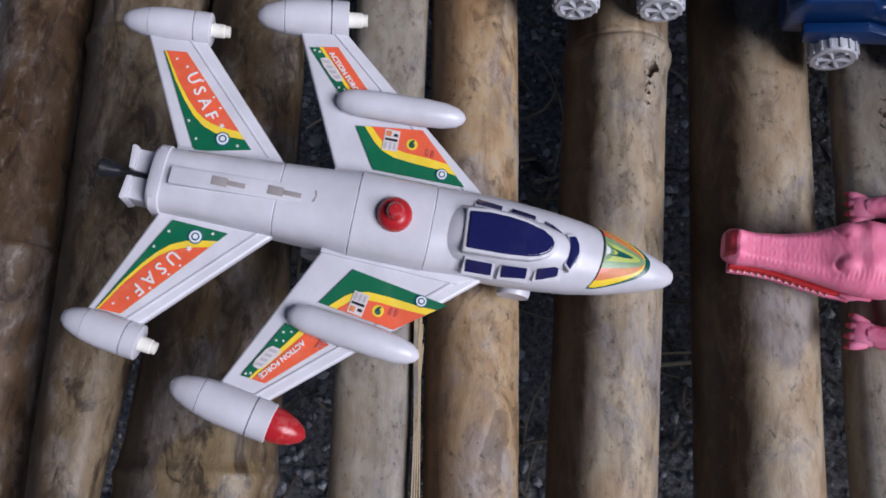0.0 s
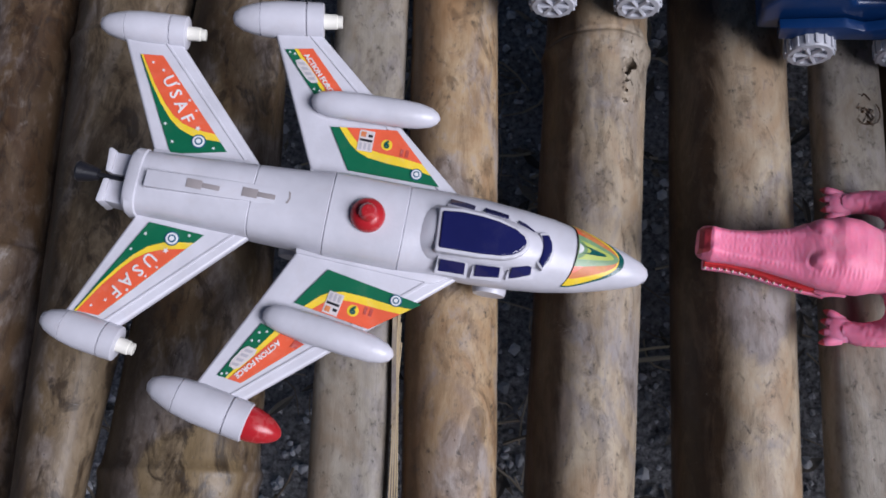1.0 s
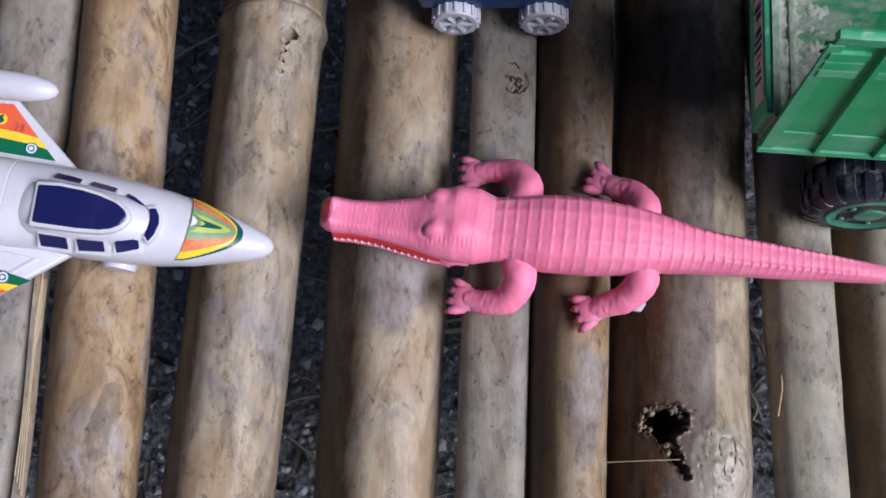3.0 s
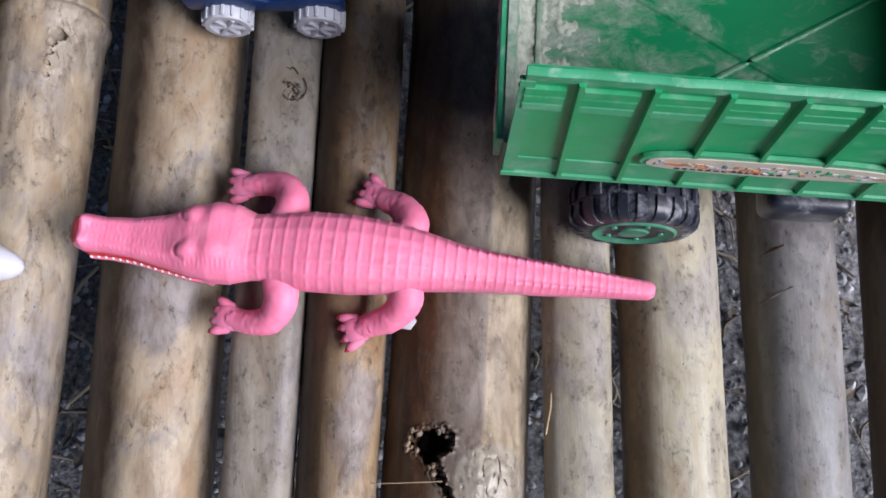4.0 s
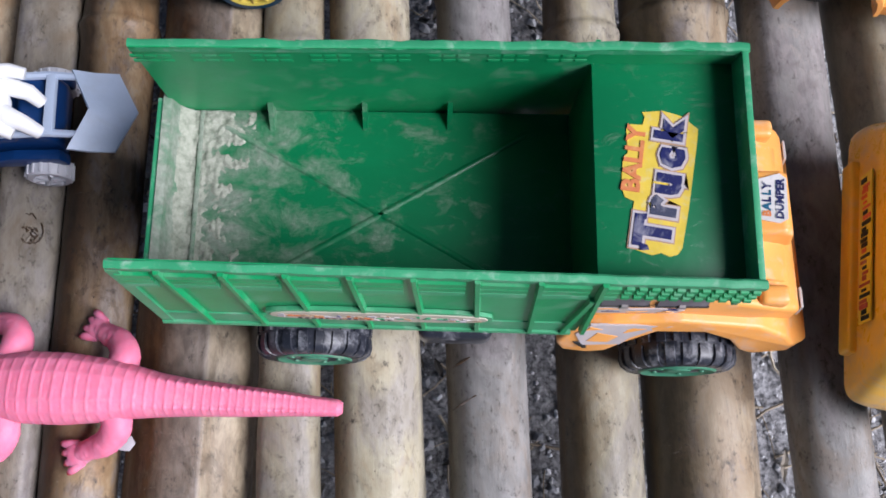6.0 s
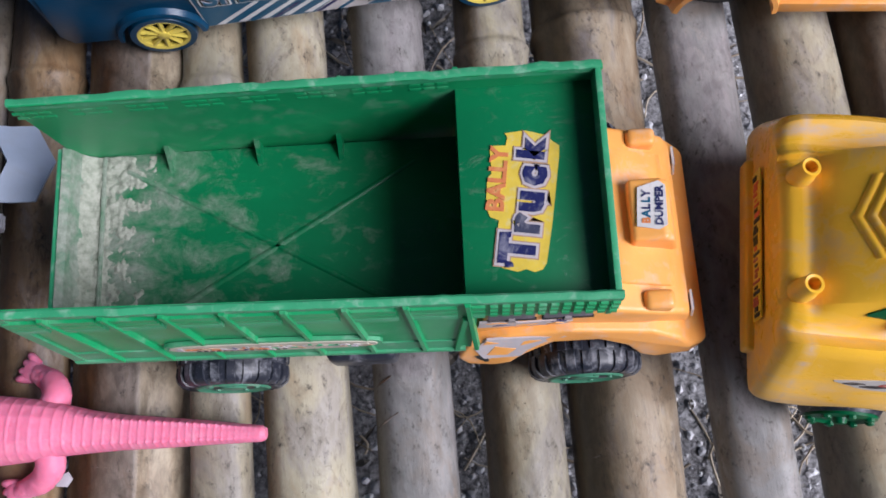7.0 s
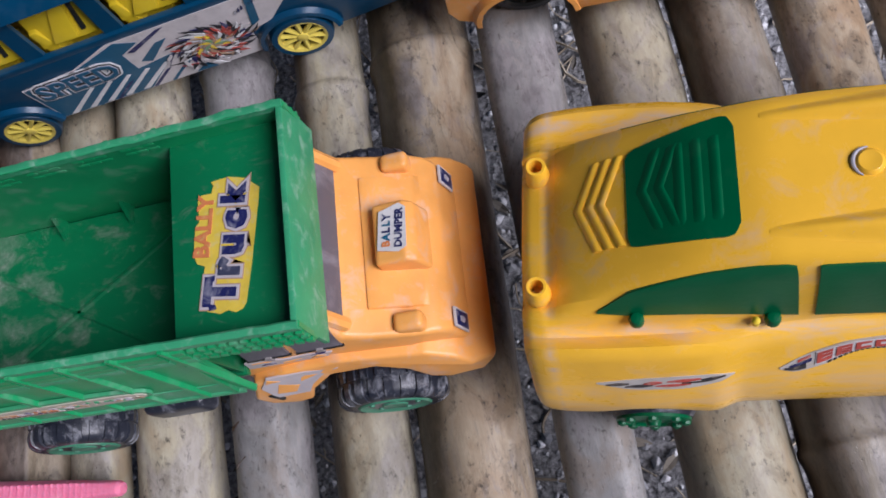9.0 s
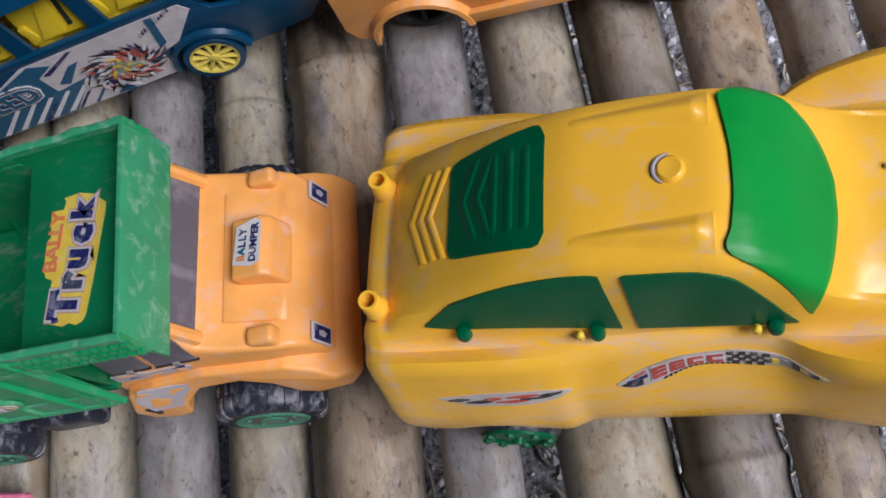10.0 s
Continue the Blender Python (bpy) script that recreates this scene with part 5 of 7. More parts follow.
    for k, (ch, size) in enumerate((("T", 0.0190), ("r", 0.0180), ("u", 0.0172), ("c", 0.0172), ("k", 0.0140))):
        y = (-0.0252, -0.0150, -0.0052, 0.0058, 0.0168)[k]
        x = (-0.0358, -0.0330, -0.0305, -0.0285, -0.0275)[k]
        for fat, mat, h, name in ((0.0027, S_TAN, 0.14135 + 0.00003 * k, "letter_rim"), (0.0022, S_LAVENDER, 0.1416 + 0.00003 * k, "letter_edge"), (0.0011, S_RUBBED if ch == "r" else S_NAVY, 0.1419 + 0.00003 * k, "letter")):
            part(name, lettering(ch, size, line_up(x, y, h, (0.16, 1.0)), 0.0002, fat), mat, logo)
    for dy in (0.0082, -0.0082):
        part("letter_serif", prism([(-0.0418, -0.0252 + dy * 0.55), (-0.0418, -0.0252 + dy * 0.9), (-0.0383, -0.0250 + dy * 0.9), (-0.0388, -0.0252 + dy * 0.64)], 0.1419, 0.1422), S_NAVY, logo)
    part("small_word", lettering("BALLY", 0.0100, line_up(-0.0425, 0.0052, 0.1416, (0.14, 1.0)), 0.0002, 0.0004), S_FADED, logo, "faded orange-red small word")
    # orange cab, sitting a little askew: its near side stands higher
    profile = [(-0.064, 0.052), (-0.060, 0.040), (-0.047, 0.034), (-0.038, 0.038), (-0.032, 0.052), (-0.018, 0.063), (0.004, 0.063), (0.018, 0.056), (0.026, 0.043), (0.034, 0.036), (0.049, 0.036), (0.0520, 0.041), (0.0510, 0.048), (0.0478, 0.064), (0.0462, 0.0730), (0.0420, 0.0790), (0.0360, 0.0822), (0.0300, 0.0840), (0.0120, 0.0915), (0.0012, 0.0972), (-0.0060, 0.120), (-0.0065, 0.1370), (-0.050, 0.1370), (-0.052, 0.080), (-0.061, 0.074)]
    bm = prism(profile, -0.0465, 0.0465, "y", 0.0045, 3)
    for v in bm.verts:
        v.co.y *= 1 - 0.10 * max(0.0, min(1.0, (v.co.z - 0.094) / 0.03))
        if v.co.x > 0.03:
            v.co.y *= 1 - 0.10 * ((v.co.x - 0.03) / 0.022) ** 2
    cab = part("cab", bm, ORANGE, truck, "scuffed orange plastic cab", pose(0, 0, 0.075, -4, 0, 0) @ pose(0, 0, -0.075))
    skirt = [(-0.064, 0.052), (-0.060, 0.040), (-0.047, 0.034), (-0.038, 0.038), (-0.032, 0.052), (-0.018, 0.063), (0.004, 0.063), (0.018, 0.056), (0.026, 0.043), (0.034, 0.036), (0.052, 0.036), (0.0585, 0.039), (0.0600, 0.043), (0.0585, 0.047), (0.0500, 0.052), (0.044, 0.060), (0.030, 0.068), (-0.010, 0.076), (-0.040, 0.072), (-0.058, 0.066)]
    bm = prism(skirt, -0.0565, 0.0565, "y", 0.0042, 3)
    for v in bm.verts:
        if v.co.x > 0.044:
            v.co.y *= 1 - 0.13 * ((v.co.x - 0.044) / 0.0165) ** 2
        v.co.y *= 1 - 0.10 * max(0.0, min(1.0, (v.co.z - 0.050) / 0.02))
    part("fender", bm, ORANGE, cab)
    part("windscreen", prism([(-0.0375, 0.0990), (0.0375, 0.0990), (0.0350, 0.1195), (-0.0350, 0.1195)], 0.0, 0.0015, "x", 0.0003), SCREEN, cab, "grimy dark windscreen", pose(0.0013, 0, 0.0985, 0, -17, 0) @ pose(0, 0, -0.0985))
    for s in (1, -1):
        part("screen_pillar", tube([(0.0031, s * 0.0400, 0.0975), (-0.0044, s * 0.0390, 0.1195)], [0.0035, 0.0035], 8), ORANGE, cab)
        def on_cab(x, z, lift):
            y = 0.0465 * (1 - 0.10 * max(0.0, (z - 0.094) / 0.03)) if z > 0.0765 else 0.0565 * (1 - 0.10 * max(0.0, min(1.0, (z - 0.050) / 0.02)))
            return (x, s * (y + lift), z)

        def cab_patch(name, pts, mat, lift, parent, label=""):
            return part(name, shell([[on_cab(x, z, lift) for x, z in pts], [on_cab(x, z, lift - 0.0012) for x, z in pts]]), mat, parent, label)
        for x0, x1 in ((-0.0490, -0.0280), (-0.0240, -0.0020)):
            pane = cab_patch("side_window", [(x0, 0.0900), (x1, 0.0905), (x1, 0.1140), (x0, 0.1140)], SCREEN, 0.0005, cab, "grimy grey side window")
            cab_patch("window_frame", [(x0 - 0.0008, 0.0890), (x1 + 0.0008, 0.0895), (x1 + 0.0008, 0.0906), (x0 - 0.0008, 0.0901)], DARK, 0.0010, pane)
            xm = (x0 + x1) / 2
            cab_patch("window_latch", [(xm - 0.0022, 0.0878), (xm + 0.0022, 0.0878), (xm + 0.0014, 0.0915), (xm - 0.0014, 0.0915)], SLOT, 0.0014, pane)
        # worn flame sticker over the door and down the fender, orange showing through
        door = cab_patch("door_sticker", [(-0.054, 0.0775), (-0.014, 0.0775), (-0.010, 0.0830), (-0.022, 0.0850), (-0.034, 0.0838), (-0.044, 0.0868), (-0.053, 0.0862)], S_LAVENDER, 0.0006, cab, "worn grey flame sticker on the door")
        for pts in ([(-0.050, 0.0845), (-0.040, 0.0848), (-0.046, 0.0858)], [(-0.036, 0.0800), (-0.026, 0.0815), (-0.032, 0.0785)], [(-0.022, 0.0790), (-0.014, 0.0800), (-0.018, 0.0820)]):
            cab_patch("bare_patch", pts, ORANGE, 0.0009, door)
        for pts in ([(-0.047, 0.0800), (-0.039, 0.0806), (-0.044, 0.0818)], [(-0.020, 0.0838), (-0.013, 0.0836), (-0.017, 0.0845)]):
            cab_patch("flame_print", pts, S_NAVY, 0.0009, door)
        low = cab_patch("fender_sticker", [(-0.052, 0.0520), (-0.034, 0.0530), (-0.030, 0.0590), (-0.022, 0.0660), (-0.012, 0.0700), (-0.030, 0.0715), (-0.050, 0.0700), (-0.056, 0.0620)], S_LAVENDER, 0.0007, cab, "worn grey flame sticker on the fender")
        for pts in ([(-0.050, 0.0560), (-0.040, 0.0555), (-0.036, 0.0610), (-0.046, 0.0640)], [(-0.034, 0.0640), (-0.024, 0.0680), (-0.032, 0.0690)], [(-0.052, 0.0660), (-0.044, 0.0670), (-0.050, 0.0690)]):
            cab_patch("bare_patch", pts, ORANGE, 0.0010, low)
        cab_patch("flame_print", [(-0.056, 0.0545), (-0.053, 0.0545), (-0.049, 0.0490), (-0.051, 0.0485)], DARK, 0.0010, low)
        part("lamp_pod", box(0.0225, 0.0365, s * 0.0405 - 0.0046, s * 0.0405 + 0.0046, 0.074, 0.0905, 0.0034, 4), ORANGE, cab)
        slope = pose(0.0484, s * 0.0372, 0.0650, 0, 80, 0)
        lamp = part("headlight_sticker", box(-0.0075, 0.0075, -0.0048, 0.0048, 0.0000, 0.0012, 0.0002), S_PALE, cab, "square white and navy headlight sticker", slope)
        part("headlight_print", box(-0.0063, 0.0063, -0.0038, 0.0038, 0.0011, 0.0015, 0.0002), S_NAVY, lamp)
        part("headlight_bulb", prism([(-0.003, -0.0012), (0.001, -0.0018), (0.0030, 0.0005), (0.0, 0.0016), (-0.0030, 0.0010)], 0.0014, 0.0018), S_GREY, lamp)
        part("step", box(-0.060, -0.040, s * 0.050 - 0.003, s * 0.050 + 0.004, 0.036, 0.043, 0.0015), ORANGE, cab)
    # raised hood panel with the scoop on it
    rows = []
    for x, h in ((0.0118, -0.001), (0.0124, 0.0010), (0.0140, 0.0016), (0.020, 0.0016), (0.030, 0.0016), (0.0355, 0.0014), (0.0385, 0.0008), (0.0410, -0.001)):
        z = curve([(0.0120, 0.0915), (0.0300, 0.0840), (0.0360, 0.0822), (0.0405, 0.0795), (0.0440, 0.0740)], x)
        rows.append([(x, y, z + (h if e else -0.001)) for y, e in ((-0.0335, 0), (-0.0325, 1), (-0.016, 1), (0.0, 1), (0.016, 1), (0.0335, 1), (0.0345, 0))] + [(x, y, z - 0.003) for y in (0.0345, 0.0, -0.0335)])
    part("hood_panel", shell(rows), ORANGE, cab, sharp=50)
    scoop = part("hood_scoop", prism([(0.0185, 0.080), (0.0190, 0.0975), (0.0345, 0.0985), (0.0385, 0.0945), (0.0425, 0.080)], -0.0150, 0.0155, "y", 0.0024, 4), ORANGE, cab)
    tag = part("scoop_sticker", prism([(0.0210, -0.0085), (0.0310, -0.0105), (0.0350, -0.0085), (0.0360, 0.0110), (0.0330, 0.0135), (0.0230, 0.0105)], 0.0986, 0.0989), S_PALE, scoop, "worn white sticker with two dark words on it")
    part("letter", lettering("DUMPER", 0.0050, line_up(0.0322, 0.0010, 0.0991, (0.10, 1)), 0.0001, 0.0002), S_NAVY, tag)
    for k, (ch, mat) in enumerate(zip("BALLY", (S_FADED, S_TEAL, S_NAVY, S_TEAL, S_NAVY))):
        part("letter", lettering(ch, 0.0052, line_up(0.0256 + 0.0003 * k, -0.0060 + 0.0033 * k, 0.0991, (0.10, 1)), 0.0001, 0.0002), mat, tag)
    part("hood_nick", box(0.0445, 0.0462, 0.0060, 0.0075, 0.0690, 0.0722, 0.0003), DARK, cab)
    # running gear
    part("chassis", box(-0.235, 0.038, -0.024, 0.024, 0.028, 0.0776, 0.002), DARK, truck, "dark plastic chassis")
    for s in (1, -1):
        part("fuel_tank", box(-0.130, -0.094, s * 0.046 - 0.010, s * 0.046 + 0.010, 0.034, 0.056, 0.006, 4), TYRE, truck, "dark rounded fuel tank")
        for x, y in ((-0.1825, 0.0525), (0.0005, 0.0562)):
            off_road_tyre(truck, x, s * y, 0.0292, s, 0.0292)
    for x in (-0.1825, 0.0005):
        part("axle", lathe([(0.003, -0.050), (0.003, 0.050)], (x, 0, 0.0292), "y", 10), DARK, truck)


dump_truck()


# ---- yellow toy car ----
CAR_Y = 0.0092


def smooth(keys, x):
    """The value at x on a smooth line through (x, value) keys that never overshoots."""
    if x <= keys[0][0]:
        return keys[0][1]
    if x >= keys[-1][0]:
        return keys[-1][1]
    slopes = [(v1 - v0) / (x1 - x0) for (x0, v0), (x1, v1) in zip(keys, keys[1:])]
    for i, ((x0, v0), (x1, v1)) in enumerate(zip(keys, keys[1:])):
        if x <= x1:
            m = slopes[i]
            before, after = slopes[max(0, i - 1)], slopes[min(len(slopes) - 1, i + 1)]
            m0 = 0.0 if before * m <= 0 else 2 * before * m / (before + m)
            m1 = 0.0 if after * m <= 0 else 2 * after * m / (after + m)
            h = x1 - x0
            k = (x - x0) / h
            return (2 * k ** 3 - 3 * k * k + 1) * v0 + (k ** 3 - 2 * k * k + k) * h * m0 + (3 * k * k - 2 * k ** 3) * v1 + (k ** 3 - k * k) * h * m1


def car_section(x, far=False):
    """Half outline of the shell at x: from the sill over the haunch and its valley to the roof."""
    sill = smooth([(0.0, 0.0665), (0.002, 0.0700), (0.006, 0.0718), (0.015, 0.0728), (0.06, 0.0735), (0.082, 0.0730), (0.090, 0.0690), (0.096, 0.0688), (0.13, 0.0680), (0.17, 0.0670), (0.19, 0.0700), (0.215, 0.0730), (0.26, 0.0730), (0.30, 0.0560), (0.315, 0.040)], x)
    low = smooth([(0.0, 0.036), (0.02, 0.030), (0.3, 0.028), (0.315, 0.034)], x)
    for wheel in (0.052, 0.245):
        low = max(low, 0.018 + math.sqrt(max(0.0, 0.0255 ** 2 - (x - wheel) ** 2)))
    shoulder = smooth([(0.0, 0.0550), (0.004, 0.0585), (0.012, 0.0598), (0.035, 0.0605), (0.06, 0.0600), (0.082, 0.0580), (0.10, 0.0535), (0.15, 0.0500), (0.168, 0.0515), (0.18, 0.0585), (0.194, 0.0645), (0.22, 0.0690), (0.27, 0.0680), (0.30, 0.0500), (0.315, 0.030)], x)
    deck = smooth([(0.0, 0.0860), (0.004, 0.0905), (0.012, 0.0925), (0.06, 0.0925), (0.12, 0.0910), (0.165, 0.0890), (0.18, 0.0900), (0.215, 0.0925), (0.26, 0.0840), (0.30, 0.0680), (0.315, 0.055)], x)
    ridge = smooth([(0.0, 0.0), (0.008, 0.0022), (0.03, 0.0040), (0.06, 0.0034), (0.088, 0.0002), (0.12, -0.0010), (0.165, -0.0005), (0.19, 0.0040), (0.23, 0.0055), (0.28, 0.002), (0.315, 0.0)], x)
    belt = smooth([(0.0, 0.0430), (0.012, 0.0450), (0.1, 0.0440), (0.18, 0.0430), (0.22, 0.0420), (0.3, 0.034), (0.315, 0.02)], x)
    top_w = smooth([(0.0, 0.0340), (0.03, 0.0340), (0.09, 0.0325), (0.125, 0.0340), (0.155, 0.0342), (0.175, 0.0360), (0.196, 0.036), (0.3, 0.028), (0.315, 0.014)], x)
    if far:
        belt = min(belt, top_w + 0.003)
    top = smooth([(0.0, 0.0875), (0.003, 0.0925), (0.0085, 0.0945), (0.0125, 0.0960), (0.018, 0.1020), (0.025, 0.1075), (0.05, 0.1218), (0.08, 0.1345), (0.105, 0.1395), (0.148, 0.1400), (0.158, 0.1375), (0.17, 0.1290), (0.196, 0.1040), (0.205, 0.1005), (0.26, 0.0920), (0.30, 0.0760), (0.315, 0.060)], x)
    top = max(top, deck + 0.0036)
    valley = min(shoulder - 0.0075, belt + 0.0036)
    return [(sill - 0.004, low), (sill, low + 0.004), (sill, max(low + 0.006, 0.044)), (sill * 0.985, max(low + 0.009, 0.055 if deck > 0.08 else 0.045)), (sill * 0.30 + shoulder * 0.70 - 0.0008, deck - 0.016), (shoulder, deck - 0.0050), (shoulder - 0.0046, deck + ridge * 1.9), (valley, deck - 0.0008 - max(0.0, ridge) * 1.3),
            (belt, deck + 0.0028), (belt * 0.65 + top_w * 0.35, deck + 0.003 + (top - deck - 0.003) * 0.40), (belt * 0.3 + top_w * 0.7, deck + 0.003 + (top - deck - 0.003) * 0.76), (top_w, top - 0.0035), (top_w - 0.005, top - 0.0008), (top_w * 0.5, top + 0.0008), (0, top + 0.0012)]


def on_car(x, s, k, lift):
    """A point on the greenhouse flank: k from the belt (0) to the roof edge (1), on side s."""
    row = car_section(x, s > 0)[8:12]
    u = k * 3
    i = min(2, int(u))
    (y0, z0), (y1, z1) = row[i], row[i + 1]
    y, z = y0 + (y1 - y0) * (u - i), z0 + (z1 - z0) * (u - i)
    return (x, s * (y + lift * 0.9), z + lift * 0.35)


def flank_panel(parent, name, x0, x1, low, high, mat, s, lift, label="", lean=(0.0, 0.0), n=28):
    """A window pane that follows the flank; low and high give k along x, lean how far each end runs on at the foot."""
    rings = []
    for i in range(n + 1):
        u = i / n
        x = x0 + (x1 - x0) * u
        a, b = smooth(low, x), smooth(high, x)
        ks = [a + (b - a) * j / 8 for j in range(9)]

        def at(k, h):
            return on_car(x + (1 - k) * (lean[0] + (lean[1] - lean[0]) * u), s, k, h)
        rings.append([at(ks[0], lift - 0.0012)] + [at(k, lift) for k in ks] + [at(ks[-1], lift - 0.0012)] + [at(k, lift - 0.003) for k in reversed(ks)])
    return part(name, shell(rings), mat, parent, label)


def cross_panel(parent, name, outline, lift, mat, label="", rows=44, cols=18):
    """A pane over the shell between two curved edges: outline gives (y, x0, x1)."""
    rings = []
    for i in range(rows + 1):
        y = outline[0][0] + (outline[-1][0] - outline[0][0]) * i / rows
        x0, x1 = smooth([(o[0], o[1]) for o in outline], y), smooth([(o[0], o[2]) for o in outline], y)
        xs = [x0 + (x1 - x0) * j / cols for j in range(cols + 1)]
        edge = 0.0 if 0 < i < rows else 0.0008
        ring = [(xs[0], y, top_z(xs[0], y) + lift - 0.0012)] + [(x, y, top_z(x, y) + lift - edge) for x in xs] + [(xs[-1], y, top_z(xs[-1], y) + lift - 0.0012)]
        rings.append(ring + [(x, y, top_z(x, y) + lift - 0.004) for x in reversed(xs)])
    return part(name, shell(rings), mat, parent, label, sharp=60)


def top_panel(parent, name, outline, lift, mat, label="", rows=8, thick=0.003):
    """A pane lying on the top of the shell between two edges: outline gives (x, y0, y1)."""
    rings = []
    for i in range(rows + 1):
        x = outline[0][0] + (outline[-1][0] - outline[0][0]) * i / rows
        y0, y1 = curve([(o[0], o[1]) for o in outline], x), curve([(o[0], o[2]) for o in outline], x)
        ring = []
        ys = [y0 + (y1 - y0) * j / 16 for j in range(17)]
        for y in ys:
            ring.append((x, y, top_z(x, y) + lift))
        for y in reversed(ys):
            ring.append((x, y, top_z(x, y) + lift - thick))
        rings.append(ring)
    return part(name, shell(rings), mat, parent, label)


def top_z(x, y):
    row = car_section(x)[7:]
    keys = sorted((a, b) for a, b in row)
    return curve(keys, abs(y))


def dusted_yellow():
    """The car shell's yellow plastic; grey dust lies in the groove along the belt and in the corners of the tail ledge."""
    n = Nodes("dusted_yellow_plastic")
    x, y, z = n.split()
    base, worn = (0.95, 0.525, 0.034), (0.60, 0.46, 0.40)
    tone = n.ramp(n.noise(n.scaled(24, 24, 24), 1.0, 4), (0.3, tuple(c * 0.9 for c in base)), (0.7, tuple(min(1, c * 1.05) for c in base)))
    streak = n.noise(n.scaled(30, 130, 130), 1.0, 6, 0.65, 0.6)
    cloud = n.noise(n.scaled(55, 55, 55), 1.0, 7, 0.66, 0.4)
    side = n.math("ABSOLUTE", n.math("ADD", y, n.math("MULTIPLY", n.math("SUBTRACT", cloud, 0.5), 0.012)))
    groove = n.math("MULTIPLY", n.ramp(n.math("ABSOLUTE", n.math("SUBTRACT", side, 0.0480)), (0.0012, 1.0), (0.0045, 0.0)), n.ramp(z, (0.082, 0.0), (0.088, 1.0), (0.098, 1.0), (0.103, 0.0)))
    ledge = n.ramp(n.math("ABSOLUTE", n.math("SUBTRACT", x, 0.0128)), (0.0008, 0.8), (0.0030, 0.0))
    sill = n.math("MULTIPLY", n.ramp(z, (0.062, 1.0), (0.078, 0.0)), 0.45)
    film = n.ramp(cloud, (0.54, 0.0), (0.76, 0.45))
    mask = n.math("MULTIPLY", n.math("MAXIMUM", n.math("MAXIMUM", groove, ledge), sill), n.ramp(streak, (0.40, 0.0), (0.62, 0.85)))
    mask = n.math("MAXIMUM", mask, film)
    n.bump(n.noise(n.scaled(420, 420, 420), 1.0, 4), 0.1, 0.0005)
    return n.finish(n.mix(mask, tone, worn), n.mix(mask, 0.27, 0.75))


def sports_car():
    car = thing("toy_car", "large yellow plastic toy sports car with green windows", "toy car", pose(0.70, 0.16, 0, 0, 0, -12) @ pose(0, CAR_Y, 0.002, -3, 0, 0))
    xs = [0, 0.0006, 0.002, 0.004, 0.006, 0.0085, 0.0105, 0.0125, 0.015] + [0.018 + 0.0045 * i for i in range(65)] + [0.3125, 0.315]
    rings = []
    for x in xs:
        half = car_section(x)
        ring = [(x, y, z) for y, z in car_section(x, True)] + [(x, -y, z) for y, z in reversed(half[:-1])]
        rings.append(ring)
    body = part("body", shell(rings), dusted_yellow(), car, "dusty yellow moulded body", sharp=45)
    sub = body.modifiers.new("smooth", "SUBSURF")
    sub.levels = sub.render_levels = 1
    part("bumper", box(-0.004, 0.004, -0.050, 0.050, 0.040, 0.052, 0.0025, 3), YELLOW, car)
    # worn sticker across the tail
    rnd = random.Random(5)
    tail = part("tail_sticker", box(-0.0021, -0.0012, -0.038, 0.038, 0.058, 0.070, 0.0002), S_YELLOW, car, "worn brown and yellow sticker strip")
    for i in range(26):
        y = -0.037 + 0.0028 * i
        part("sticker_bar", box(-0.0025, -0.0020, y, y + rnd.uniform(0.0012, 0.0026), 0.059 + rnd.uniform(0, 0.003), 0.065 + rnd.uniform(0, 0.005), 0.0001, 1), rnd.choice((S_BLACK, S_RED, S_ORANGE, S_BLACK)), tail)
    # tail pipes standing on the rear deck
    for y in (0.0235, -0.0310):
        pipe = lathe([(0.0056, 0.092), (0.0054, 0.1000), (0.0048, 0.1010), (0.0046, 0.1075), (0.0042, 0.1082), (0.0030, 0.1080), (0.0028, 0.098)], (0, 0, 0), "z", 22)
        part("exhaust", pipe, YELLOW, car, "", pose(0.0085, y, 0, 0, 0, 0) @ pose(0, 0, 0.094, 0, 4, 0) @ pose(0, 0, -0.094))
    # rear deck chevrons
    for i in range(3):
        x = 0.0275 + 0.0050 * i
        rows = []
        for j in range(9):
            y = -0.0195 + 0.0390 * j / 8
            xx = x + 0.0082 * abs(j - 4) / 4
            z = top_z(xx, y)
            rows.append([(xx + d, y, top_z(xx + d, y) + h) for d, h in ((-0.0020, -0.0008), (-0.0014, 0.0005), (-0.0004, 0.0010), (0.0008, 0.0009), (0.0018, 0.0003), (0.0022, -0.0008))])
        part("chevron", shell(rows), YELLOW, car)
    # windows
    rear = top_panel(car, "rear_window", [(0.0485, -0.0170, 0.0165), (0.0495, -0.0205, 0.0190), (0.0525, -0.0212, 0.0208), (0.070, -0.0226, 0.0240), (0.0855, -0.0234, 0.0262), (0.0885, -0.0226, 0.0255), (0.0905, -0.0185, 0.0205)], 0.0006, GLASS_GREEN_SHADED, "green plastic rear window with ridges, its colour darkened for shade", 36)
    for i in range(5):
        x = 0.0560 + 0.0068 * i
        rows = []
        for j in range(17):
            y = -0.0165 + 0.0350 * j / 16
            xx = x + (0.0065 * (abs(j - 8) / 8) - 0.001 if i < 2 else 0.0)
            end = 1.0 if 0 < j < 16 else 0.0
            rows.append([(xx + d, y, top_z(xx + d, y) + 0.0008 + h * end - (0.0003 if not end else 0.0)) for d, h in ((-0.0026, -0.0002), (-0.0014, 0.0002), (0.0, 0.0004), (0.0008, 0.00035), (0.0016, -0.0002))])
        part("ridge", shell(rows), GLASS_GREEN_SHADED, rear)
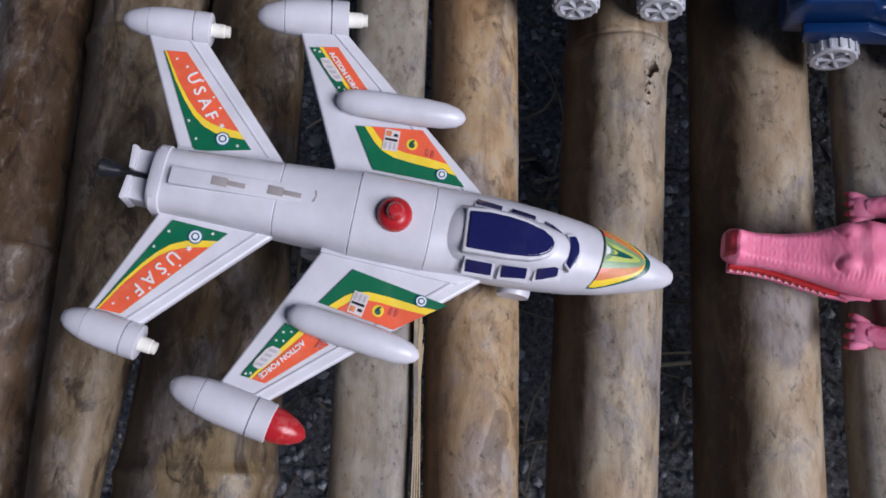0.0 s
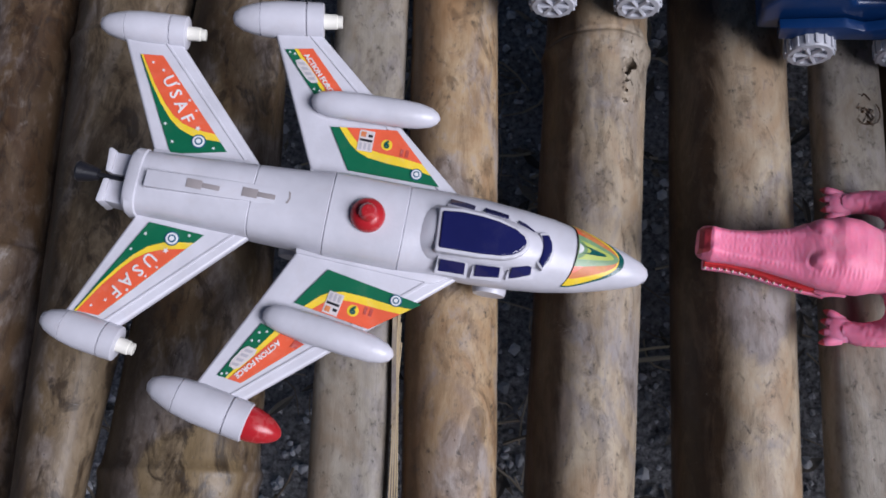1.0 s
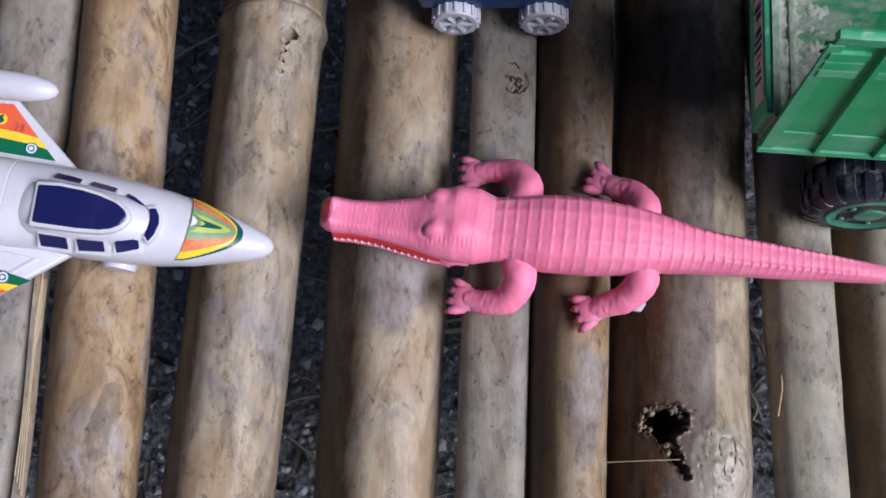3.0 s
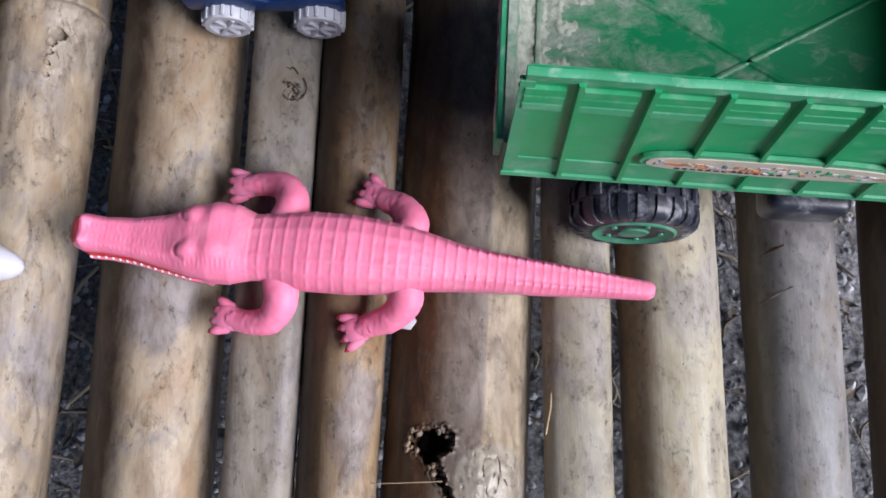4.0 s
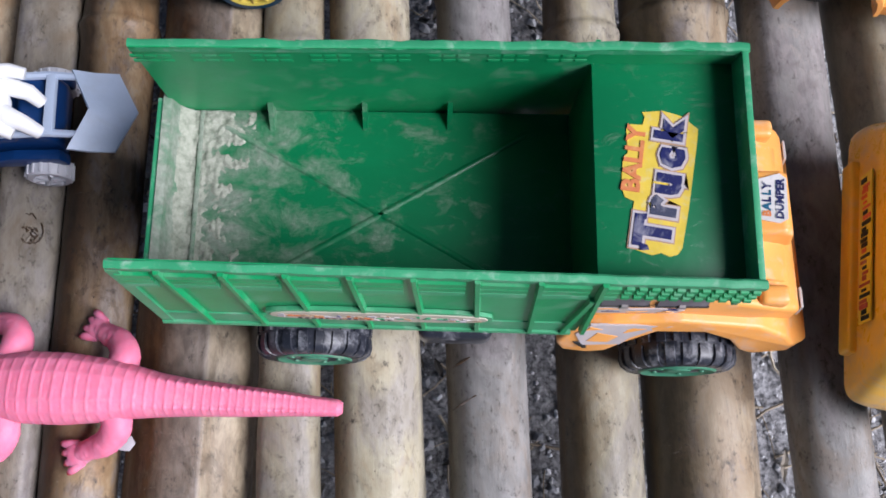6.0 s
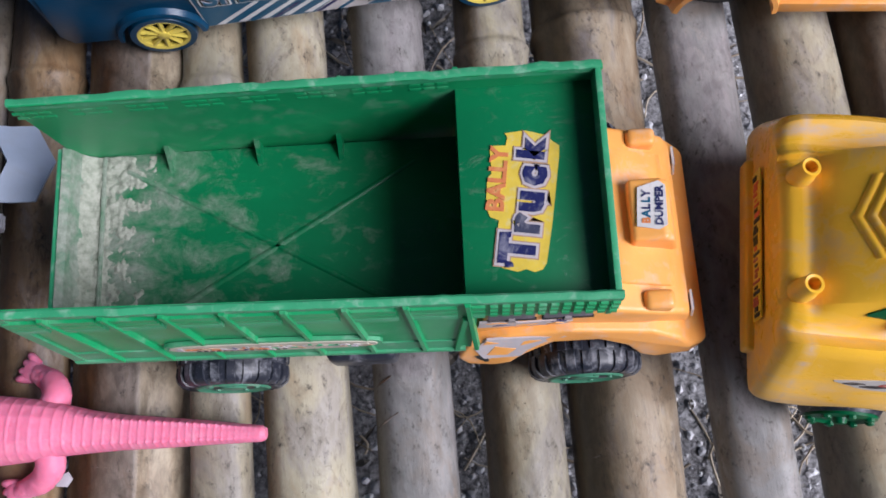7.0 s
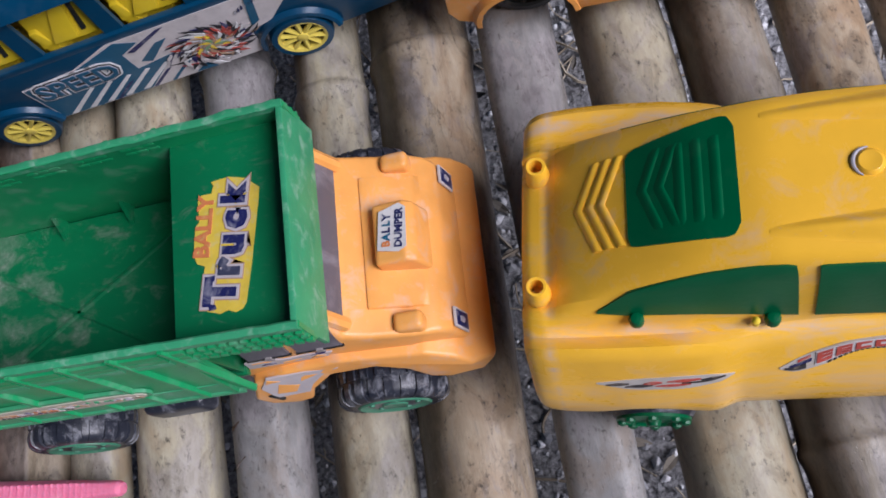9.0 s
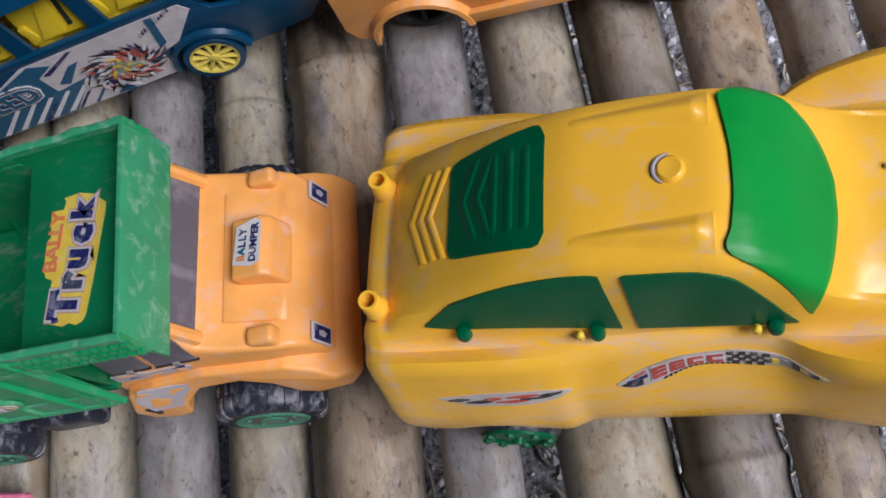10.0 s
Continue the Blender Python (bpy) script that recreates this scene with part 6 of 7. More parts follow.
    cross_panel(car, "windscreen", [(-0.0418, 0.1790, 0.1802), (-0.0395, 0.1745, 0.1828), (-0.0357, 0.1655, 0.1849), (-0.0305, 0.1535, 0.1868), (-0.0285, 0.1530, 0.1873), (-0.0219, 0.1551, 0.1888), (-0.0067, 0.1565, 0.1908), (0.0021, 0.1564, 0.1908), (0.0115, 0.1555, 0.1890), (0.0239, 0.1535, 0.1836), (0.0284, 0.1530, 0.1795), (0.0318, 0.1560, 0.1755), (0.0338, 0.1620, 0.1705)], 0.0014, WINDSCREEN_LIT, "green plastic windscreen, its colour brightened for facing the light")
    for s in (1, -1):
        flank_panel(car, "side_window", 0.0335, 0.1082, [(0.0335, 0.30), (0.045, 0.20), (0.08, 0.10), (0.1082, 0.04)], [(0.0335, 0.34), (0.041, 0.54), (0.049, 0.70), (0.06, 0.79), (0.0743, 0.84), (0.095, 0.86), (0.106, 0.86), (0.1082, 0.84)], GLASS_GREEN_SHADED, s, 0.0008 if s < 0 else 0.0003, "green side window", (0.0, 0.0042))
        flank_panel(car, "side_window", 0.1165, 0.1755, [(0.1165, 0.03), (0.1755, 0.02)], [(0.1165, 0.84), (0.118, 0.86), (0.1328, 0.87), (0.1420, 0.85), (0.1500, 0.76), (0.158, 0.60), (0.166, 0.38), (0.173, 0.12), (0.1755, 0.04)], GLASS_GREEN_SHADED, s, 0.0008 if s < 0 else 0.0003, "", (0.0020, 0.0))
        for x in (0.0495, 0.1025, 0.1675):
            p = on_car(x, s, 0.14 if x < 0.05 else 0.03, 0.002)
            part("latch", lathe([(0.0032, 0.0), (0.0032, 0.0035), (0.0022, 0.0050), (0.0004, 0.0054)], (p[0], p[1], p[2] - 0.002), "z", 14), GLASS_GREEN_SHADED, car)
            if x > 0.05:
                part("pin", lathe([(0.0017, 0.0), (0.0017, 0.0040), (0.0004, 0.0052)], (p[0] - 0.0065, p[1] + s * 0.0010, p[2] - 0.002), "z", 12), S_YELLOW, car)
    # roof ridges and a moulded boss
    for y, s in ((-0.0232, -1), (0.0232, 1)):
        rows = []
        for i in range(25):
            k = i / 24
            x = 0.100 + 0.0495 * k
            w, h = 0.0022 + 0.0040 * k, 0.0003 + 0.0036 * math.sin(min(1, k * 1.1) * math.pi * 0.5) * (1 if k < 0.95 else 0.45)
            z = top_z(x, y)
            rows.append([(x, y + w * 1.25 * e, top_z(x, y + w * 1.25 * e) - 0.0004 + h * (0.5 + 0.5 * math.cos(math.pi * e))) for e in (j / 8 for j in range(-8, 9))])
        part("roof_ridge", shell(rows), YELLOW, car, sharp=60)
    boss = part("roof_boss", lathe([(0.0056, 0.0), (0.0050, 0.0014), (0.0040, 0.0021), (0.0022, 0.0019), (0.0005, 0.0018)], (0.1358, 0.0004, 0.1405), "z", 24), YELLOW, car)
    part("worn_rim", tube([(0.1358 + 0.0058 * math.cos(a), 0.0004 + 0.0058 * math.sin(a), 0.1414) for a in (1.6 + 0.22 * i for i in range(13))], [0.0003 + 0.0006 * math.sin(math.pi * i / 12) for i in range(13)], 8), S_GREY, boss, "rubbed grey edge")
    # bonnet bulge with screw holes
    part("bonnet_bulge", prism([(0.206, -0.022), (0.262, -0.018), (0.268, -0.010), (0.268, 0.010), (0.262, 0.018), (0.206, 0.024), (0.202, 0.010), (0.202, -0.010)], 0.088, 0.1015, "z", 0.003, 3), YELLOW, car, "", pose(0, 0, 0.0, 0, 4, 0) @ pose(0, 0, 0.0135))
    for y in (0.012, -0.012):
        part("screw_hole", dot(0.2105, y, 0.1022, 0.0014, 12), BLACK, car)
    # side stickers and wheel covers
    for s in (1, -1):
        def on_body(x, z, lift):
            row = car_section(x)[2:6]
            return (x, s * (curve([(q[1], q[0]) for q in row], z) + lift), z + lift * 0.4)

        def side_patch(name, x0, x1, low, high, mat, lift, parent, label="", n=10):
            rings = []
            for i in range(n + 1):
                x = x0 + (x1 - x0) * i / n
                a, b = smooth(low, x), smooth(high, x)
                zs = [a + (b - a) * j / 4 for j in range(5)]
                rings.append([on_body(x, z, lift) for z in zs] + [on_body(x, z, lift - 0.0015) for z in reversed(zs)])
            return part(name, shell(rings), mat, parent, label)
        floor_line = [(0.106, 0.0690), (0.112, 0.0670), (0.1209, 0.0690), (0.1413, 0.0765), (0.1619, 0.0750), (0.1800, 0.0755), (0.1850, 0.0775)]
        head_line = [(0.106, 0.0698), (0.112, 0.0738), (0.120, 0.0782), (0.134, 0.0822), (0.1528, 0.0832), (0.172, 0.0812), (0.1850, 0.0787)]
        badge = side_patch("side_sticker", 0.106, 0.185, floor_line, head_line, S_SILVER, 0.0005, car, "worn silver racing sticker with red shapes and chequers", 30)

        def strip_piece(name, x0, x1, a, b, mat, lift, n=3):
            """A print on the sticker between two shares of its height."""
            low = [(x, smooth(floor_line, x) + (smooth(head_line, x) - smooth(floor_line, x)) * a) for x in (x0, (x0 + x1) / 2, x1)]
            high = [(x, smooth(floor_line, x) + (smooth(head_line, x) - smooth(floor_line, x)) * b) for x in (x0, (x0 + x1) / 2, x1)]
            side_patch(name, x0, x1, low, high, mat, lift, badge, "", n)
        strip_piece("flame_print", 0.108, 0.1165, 0.12, 0.40, S_GRIMY, 0.0008)
        strip_piece("flame_print", 0.110, 0.1185, 0.45, 0.62, S_NAVY, 0.0008)
        strip_piece("flame_print", 0.113, 0.1180, 0.70, 0.86, S_RED, 0.0008)
        for k in range(4):
            x = 0.1205 + 0.0072 * k
            strip_piece("letter_edge", x - 0.0006, x + 0.0066, 0.16, 0.93, S_PALE, 0.0008)
            strip_piece("letter_bar", x, x + 0.0019, 0.24, 0.86, S_RED, 0.0011, 2)
            for low_k, high_k in ((0.24, 0.40), (0.47, 0.62), (0.70, 0.86))[:: 1 if k < 2 else 2]:
                strip_piece("letter_bar", x + 0.0019, x + 0.0058, low_k, high_k, S_RED, 0.0011, 2)
        for k in range(14):
            x = 0.1250 + 0.0020 * k
            strip_piece("small_letter_bar", x, x + 0.0012, 0.03, 0.12, S_GRIMY, 0.0009, 1)
        for k in range(7):
            for j in range(4):
                if (k + j) % 2:
                    x = 0.1495 + 0.0022 * k
                    strip_piece("chequer", x, x + 0.0022, 0.24 * j + 0.02, 0.24 * j + 0.25, S_GRIMY, 0.0009, 1)
        for k, (x, mat) in enumerate(((0.1655, S_YELLOW), (0.1690, S_GREY), (0.1725, S_GRIMY), (0.1752, S_YELLOW), (0.1790, S_GRIMY), (0.1815, S_LIME))):
            strip_piece("flame_print", x, x + 0.0024, 0.25 + 0.1 * (k % 2), 0.62 + 0.12 * (k % 3), mat, 0.0009, 1)
        strip = side_patch("side_sticker", 0.030, 0.088, [(0.030, 0.0715), (0.047, 0.0672), (0.065, 0.0668), (0.078, 0.0688), (0.088, 0.0712)], [(0.030, 0.0722), (0.050, 0.0748), (0.068, 0.0752), (0.080, 0.0745), (0.088, 0.0718)], S_SILVER, 0.0005, car, "worn silver and dark red flash sticker", 20)
        for x0, x1, z0, z1, mat in ((0.034, 0.044, 0.0705, 0.0722, S_GRIMY), (0.042, 0.054, 0.0690, 0.0708, S_GRIMY), (0.050, 0.058, 0.0708, 0.0728, S_RED), (0.055, 0.070, 0.0690, 0.0704, S_RED), (0.060, 0.074, 0.0718, 0.0734, S_RED), (0.066, 0.080, 0.0706, 0.0714, S_GRIMY), (0.074, 0.084, 0.0718, 0.0732, S_GRIMY)):
            side_patch("sticker_bar", x0, x1, [(x0, z0 + 0.0004), ((x0 + x1) / 2, z0), (x1, z0 + 0.0010)], [(x0, z0 + 0.0006), ((x0 + x1) / 2, z1), (x1, z0 + 0.0014)], mat, 0.0009, strip, "", 6)
        for x in (0.052, 0.245):
            wheel = part("wheel", lathe([(0.010, -0.008), (0.0185, -0.008), (0.0200, -0.005), (0.0200, 0.005), (0.0185, 0.008), (0.010, 0.008)], (x, s * 0.0655, 0.0200), "y", 32), TYRE, car, "toy car wheel with green cover")
            part("wheel_cover", lathe([(0.0178, s * 0.006), (0.0178, s * 0.0095), (0.0140, s * 0.0105), (0.0125, s * 0.0090), (0.004, s * 0.0090), (0.003, s * 0.0120), (0.0005, s * 0.0122)], (x, s * 0.0655, 0.0200), "y", 28), GLASS_GREEN_SHADED, wheel, "moulded green wheel cover")
            for i in range(8):
                a = 2 * math.pi * i / 8
                part("spoke", lathe([(0.0027, s * 0.008), (0.0024, s * 0.0112), (0.0006, s * 0.0120)], (x + math.cos(a) * 0.0148, s * 0.0655, 0.0200 + math.sin(a) * 0.0148), "y", 8), GLASS_GREEN_SHADED, wheel)
    part("underbody", box(0.01, 0.30, -0.046, 0.046, 0.022, 0.034, 0.003), DARK, car)


sports_car()


# ---- blue toy bus ----
def spoked_wheel(parent, x, y, z, s, r, tyre_mat, rim_mat, spokes=10, half=0.007):
    wheel = part("wheel", lathe([(r * 0.76, -half), (r * 0.95, -half), (r, -half * 0.6), (r, half * 0.6), (r * 0.95, half), (r * 0.76, half), (r * 0.74, 0), (r * 0.76, -half)], (x, y, z), "y", 36, False), tyre_mat, parent)
    part("rim", lathe([(r * 0.77, s * half * 0.3), (r * 0.77, s * half * 1.02), (r * 0.67, s * half * 0.92), (r * 0.66, s * half * 0.3)], (x, y, z), "y", 32, False), rim_mat, wheel, "moulded rim")
    part("wheel_disc", lathe([(0.001, s * half * 0.15), (r * 0.7, s * half * 0.15), (r * 0.7, s * half * 0.25), (0.001, s * half * 0.25)], (x, y, z), "y", 24), DARK, wheel)
    for i in range(spokes):
        a = 2 * math.pi * (i + 0.3) / spokes
        d = Vector((math.cos(a), 0, math.sin(a)))
        part("spoke", tube([Vector((x, y + s * half * 0.75, z)) + d * r * 0.1, Vector((x, y + s * half * 0.75, z)) + d * r * 0.7], [r * 0.07, r * 0.085], 6), rim_mat, wheel)
    part("hub_cap", lathe([(r * 0.2, s * half * 0.6), (r * 0.18, s * half * 1.0), (r * 0.05, s * half * 1.1)], (x, y, z), "y", 14), rim_mat, wheel)
    return wheel


def bus():
    bus = thing("toy_bus", "dark blue toy bus with yellow seats and silver side sticker", "toy bus", pose(0.501, 0.3560, 0, 0, 0, 1.2))
    # x runs to the front; y from the near flank (0) to the far one
    depth = 0.088
    # lower flank with wheel arches
    def arch(cx, r, n=10):
        return [(cx - r * math.cos(math.pi * i / n), 0.020 + r * 0.98 * math.sin(math.pi * i / n)) for i in range(n + 1)]
    low = [(-0.160, 0.030), (-0.155, 0.020), (-0.1265, 0.017)] + arch(-0.1020, 0.0235) + arch(0.0915, 0.0235) + [(0.118, 0.017), (0.160, 0.020), (0.172, 0.034), (0.170, 0.060), (0.152, 0.068), (0.144, 0.060), (0.130, 0.055), (0.114, 0.060), (0.106, 0.076), (-0.155, 0.076)]
    for y0 in (0.0, depth - 0.004):
        part("lower_flank", prism(low, y0, y0 + 0.004, "y", 0.0008), BUS_BLUE, bus, "dark blue bus flank")
    for s, y in ((-1, 0.0), (1, depth)):
        for cx in (-0.1020, 0.0915):
            rows = []
            for i in range(13):
                a = math.pi * i / 12
                c, q = -math.cos(a), math.sin(a)
                rows.append([(cx + c * r, y + s * d, 0.020 + q * r * 0.98) for r, d in ((0.0235, -0.001), (0.0235, 0.004), (0.0260, 0.0035), (0.0275, -0.001))])
            part("wheel_arch", shell(rows), BUS_BLUE, bus)
        for cx in (-0.1020, 0.0915):
            spoked_wheel(bus, cx, y - s * 0.0035, 0.0205, s, 0.0200, BUS_BLUE, RIM_YELLOW)
    part("floor_pan", box(-0.152, 0.165, 0.004, depth - 0.004, 0.024, 0.030, 0.001), DARK, bus)
    for x0, x1 in ((-0.1605, -0.156), (0.166, 0.171)):
        part("end_wall", box(x0, x1, 0.002, depth - 0.002, 0.028, 0.072, 0.0015), BUS_BLUE, bus)
    part("bonnet", prism([(0.112, 0.070), (0.128, 0.094), (0.120, 0.107), (0.108, 0.109), (0.108, 0.104), (0.118, 0.102), (0.122, 0.094), (0.108, 0.074)], 0.001, depth - 0.001, "y", 0.001), BUS_BLUE, bus)
    part("nose", prism([(0.110, 0.0720), (0.172, 0.0600), (0.174, 0.0400), (0.170, 0.0380), (0.168, 0.0560), (0.110, 0.0680)], 0.0, depth, "y", 0.0012), BUS_BLUE, bus)
    # roof, posts between the windows
    part("roof", prism([(0.002, 0.112), (0.010, 0.120), (depth - 0.010, 0.120), (depth - 0.002, 0.112)], -0.158, 0.118, "x", 0.002), BUS_BLUE, bus, "glossy dark blue roof")
    for y in (0.002, depth - 0.002):
        s = 1 if y < 0.05 else -1
        for x in (-0.156, -0.104, -0.052, 0.000, 0.052, 0.104):
            part("window_post", shell([[(x - 0.0060, y, 0.074), (x + 0.0060, y, 0.074), (x + 0.0060, y + s * 0.003, 0.074), (x - 0.0060, y + s * 0.003, 0.074)], [(x - 0.0045, y + s * 0.004, 0.114), (x + 0.0055, y + s * 0.004, 0.114), (x + 0.0055, y + s * 0.007, 0.114), (x - 0.0045, y + s * 0.007, 0.114)]]), BUS_BLUE, bus)
        part("window_rail", box(-0.157, 0.106, y - 0.0022, y + 0.002, 0.0735, 0.0785, 0.0008), BUS_BLUE, bus)
    # yellow seat moulding inside
    part("seat_deck", box(-0.150, 0.105, 0.006, depth - 0.006, 0.050, 0.054, 0.001), SEAT_YELLOW, bus, "yellow moulded seat deck")
    for x in (-0.135, -0.084, -0.032, 0.020, 0.068):
        for y0 in (0.008, 0.048):
            part("seat", prism([(x - 0.014, 0.054), (x + 0.012, 0.054), (x + 0.012, 0.066), (x - 0.004, 0.066), (x - 0.009, 0.092), (x - 0.014, 0.092)], y0, y0 + 0.032, "y", 0.0015), SEAT_YELLOW, bus)
    # yellow inner panels set back behind each window
    for x in (-0.078, -0.026, 0.026, 0.078):
        panel = part("window_panel", prism([(x - 0.0205, 0.0770), (x + 0.0205, 0.0770), (x + 0.0195, 0.1120), (x - 0.0195, 0.1120)], 0.0, 0.0015, "y", 0.0005), SEAT_YELLOW, bus, "yellow moulded panel behind a window", pose(0, 0.0075, 0, 0, 0, 0) @ pose(0, 0, 0.077, -14, 0, 0) @ pose(0, 0, -0.077))
        part("panel_fold", prism([(x - 0.012, 0.079), (x + 0.004, 0.079), (x + 0.010, 0.104), (x + 0.002, 0.106)], -0.0022, 0.001, "y", 0.001), SEAT_YELLOW, panel)
        part("panel_slit", prism([(x + 0.008, 0.082), (x + 0.011, 0.082), (x + 0.015, 0.110), (x + 0.0125, 0.110)], -0.0012, 0.0005, "y", 0.0003), DARK, panel)
    part("front_panel", prism([(0.112, 0.058), (0.146, 0.058), (0.140, 0.092), (0.112, 0.092)], 0.008, 0.010, "y", 0.0008), SEAT_YELLOW, bus, "yellow moulded cab panel")
    # side sticker and its prints
    y = -0.0006
    base = part("side_sticker", prism([(-0.076, 0.0195), (-0.030, 0.0185), (0.066, 0.0185), (0.067, 0.040), (0.082, 0.044), (0.104, 0.066), (0.100, 0.073), (-0.010, 0.073), (-0.040, 0.061), (-0.078, 0.058)], y, y + 0.0004, "y"), S_PALE, bus, "silver white sticker with blue flashes and a word")

    def flat(name, pts, mat, k, label=""):
        part(name, prism(pts, y - 0.0002 * k - 0.0002, y - 0.0002 * k + 0.0001, "y"), mat, base, label)
    flat("blue_field", [(-0.075, 0.0200), (-0.012, 0.0190), (0.018, 0.0455), (-0.008, 0.0420), (-0.008, 0.0590), (0.006, 0.0660), (-0.006, 0.0720), (-0.040, 0.0600), (-0.077, 0.0570)], S_TEAL, 0)
    for i in range(5):
        x = -0.070 + 0.0130 * i
        flat("flash", [(x, 0.0205), (x + 0.0045, 0.0200), (x + 0.029, 0.0390), (x + 0.0265, 0.0400)], S_WHITE, 1)
        flat("flash", [(x + 0.020, 0.0195), (x + 0.0225, 0.0190), (x + 0.040, 0.0330), (x + 0.036, 0.0320)], S_NAVY if i % 2 else S_TEAL, 1)
    flat("flash", [(-0.004, 0.0600), (0.022, 0.0715), (0.026, 0.0715), (0.000, 0.0585)], S_NAVY, 2)
    flat("flash", [(-0.002, 0.0480), (0.014, 0.0600), (0.022, 0.0610), (0.004, 0.0450)], S_TEAL, 1)
    flat("flash", [(0.020, 0.0200), (0.034, 0.0190), (0.026, 0.0240), (0.030, 0.0260)], S_TEAL, 2)
    flat("flash", [(0.070, 0.0450), (0.076, 0.0480), (0.082, 0.0720), (0.077, 0.0720)], S_TEAL, 2)
    flat("flash", [(0.004, 0.028), (0.012, 0.038), (0.010, 0.039), (0.022, 0.048), (0.012, 0.042), (0.014, 0.040)], S_NAVY, 2)
    flat("flash", [(0.016, 0.027), (0.024, 0.037), (0.022, 0.038), (0.034, 0.046), (0.026, 0.040), (0.028, 0.038)], S_TEAL, 2)
    for fat, mat, d, name in ((0.0030, S_WHITE, 0.0007, "word_edge"), (0.0019, S_BLACK, 0.0010, "word_edge"), (0.0009, S_GREY, 0.0013, "word_edge"), (0.0004, S_TEAL, 0.0016, "word")):
        word = lettering("SPEED", 0.0200, Matrix.Translation((-0.044, y - d, 0.0500)) @ Matrix.Rotation(radians(90), 4, "X"), 0.0002, fat)
        part(name, word, mat, base, "blue letters outlined in silver" if name == "word" else "")
    # round flame emblem: swirling tongues round a yellow and tan heart
    rnd = random.Random(8)
    ex, ez, rx, rz = 0.0425, 0.0430, 0.0265, 0.0180

    def tongue(angle, r0, r1, width, swirl, mat, k):
        pts = [(r0, angle - width), (r0 * 0.96, angle), (r0, angle + width), ((r0 + r1) / 2, angle + width * 0.5 + swirl * 0.5), (r1, angle + swirl), ((r0 + r1) / 2, angle - width * 0.4 + swirl * 0.35)]
        flat("flame_print", [(ex + rx * r * math.cos(a), ez + rz * r * math.sin(a)) for r, a in pts], mat, k)
    for i in range(26):
        a = 2 * math.pi * i / 26 + rnd.uniform(-0.08, 0.08)
        tongue(a, rnd.uniform(0.62, 0.72), rnd.uniform(0.92, 1.15), 0.13, 0.34, S_BLACK if i % 3 else S_NAVY, 2 + i % 2)
    for i in range(22):
        a = 2 * math.pi * (i + 0.5) / 22 + rnd.uniform(-0.1, 0.1)
        warm = -2.7 < math.atan2(math.sin(a), math.cos(a)) < -1.9 or 0.2 < math.atan2(math.sin(a), math.cos(a)) < 1.0
        tongue(a, rnd.uniform(0.45, 0.6), rnd.uniform(0.74, 0.95), 0.15, 0.3, S_RED if warm or i % 4 == 0 else S_WHITE, 4 + i % 2)
    for i in range(18):
        a = 2 * math.pi * i / 18 + rnd.uniform(-0.15, 0.15)
        tongue(a, rnd.uniform(0.22, 0.34), rnd.uniform(0.5, 0.66), 0.2, 0.4, (S_TAN, S_BLACK, S_WHITE, S_RED, S_YELLOW, S_GREY)[i % 6], 6 + i % 2)
    for i in range(9):
        a = 2 * math.pi * i / 9
        tongue(a, 0.06, rnd.uniform(0.28, 0.4), 0.5, 0.5, (S_YELLOW, S_TAN, S_MINT)[i % 3], 8)
    for i in range(60):
        a, r = rnd.uniform(0, 6.28), rnd.uniform(0.35, 1.02)
        tongue(a, r, r + rnd.uniform(0.15, 0.3), rnd.uniform(0.04, 0.09), rnd.uniform(-0.3, 0.45), rnd.choice((S_BLACK, S_BLACK, S_WHITE, S_PALE, S_RED, S_TAN)), 9 + i % 4)
    # small rubbed word by the front wheel
    for i in range(11):
        x, z = 0.066 + 0.0026 * i, 0.0600 + 0.0011 * i
        flat("letter_bar", [(x, z), (x + 0.0016, z + 0.0004), (x + 0.0022, z + rnd.uniform(0.002, 0.0045)), (x + 0.0006, z + 0.0022)], S_NAVY if i % 3 else S_GREY, 2)


bus()


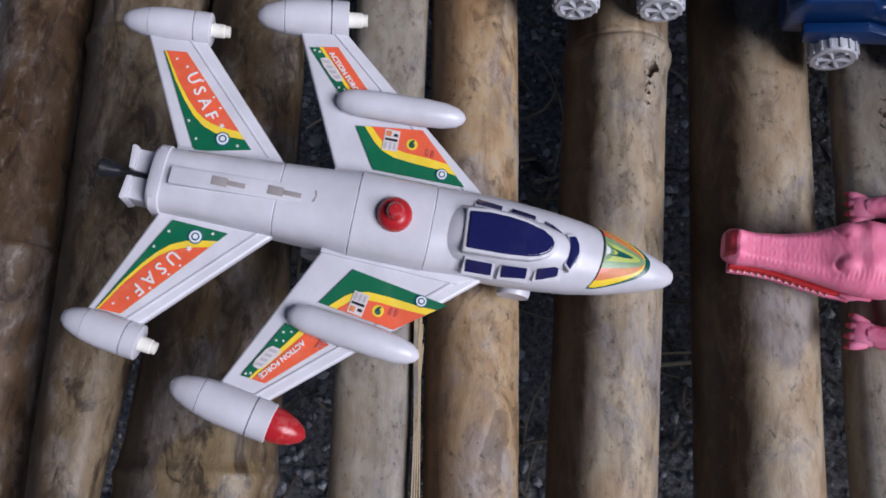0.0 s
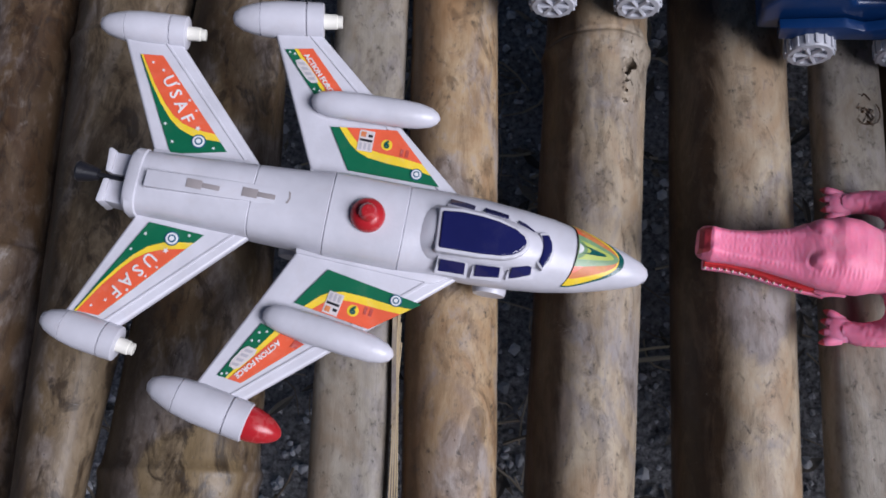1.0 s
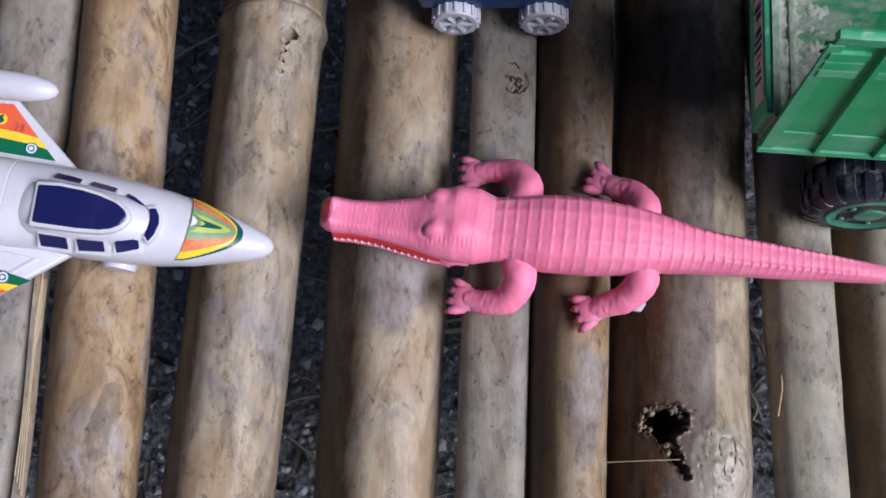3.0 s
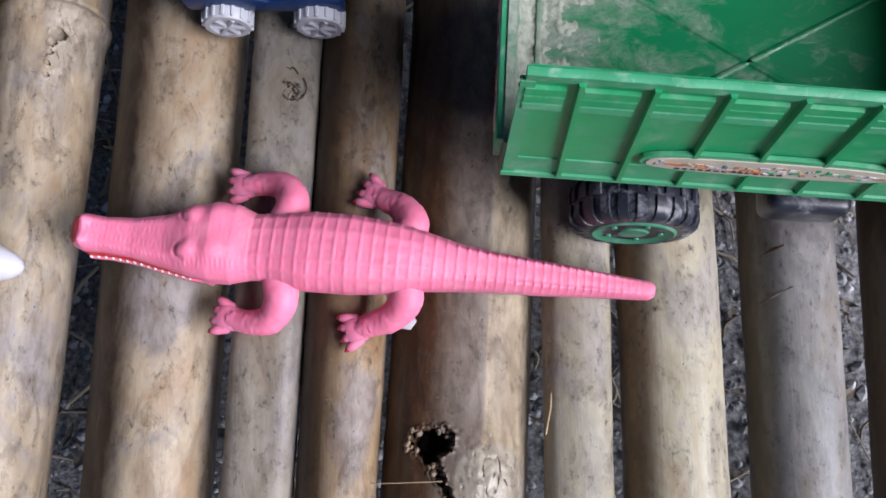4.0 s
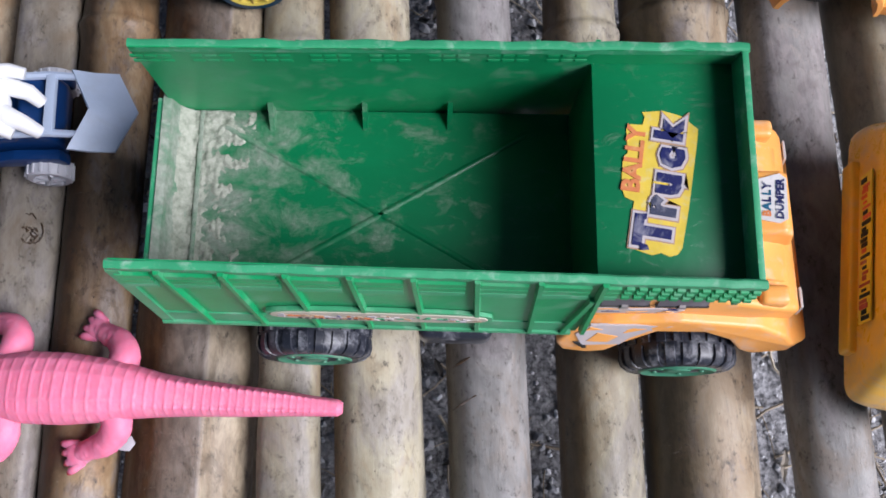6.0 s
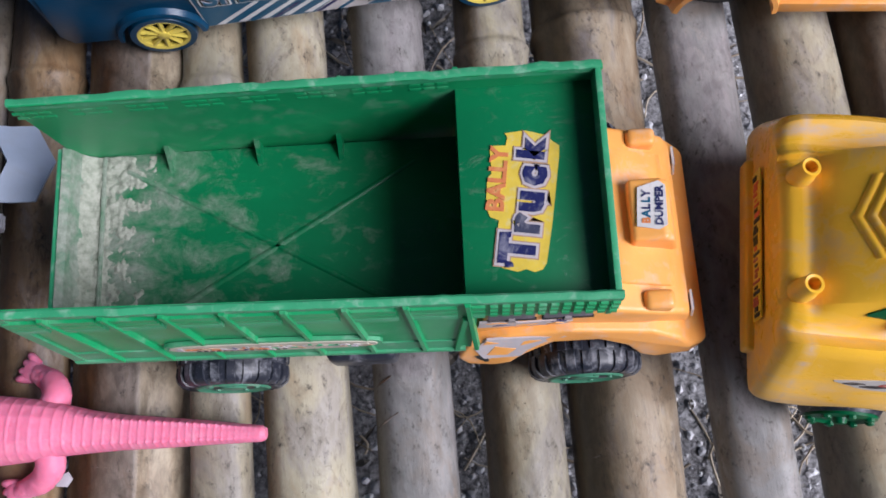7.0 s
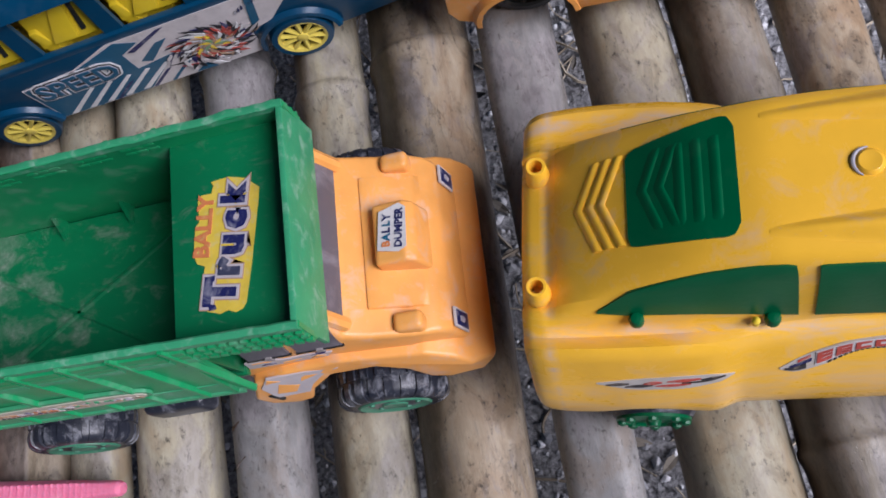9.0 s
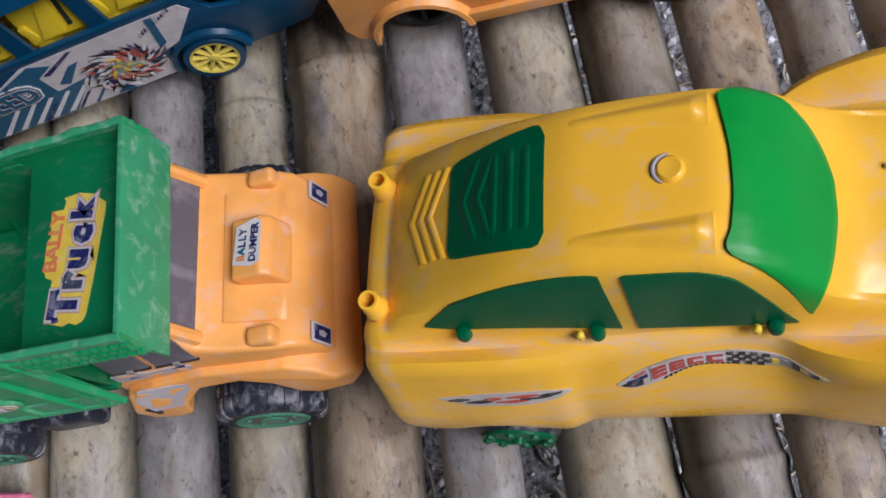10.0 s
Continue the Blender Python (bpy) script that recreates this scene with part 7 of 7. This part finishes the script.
# ---- blue toy loaders ----
def loader(x, y, turn, blade, label):
    t = thing("toy_loader", label, "toy loader", pose(x, y, 0, 0, 0, turn), "small blue tractors")
    # origin below the middle of the near side; x to the front
    part("body", prism([(-0.050, 0.016), (-0.052, 0.036), (-0.046, 0.046), (-0.012, 0.048), (-0.008, 0.040), (0.014, 0.040), (0.018, 0.047), (0.034, 0.044), (0.037, 0.030), (0.034, 0.016)], 0.004, 0.040, "y", 0.003, 3), BLUE, t, "glossy dark blue tractor body")
    for s, y0 in ((-1, 0.0), (1, 0.044)):
        part("mudguard", prism([(-0.040, 0.018), (-0.042, 0.029), (-0.010, 0.031), (0.0, 0.027), (0.010, 0.030), (0.034, 0.029), (0.036, 0.018)], y0 - 0.003, y0 + 0.003, "y", 0.0015), BLUE, t)
        for cx in (-0.0225, 0.0225):
            wheel = part("wheel", lathe([(0.006, -0.0055), (0.0110, -0.0050), (0.0120, -0.0036), (0.0120, 0.0036), (0.0110, 0.0050), (0.0084, 0.0051), (0.0076, 0.0036)] if s > 0 else [(0.0076, -0.0036), (0.0084, -0.0051), (0.0110, -0.0050), (0.0120, -0.0036), (0.0120, 0.0036), (0.0110, 0.0050), (0.006, 0.0050)], (cx, y0 + s * 0.004, 0.0127), "y", 28), GREY_WHITE, t, "greyish white ribbed plastic wheel")
            for i in range(16):
                a = 2 * math.pi * i / 16
                bm = box(-0.0008, 0.0008, -0.0042, 0.0042, 0.0115, 0.0127, 0.0002, 1)
                bmesh.ops.transform(bm, matrix=Matrix.Translation((cx, y0 + s * 0.004, 0.0127)) @ Matrix.Rotation(a, 4, "Y"), verts=bm.verts)
                part("tread_bar", bm, GREY_WHITE, wheel)
            for i in range(6):
                a = 2 * math.pi * i / 6
                part("spoke", tube([(cx, y0 + s * 0.0082, 0.0127), (cx + 0.0085 * math.cos(a), y0 + s * 0.0088, 0.0127 + 0.0085 * math.sin(a))], [0.0012, 0.0012], 6), GREY_WHITE, wheel)
    part("seat", box(-0.030, -0.008, 0.012, 0.034, 0.044, 0.050, 0.002), BLUE, t)
    part("engine_block", box(-0.050, -0.032, 0.008, 0.038, 0.040, 0.058, 0.003), BLUE, t)
    if blade:
        for y0 in (0.005, 0.037):
            part("arm", tube([(0.010, y0, 0.046), (0.034, y0, 0.047), (0.049, y0, 0.0435)], [0.0022, 0.0022, 0.002], 8), LIGHT_BLUE, t, "pale blue lift arm")
        part("crossbar", box(0.0325, 0.0375, 0.005, 0.037, 0.045, 0.049, 0.0008), LIGHT_BLUE, t)
        rows = []
        for i in range(11):
            yy = -0.004 + 0.044 * i / 10
            bend = 0.010 * (1 - abs(i - 5) / 5)
            rows.append([(0.044 + bend, yy, 0.0455), (0.054 + bend * 1.1, yy, 0.0405), (0.067 + bend * 1.1, yy, 0.0385), (0.0672 + bend * 1.1, yy, 0.0398), (0.055 + bend * 1.1, yy, 0.0420), (0.045 + bend, yy, 0.0470)])
        part("blade", shell(rows), LIGHT_BLUE, t, "pale grey-blue V-shaped dozer blade")
    return t


loader(0.2640, 0.2560, -1.5, True, "small blue toy loader with a pale blue dozer blade")
loader(0.1325, 0.2865, -2.0, False, "small blue toy tractor with ribbed white wheels")


def driver():
    """A plain white figure sitting on the loader."""
    def ball(x, y, z, r, k=1.0):
        return shell([oval(x, y, z + r * k * math.sin(a), r * math.cos(a), r * math.cos(a), 16, 2, "z") for a in (radians(d) for d in (-85, -60, -35, -10, 15, 40, 65, 85))])
    pieces = [ball(0.0155, 0.0235, 0.0745, 0.0080, 0.95), box(0.0095, 0.0175, 0.0160, 0.0300, 0.0740, 0.0790, 0.0022, 3), tube([(0.014, 0.0205, 0.053), (0.0145, 0.0215, 0.060), (0.015, 0.0225, 0.069)], [0.0078, 0.0088, 0.0065], 16),
              tube([(0.0145, 0.0310, 0.067), (0.0170, 0.0360, 0.066), (0.024, 0.0372, 0.064), (0.0320, 0.0360, 0.061)], [0.0046, 0.0046, 0.0042, 0.0036], 14),
              tube([(0.0140, 0.0140, 0.067), (0.0140, 0.0075, 0.063), (0.019, 0.0030, 0.059), (0.0255, 0.0005, 0.056)], [0.0046, 0.0044, 0.0040, 0.0034], 14),
              tube([(0.010, 0.0270, 0.055), (0.022, 0.0290, 0.060), (0.033, 0.0265, 0.056), (0.037, 0.0235, 0.048)], [0.0060, 0.0058, 0.0050, 0.0040], 16),
              tube([(0.010, 0.0160, 0.055), (0.021, 0.0120, 0.059), (0.031, 0.0075, 0.055), (0.037, 0.0050, 0.047)], [0.0060, 0.0058, 0.0050, 0.0040], 16)]
    ob = new("toy_figure", mesh_of(join(*pieces), "toy_figure", plastic("bright_white_plastic", (0.74, 0.75, 0.77), 0.5, 0.05), sharp=60))
    ob.matrix_basis = pose(0.2630, 0.2565, 0.007, 0, 0, -1.5) @ Matrix.Scale(0.87, 4)
    tagged(ob, "plain white moulded toy driver sitting on the loader", "toy figure")


driver()


# ---- orange toy pickup ----
def pickup():
    t = thing("toy_pickup", "orange toy pickup with black spoked wheels and dark stickers", "toy car", pose(0.688, 0.3325, 0, 0, 0, -8.0))
    def arch(cx, r, n=10):
        return [(cx - r * math.cos(math.pi * i / n), 0.016 + r * math.sin(math.pi * i / n)) for i in range(n + 1)]
    outline = [(-0.004, 0.030), (0.0, 0.020), (0.008, 0.016)] + arch(0.040, 0.0265) + [(0.068, 0.016), (0.150, 0.017)] + arch(0.182, 0.0265) + [(0.212, 0.016), (0.228, 0.020), (0.234, 0.034), (0.230, 0.056), (0.190, 0.062), (0.160, 0.064), (0.140, 0.092), (0.085, 0.094), (0.068, 0.066), (0.0, 0.064)]
    part("body", prism(outline, 0.0, 0.082, "y", 0.003, 3), ORANGE, t, "scuffed orange plastic body")
    for s, y in ((-1, 0.0), (1, 0.082)):
        for cx in (0.040, 0.182):
            rows = []
            for i in range(13):
                a = math.pi * i / 12
                rows.append([(cx - math.cos(a) * r, y + s * d, 0.016 + math.sin(a) * r) for r, d in ((0.0270, -0.002), (0.0272, 0.005), (0.0300, 0.0045), (0.0325, -0.001))])
            part("wheel_arch", shell(rows), ORANGE, t)
        part("sill", prism([(0.068, 0.0165), (0.150, 0.0175), (0.150, 0.026), (0.068, 0.026)], min(y, y + s * 0.004), max(y, y + s * 0.004), "y", 0.0012), ORANGE, t)
        badge = part("side_sticker", prism([(0.074, 0.036), (0.146, 0.036), (0.146, 0.050), (0.074, 0.050)], min(y, y + s * 0.0006), max(y, y + s * 0.0006), "y"), S_BLACK, t, "dark side sticker with pale letters")
        for k in range(6):
            x = 0.078 + 0.0085 * k
            part("letter_bar", prism([(x, 0.0385), (x + 0.0055, 0.0385), (x + 0.0055, 0.0470), (x, 0.0470)], min(y, y + s * 0.0010), max(y, y + s * 0.0010), "y"), S_GREY if k % 2 else S_YELLOW, badge)
    for s, y in ((-1, -0.002), (1, 0.084)):
        spoked_wheel(t, 0.182, y - s * 0.002, 0.0215, s, 0.0215, BLACK, GREY_WHITE, 6, 0.008)
        spoked_wheel(t, 0.040, 0.041 + s * 0.022, 0.0215, s, 0.0215, BLACK, DARK, 6, 0.008)


pickup()


# ---- loose straws and a scrap on the bench ----
def straw(points, radius, label, mat):
    ob = new("straw", mesh_of(tube(points, [radius] * len(points), 6), "straw", mat))
    tagged(ob, label, "straw", "straws on the bench")


PALE_TWIG = litter("pale_twig", (0.62, 0.52, 0.36), (0.78, 0.68, 0.5))
STRAW = litter("straw_fibre", (0.42, 0.33, 0.2), (0.5, 0.4, 0.26))
for points, radius in (([(0.172, 0.1580, -0.444), (0.22, 0.1635, -0.436), (0.272, 0.1700, -0.442)], 0.0021), ([(0.185, 0.1690, -0.446), (0.23, 0.1760, -0.440), (0.262, 0.1790, -0.444)], 0.0014), ([(-0.020, 0.157, -0.444), (-0.006, 0.154, -0.440), (0.012, 0.143, -0.436), (0.025, 0.123, -0.436), (0.016, 0.103, -0.438), (-0.004, 0.087, -0.442)], 0.0016), ([(0.014, 0.219, -0.444), (0.002, 0.203, -0.438), (-0.012, 0.182, -0.443)], 0.0017), ([(0.128, 0.189, -0.444), (0.144, 0.166, -0.439), (0.158, 0.146, -0.444)], 0.0014)):
    twig_ob = new("fallen_twig", mesh_of(tube(points, [radius * (1.0, 1.15, 0.9)[k % 3] for k in range(len(points))], 7), "fallen_twig", PALE_TWIG))
    tagged(twig_ob, "pale dry twig lying on the soil under the bench", "twig", "twigs under the bench")
straw([(0.392, 0.050, -0.004), (0.3945, 0.062, -0.0025), (0.3965, 0.078, -0.006)], 0.0004, "thin bent straw caught between two poles", STRAW)
straw([(0.311, 0.029, -0.008), (0.326, 0.0295, 0.0005), (0.3435, 0.0300, 0.0035)], 0.00025, "fine pale thread lying over a pole", STRAW)
for k in range(4):
    straw([(0.0315 + 0.0006 * k, 0.128 - 0.01 * k, -0.005), (0.031 + 0.0005 * k, 0.08, -0.0035), (0.0305 + 0.0014 * k, 0.022 - 0.003 * k, -0.003)], 0.00035, "split bamboo fibre peeling from a pole", STRAW)
rnd = random.Random(31)
crumbs = []
for _ in range(60):
    a = rnd.uniform(0.3, 5.6)
    r = 0.0098 + rnd.gauss(0, 0.0016)
    x, y, q = 0.338 + r * math.cos(a), 0.0455 + r * math.sin(a), rnd.uniform(0.0005, 0.0015)
    z = -0.0035 - 0.06 * max(0.0, 0.345 - x)
    crumbs.append(shell([oval(x, y, z + h * q, q * k * rnd.uniform(0.7, 1.3), q * k, 6, 2, "z") for h, k in ((-1.5, 0.9), (0.0, 1.2), (0.9, 0.9), (1.6, 0.3))]))
tagged(part("rotten_wood", join(*crumbs), BAMBOO["tan"], bench, "crumbling pale wood round a rotten knot hole"), kind="stuff")
scrap = new("plastic_scrap", mesh_of(prism([(0.0, 0.0), (0.006, -0.001), (0.009, 0.003), (0.007, 0.007), (0.002, 0.006)], 0.0, 0.0022, "z", 0.0006), "plastic_scrap", S_GREY))
scrap.matrix_basis = pose(0.3235, 0.1000, 0.0008, 0, 8, 0)
tagged(scrap, "small torn grey plastic scrap on a bamboo pole", "scrap")
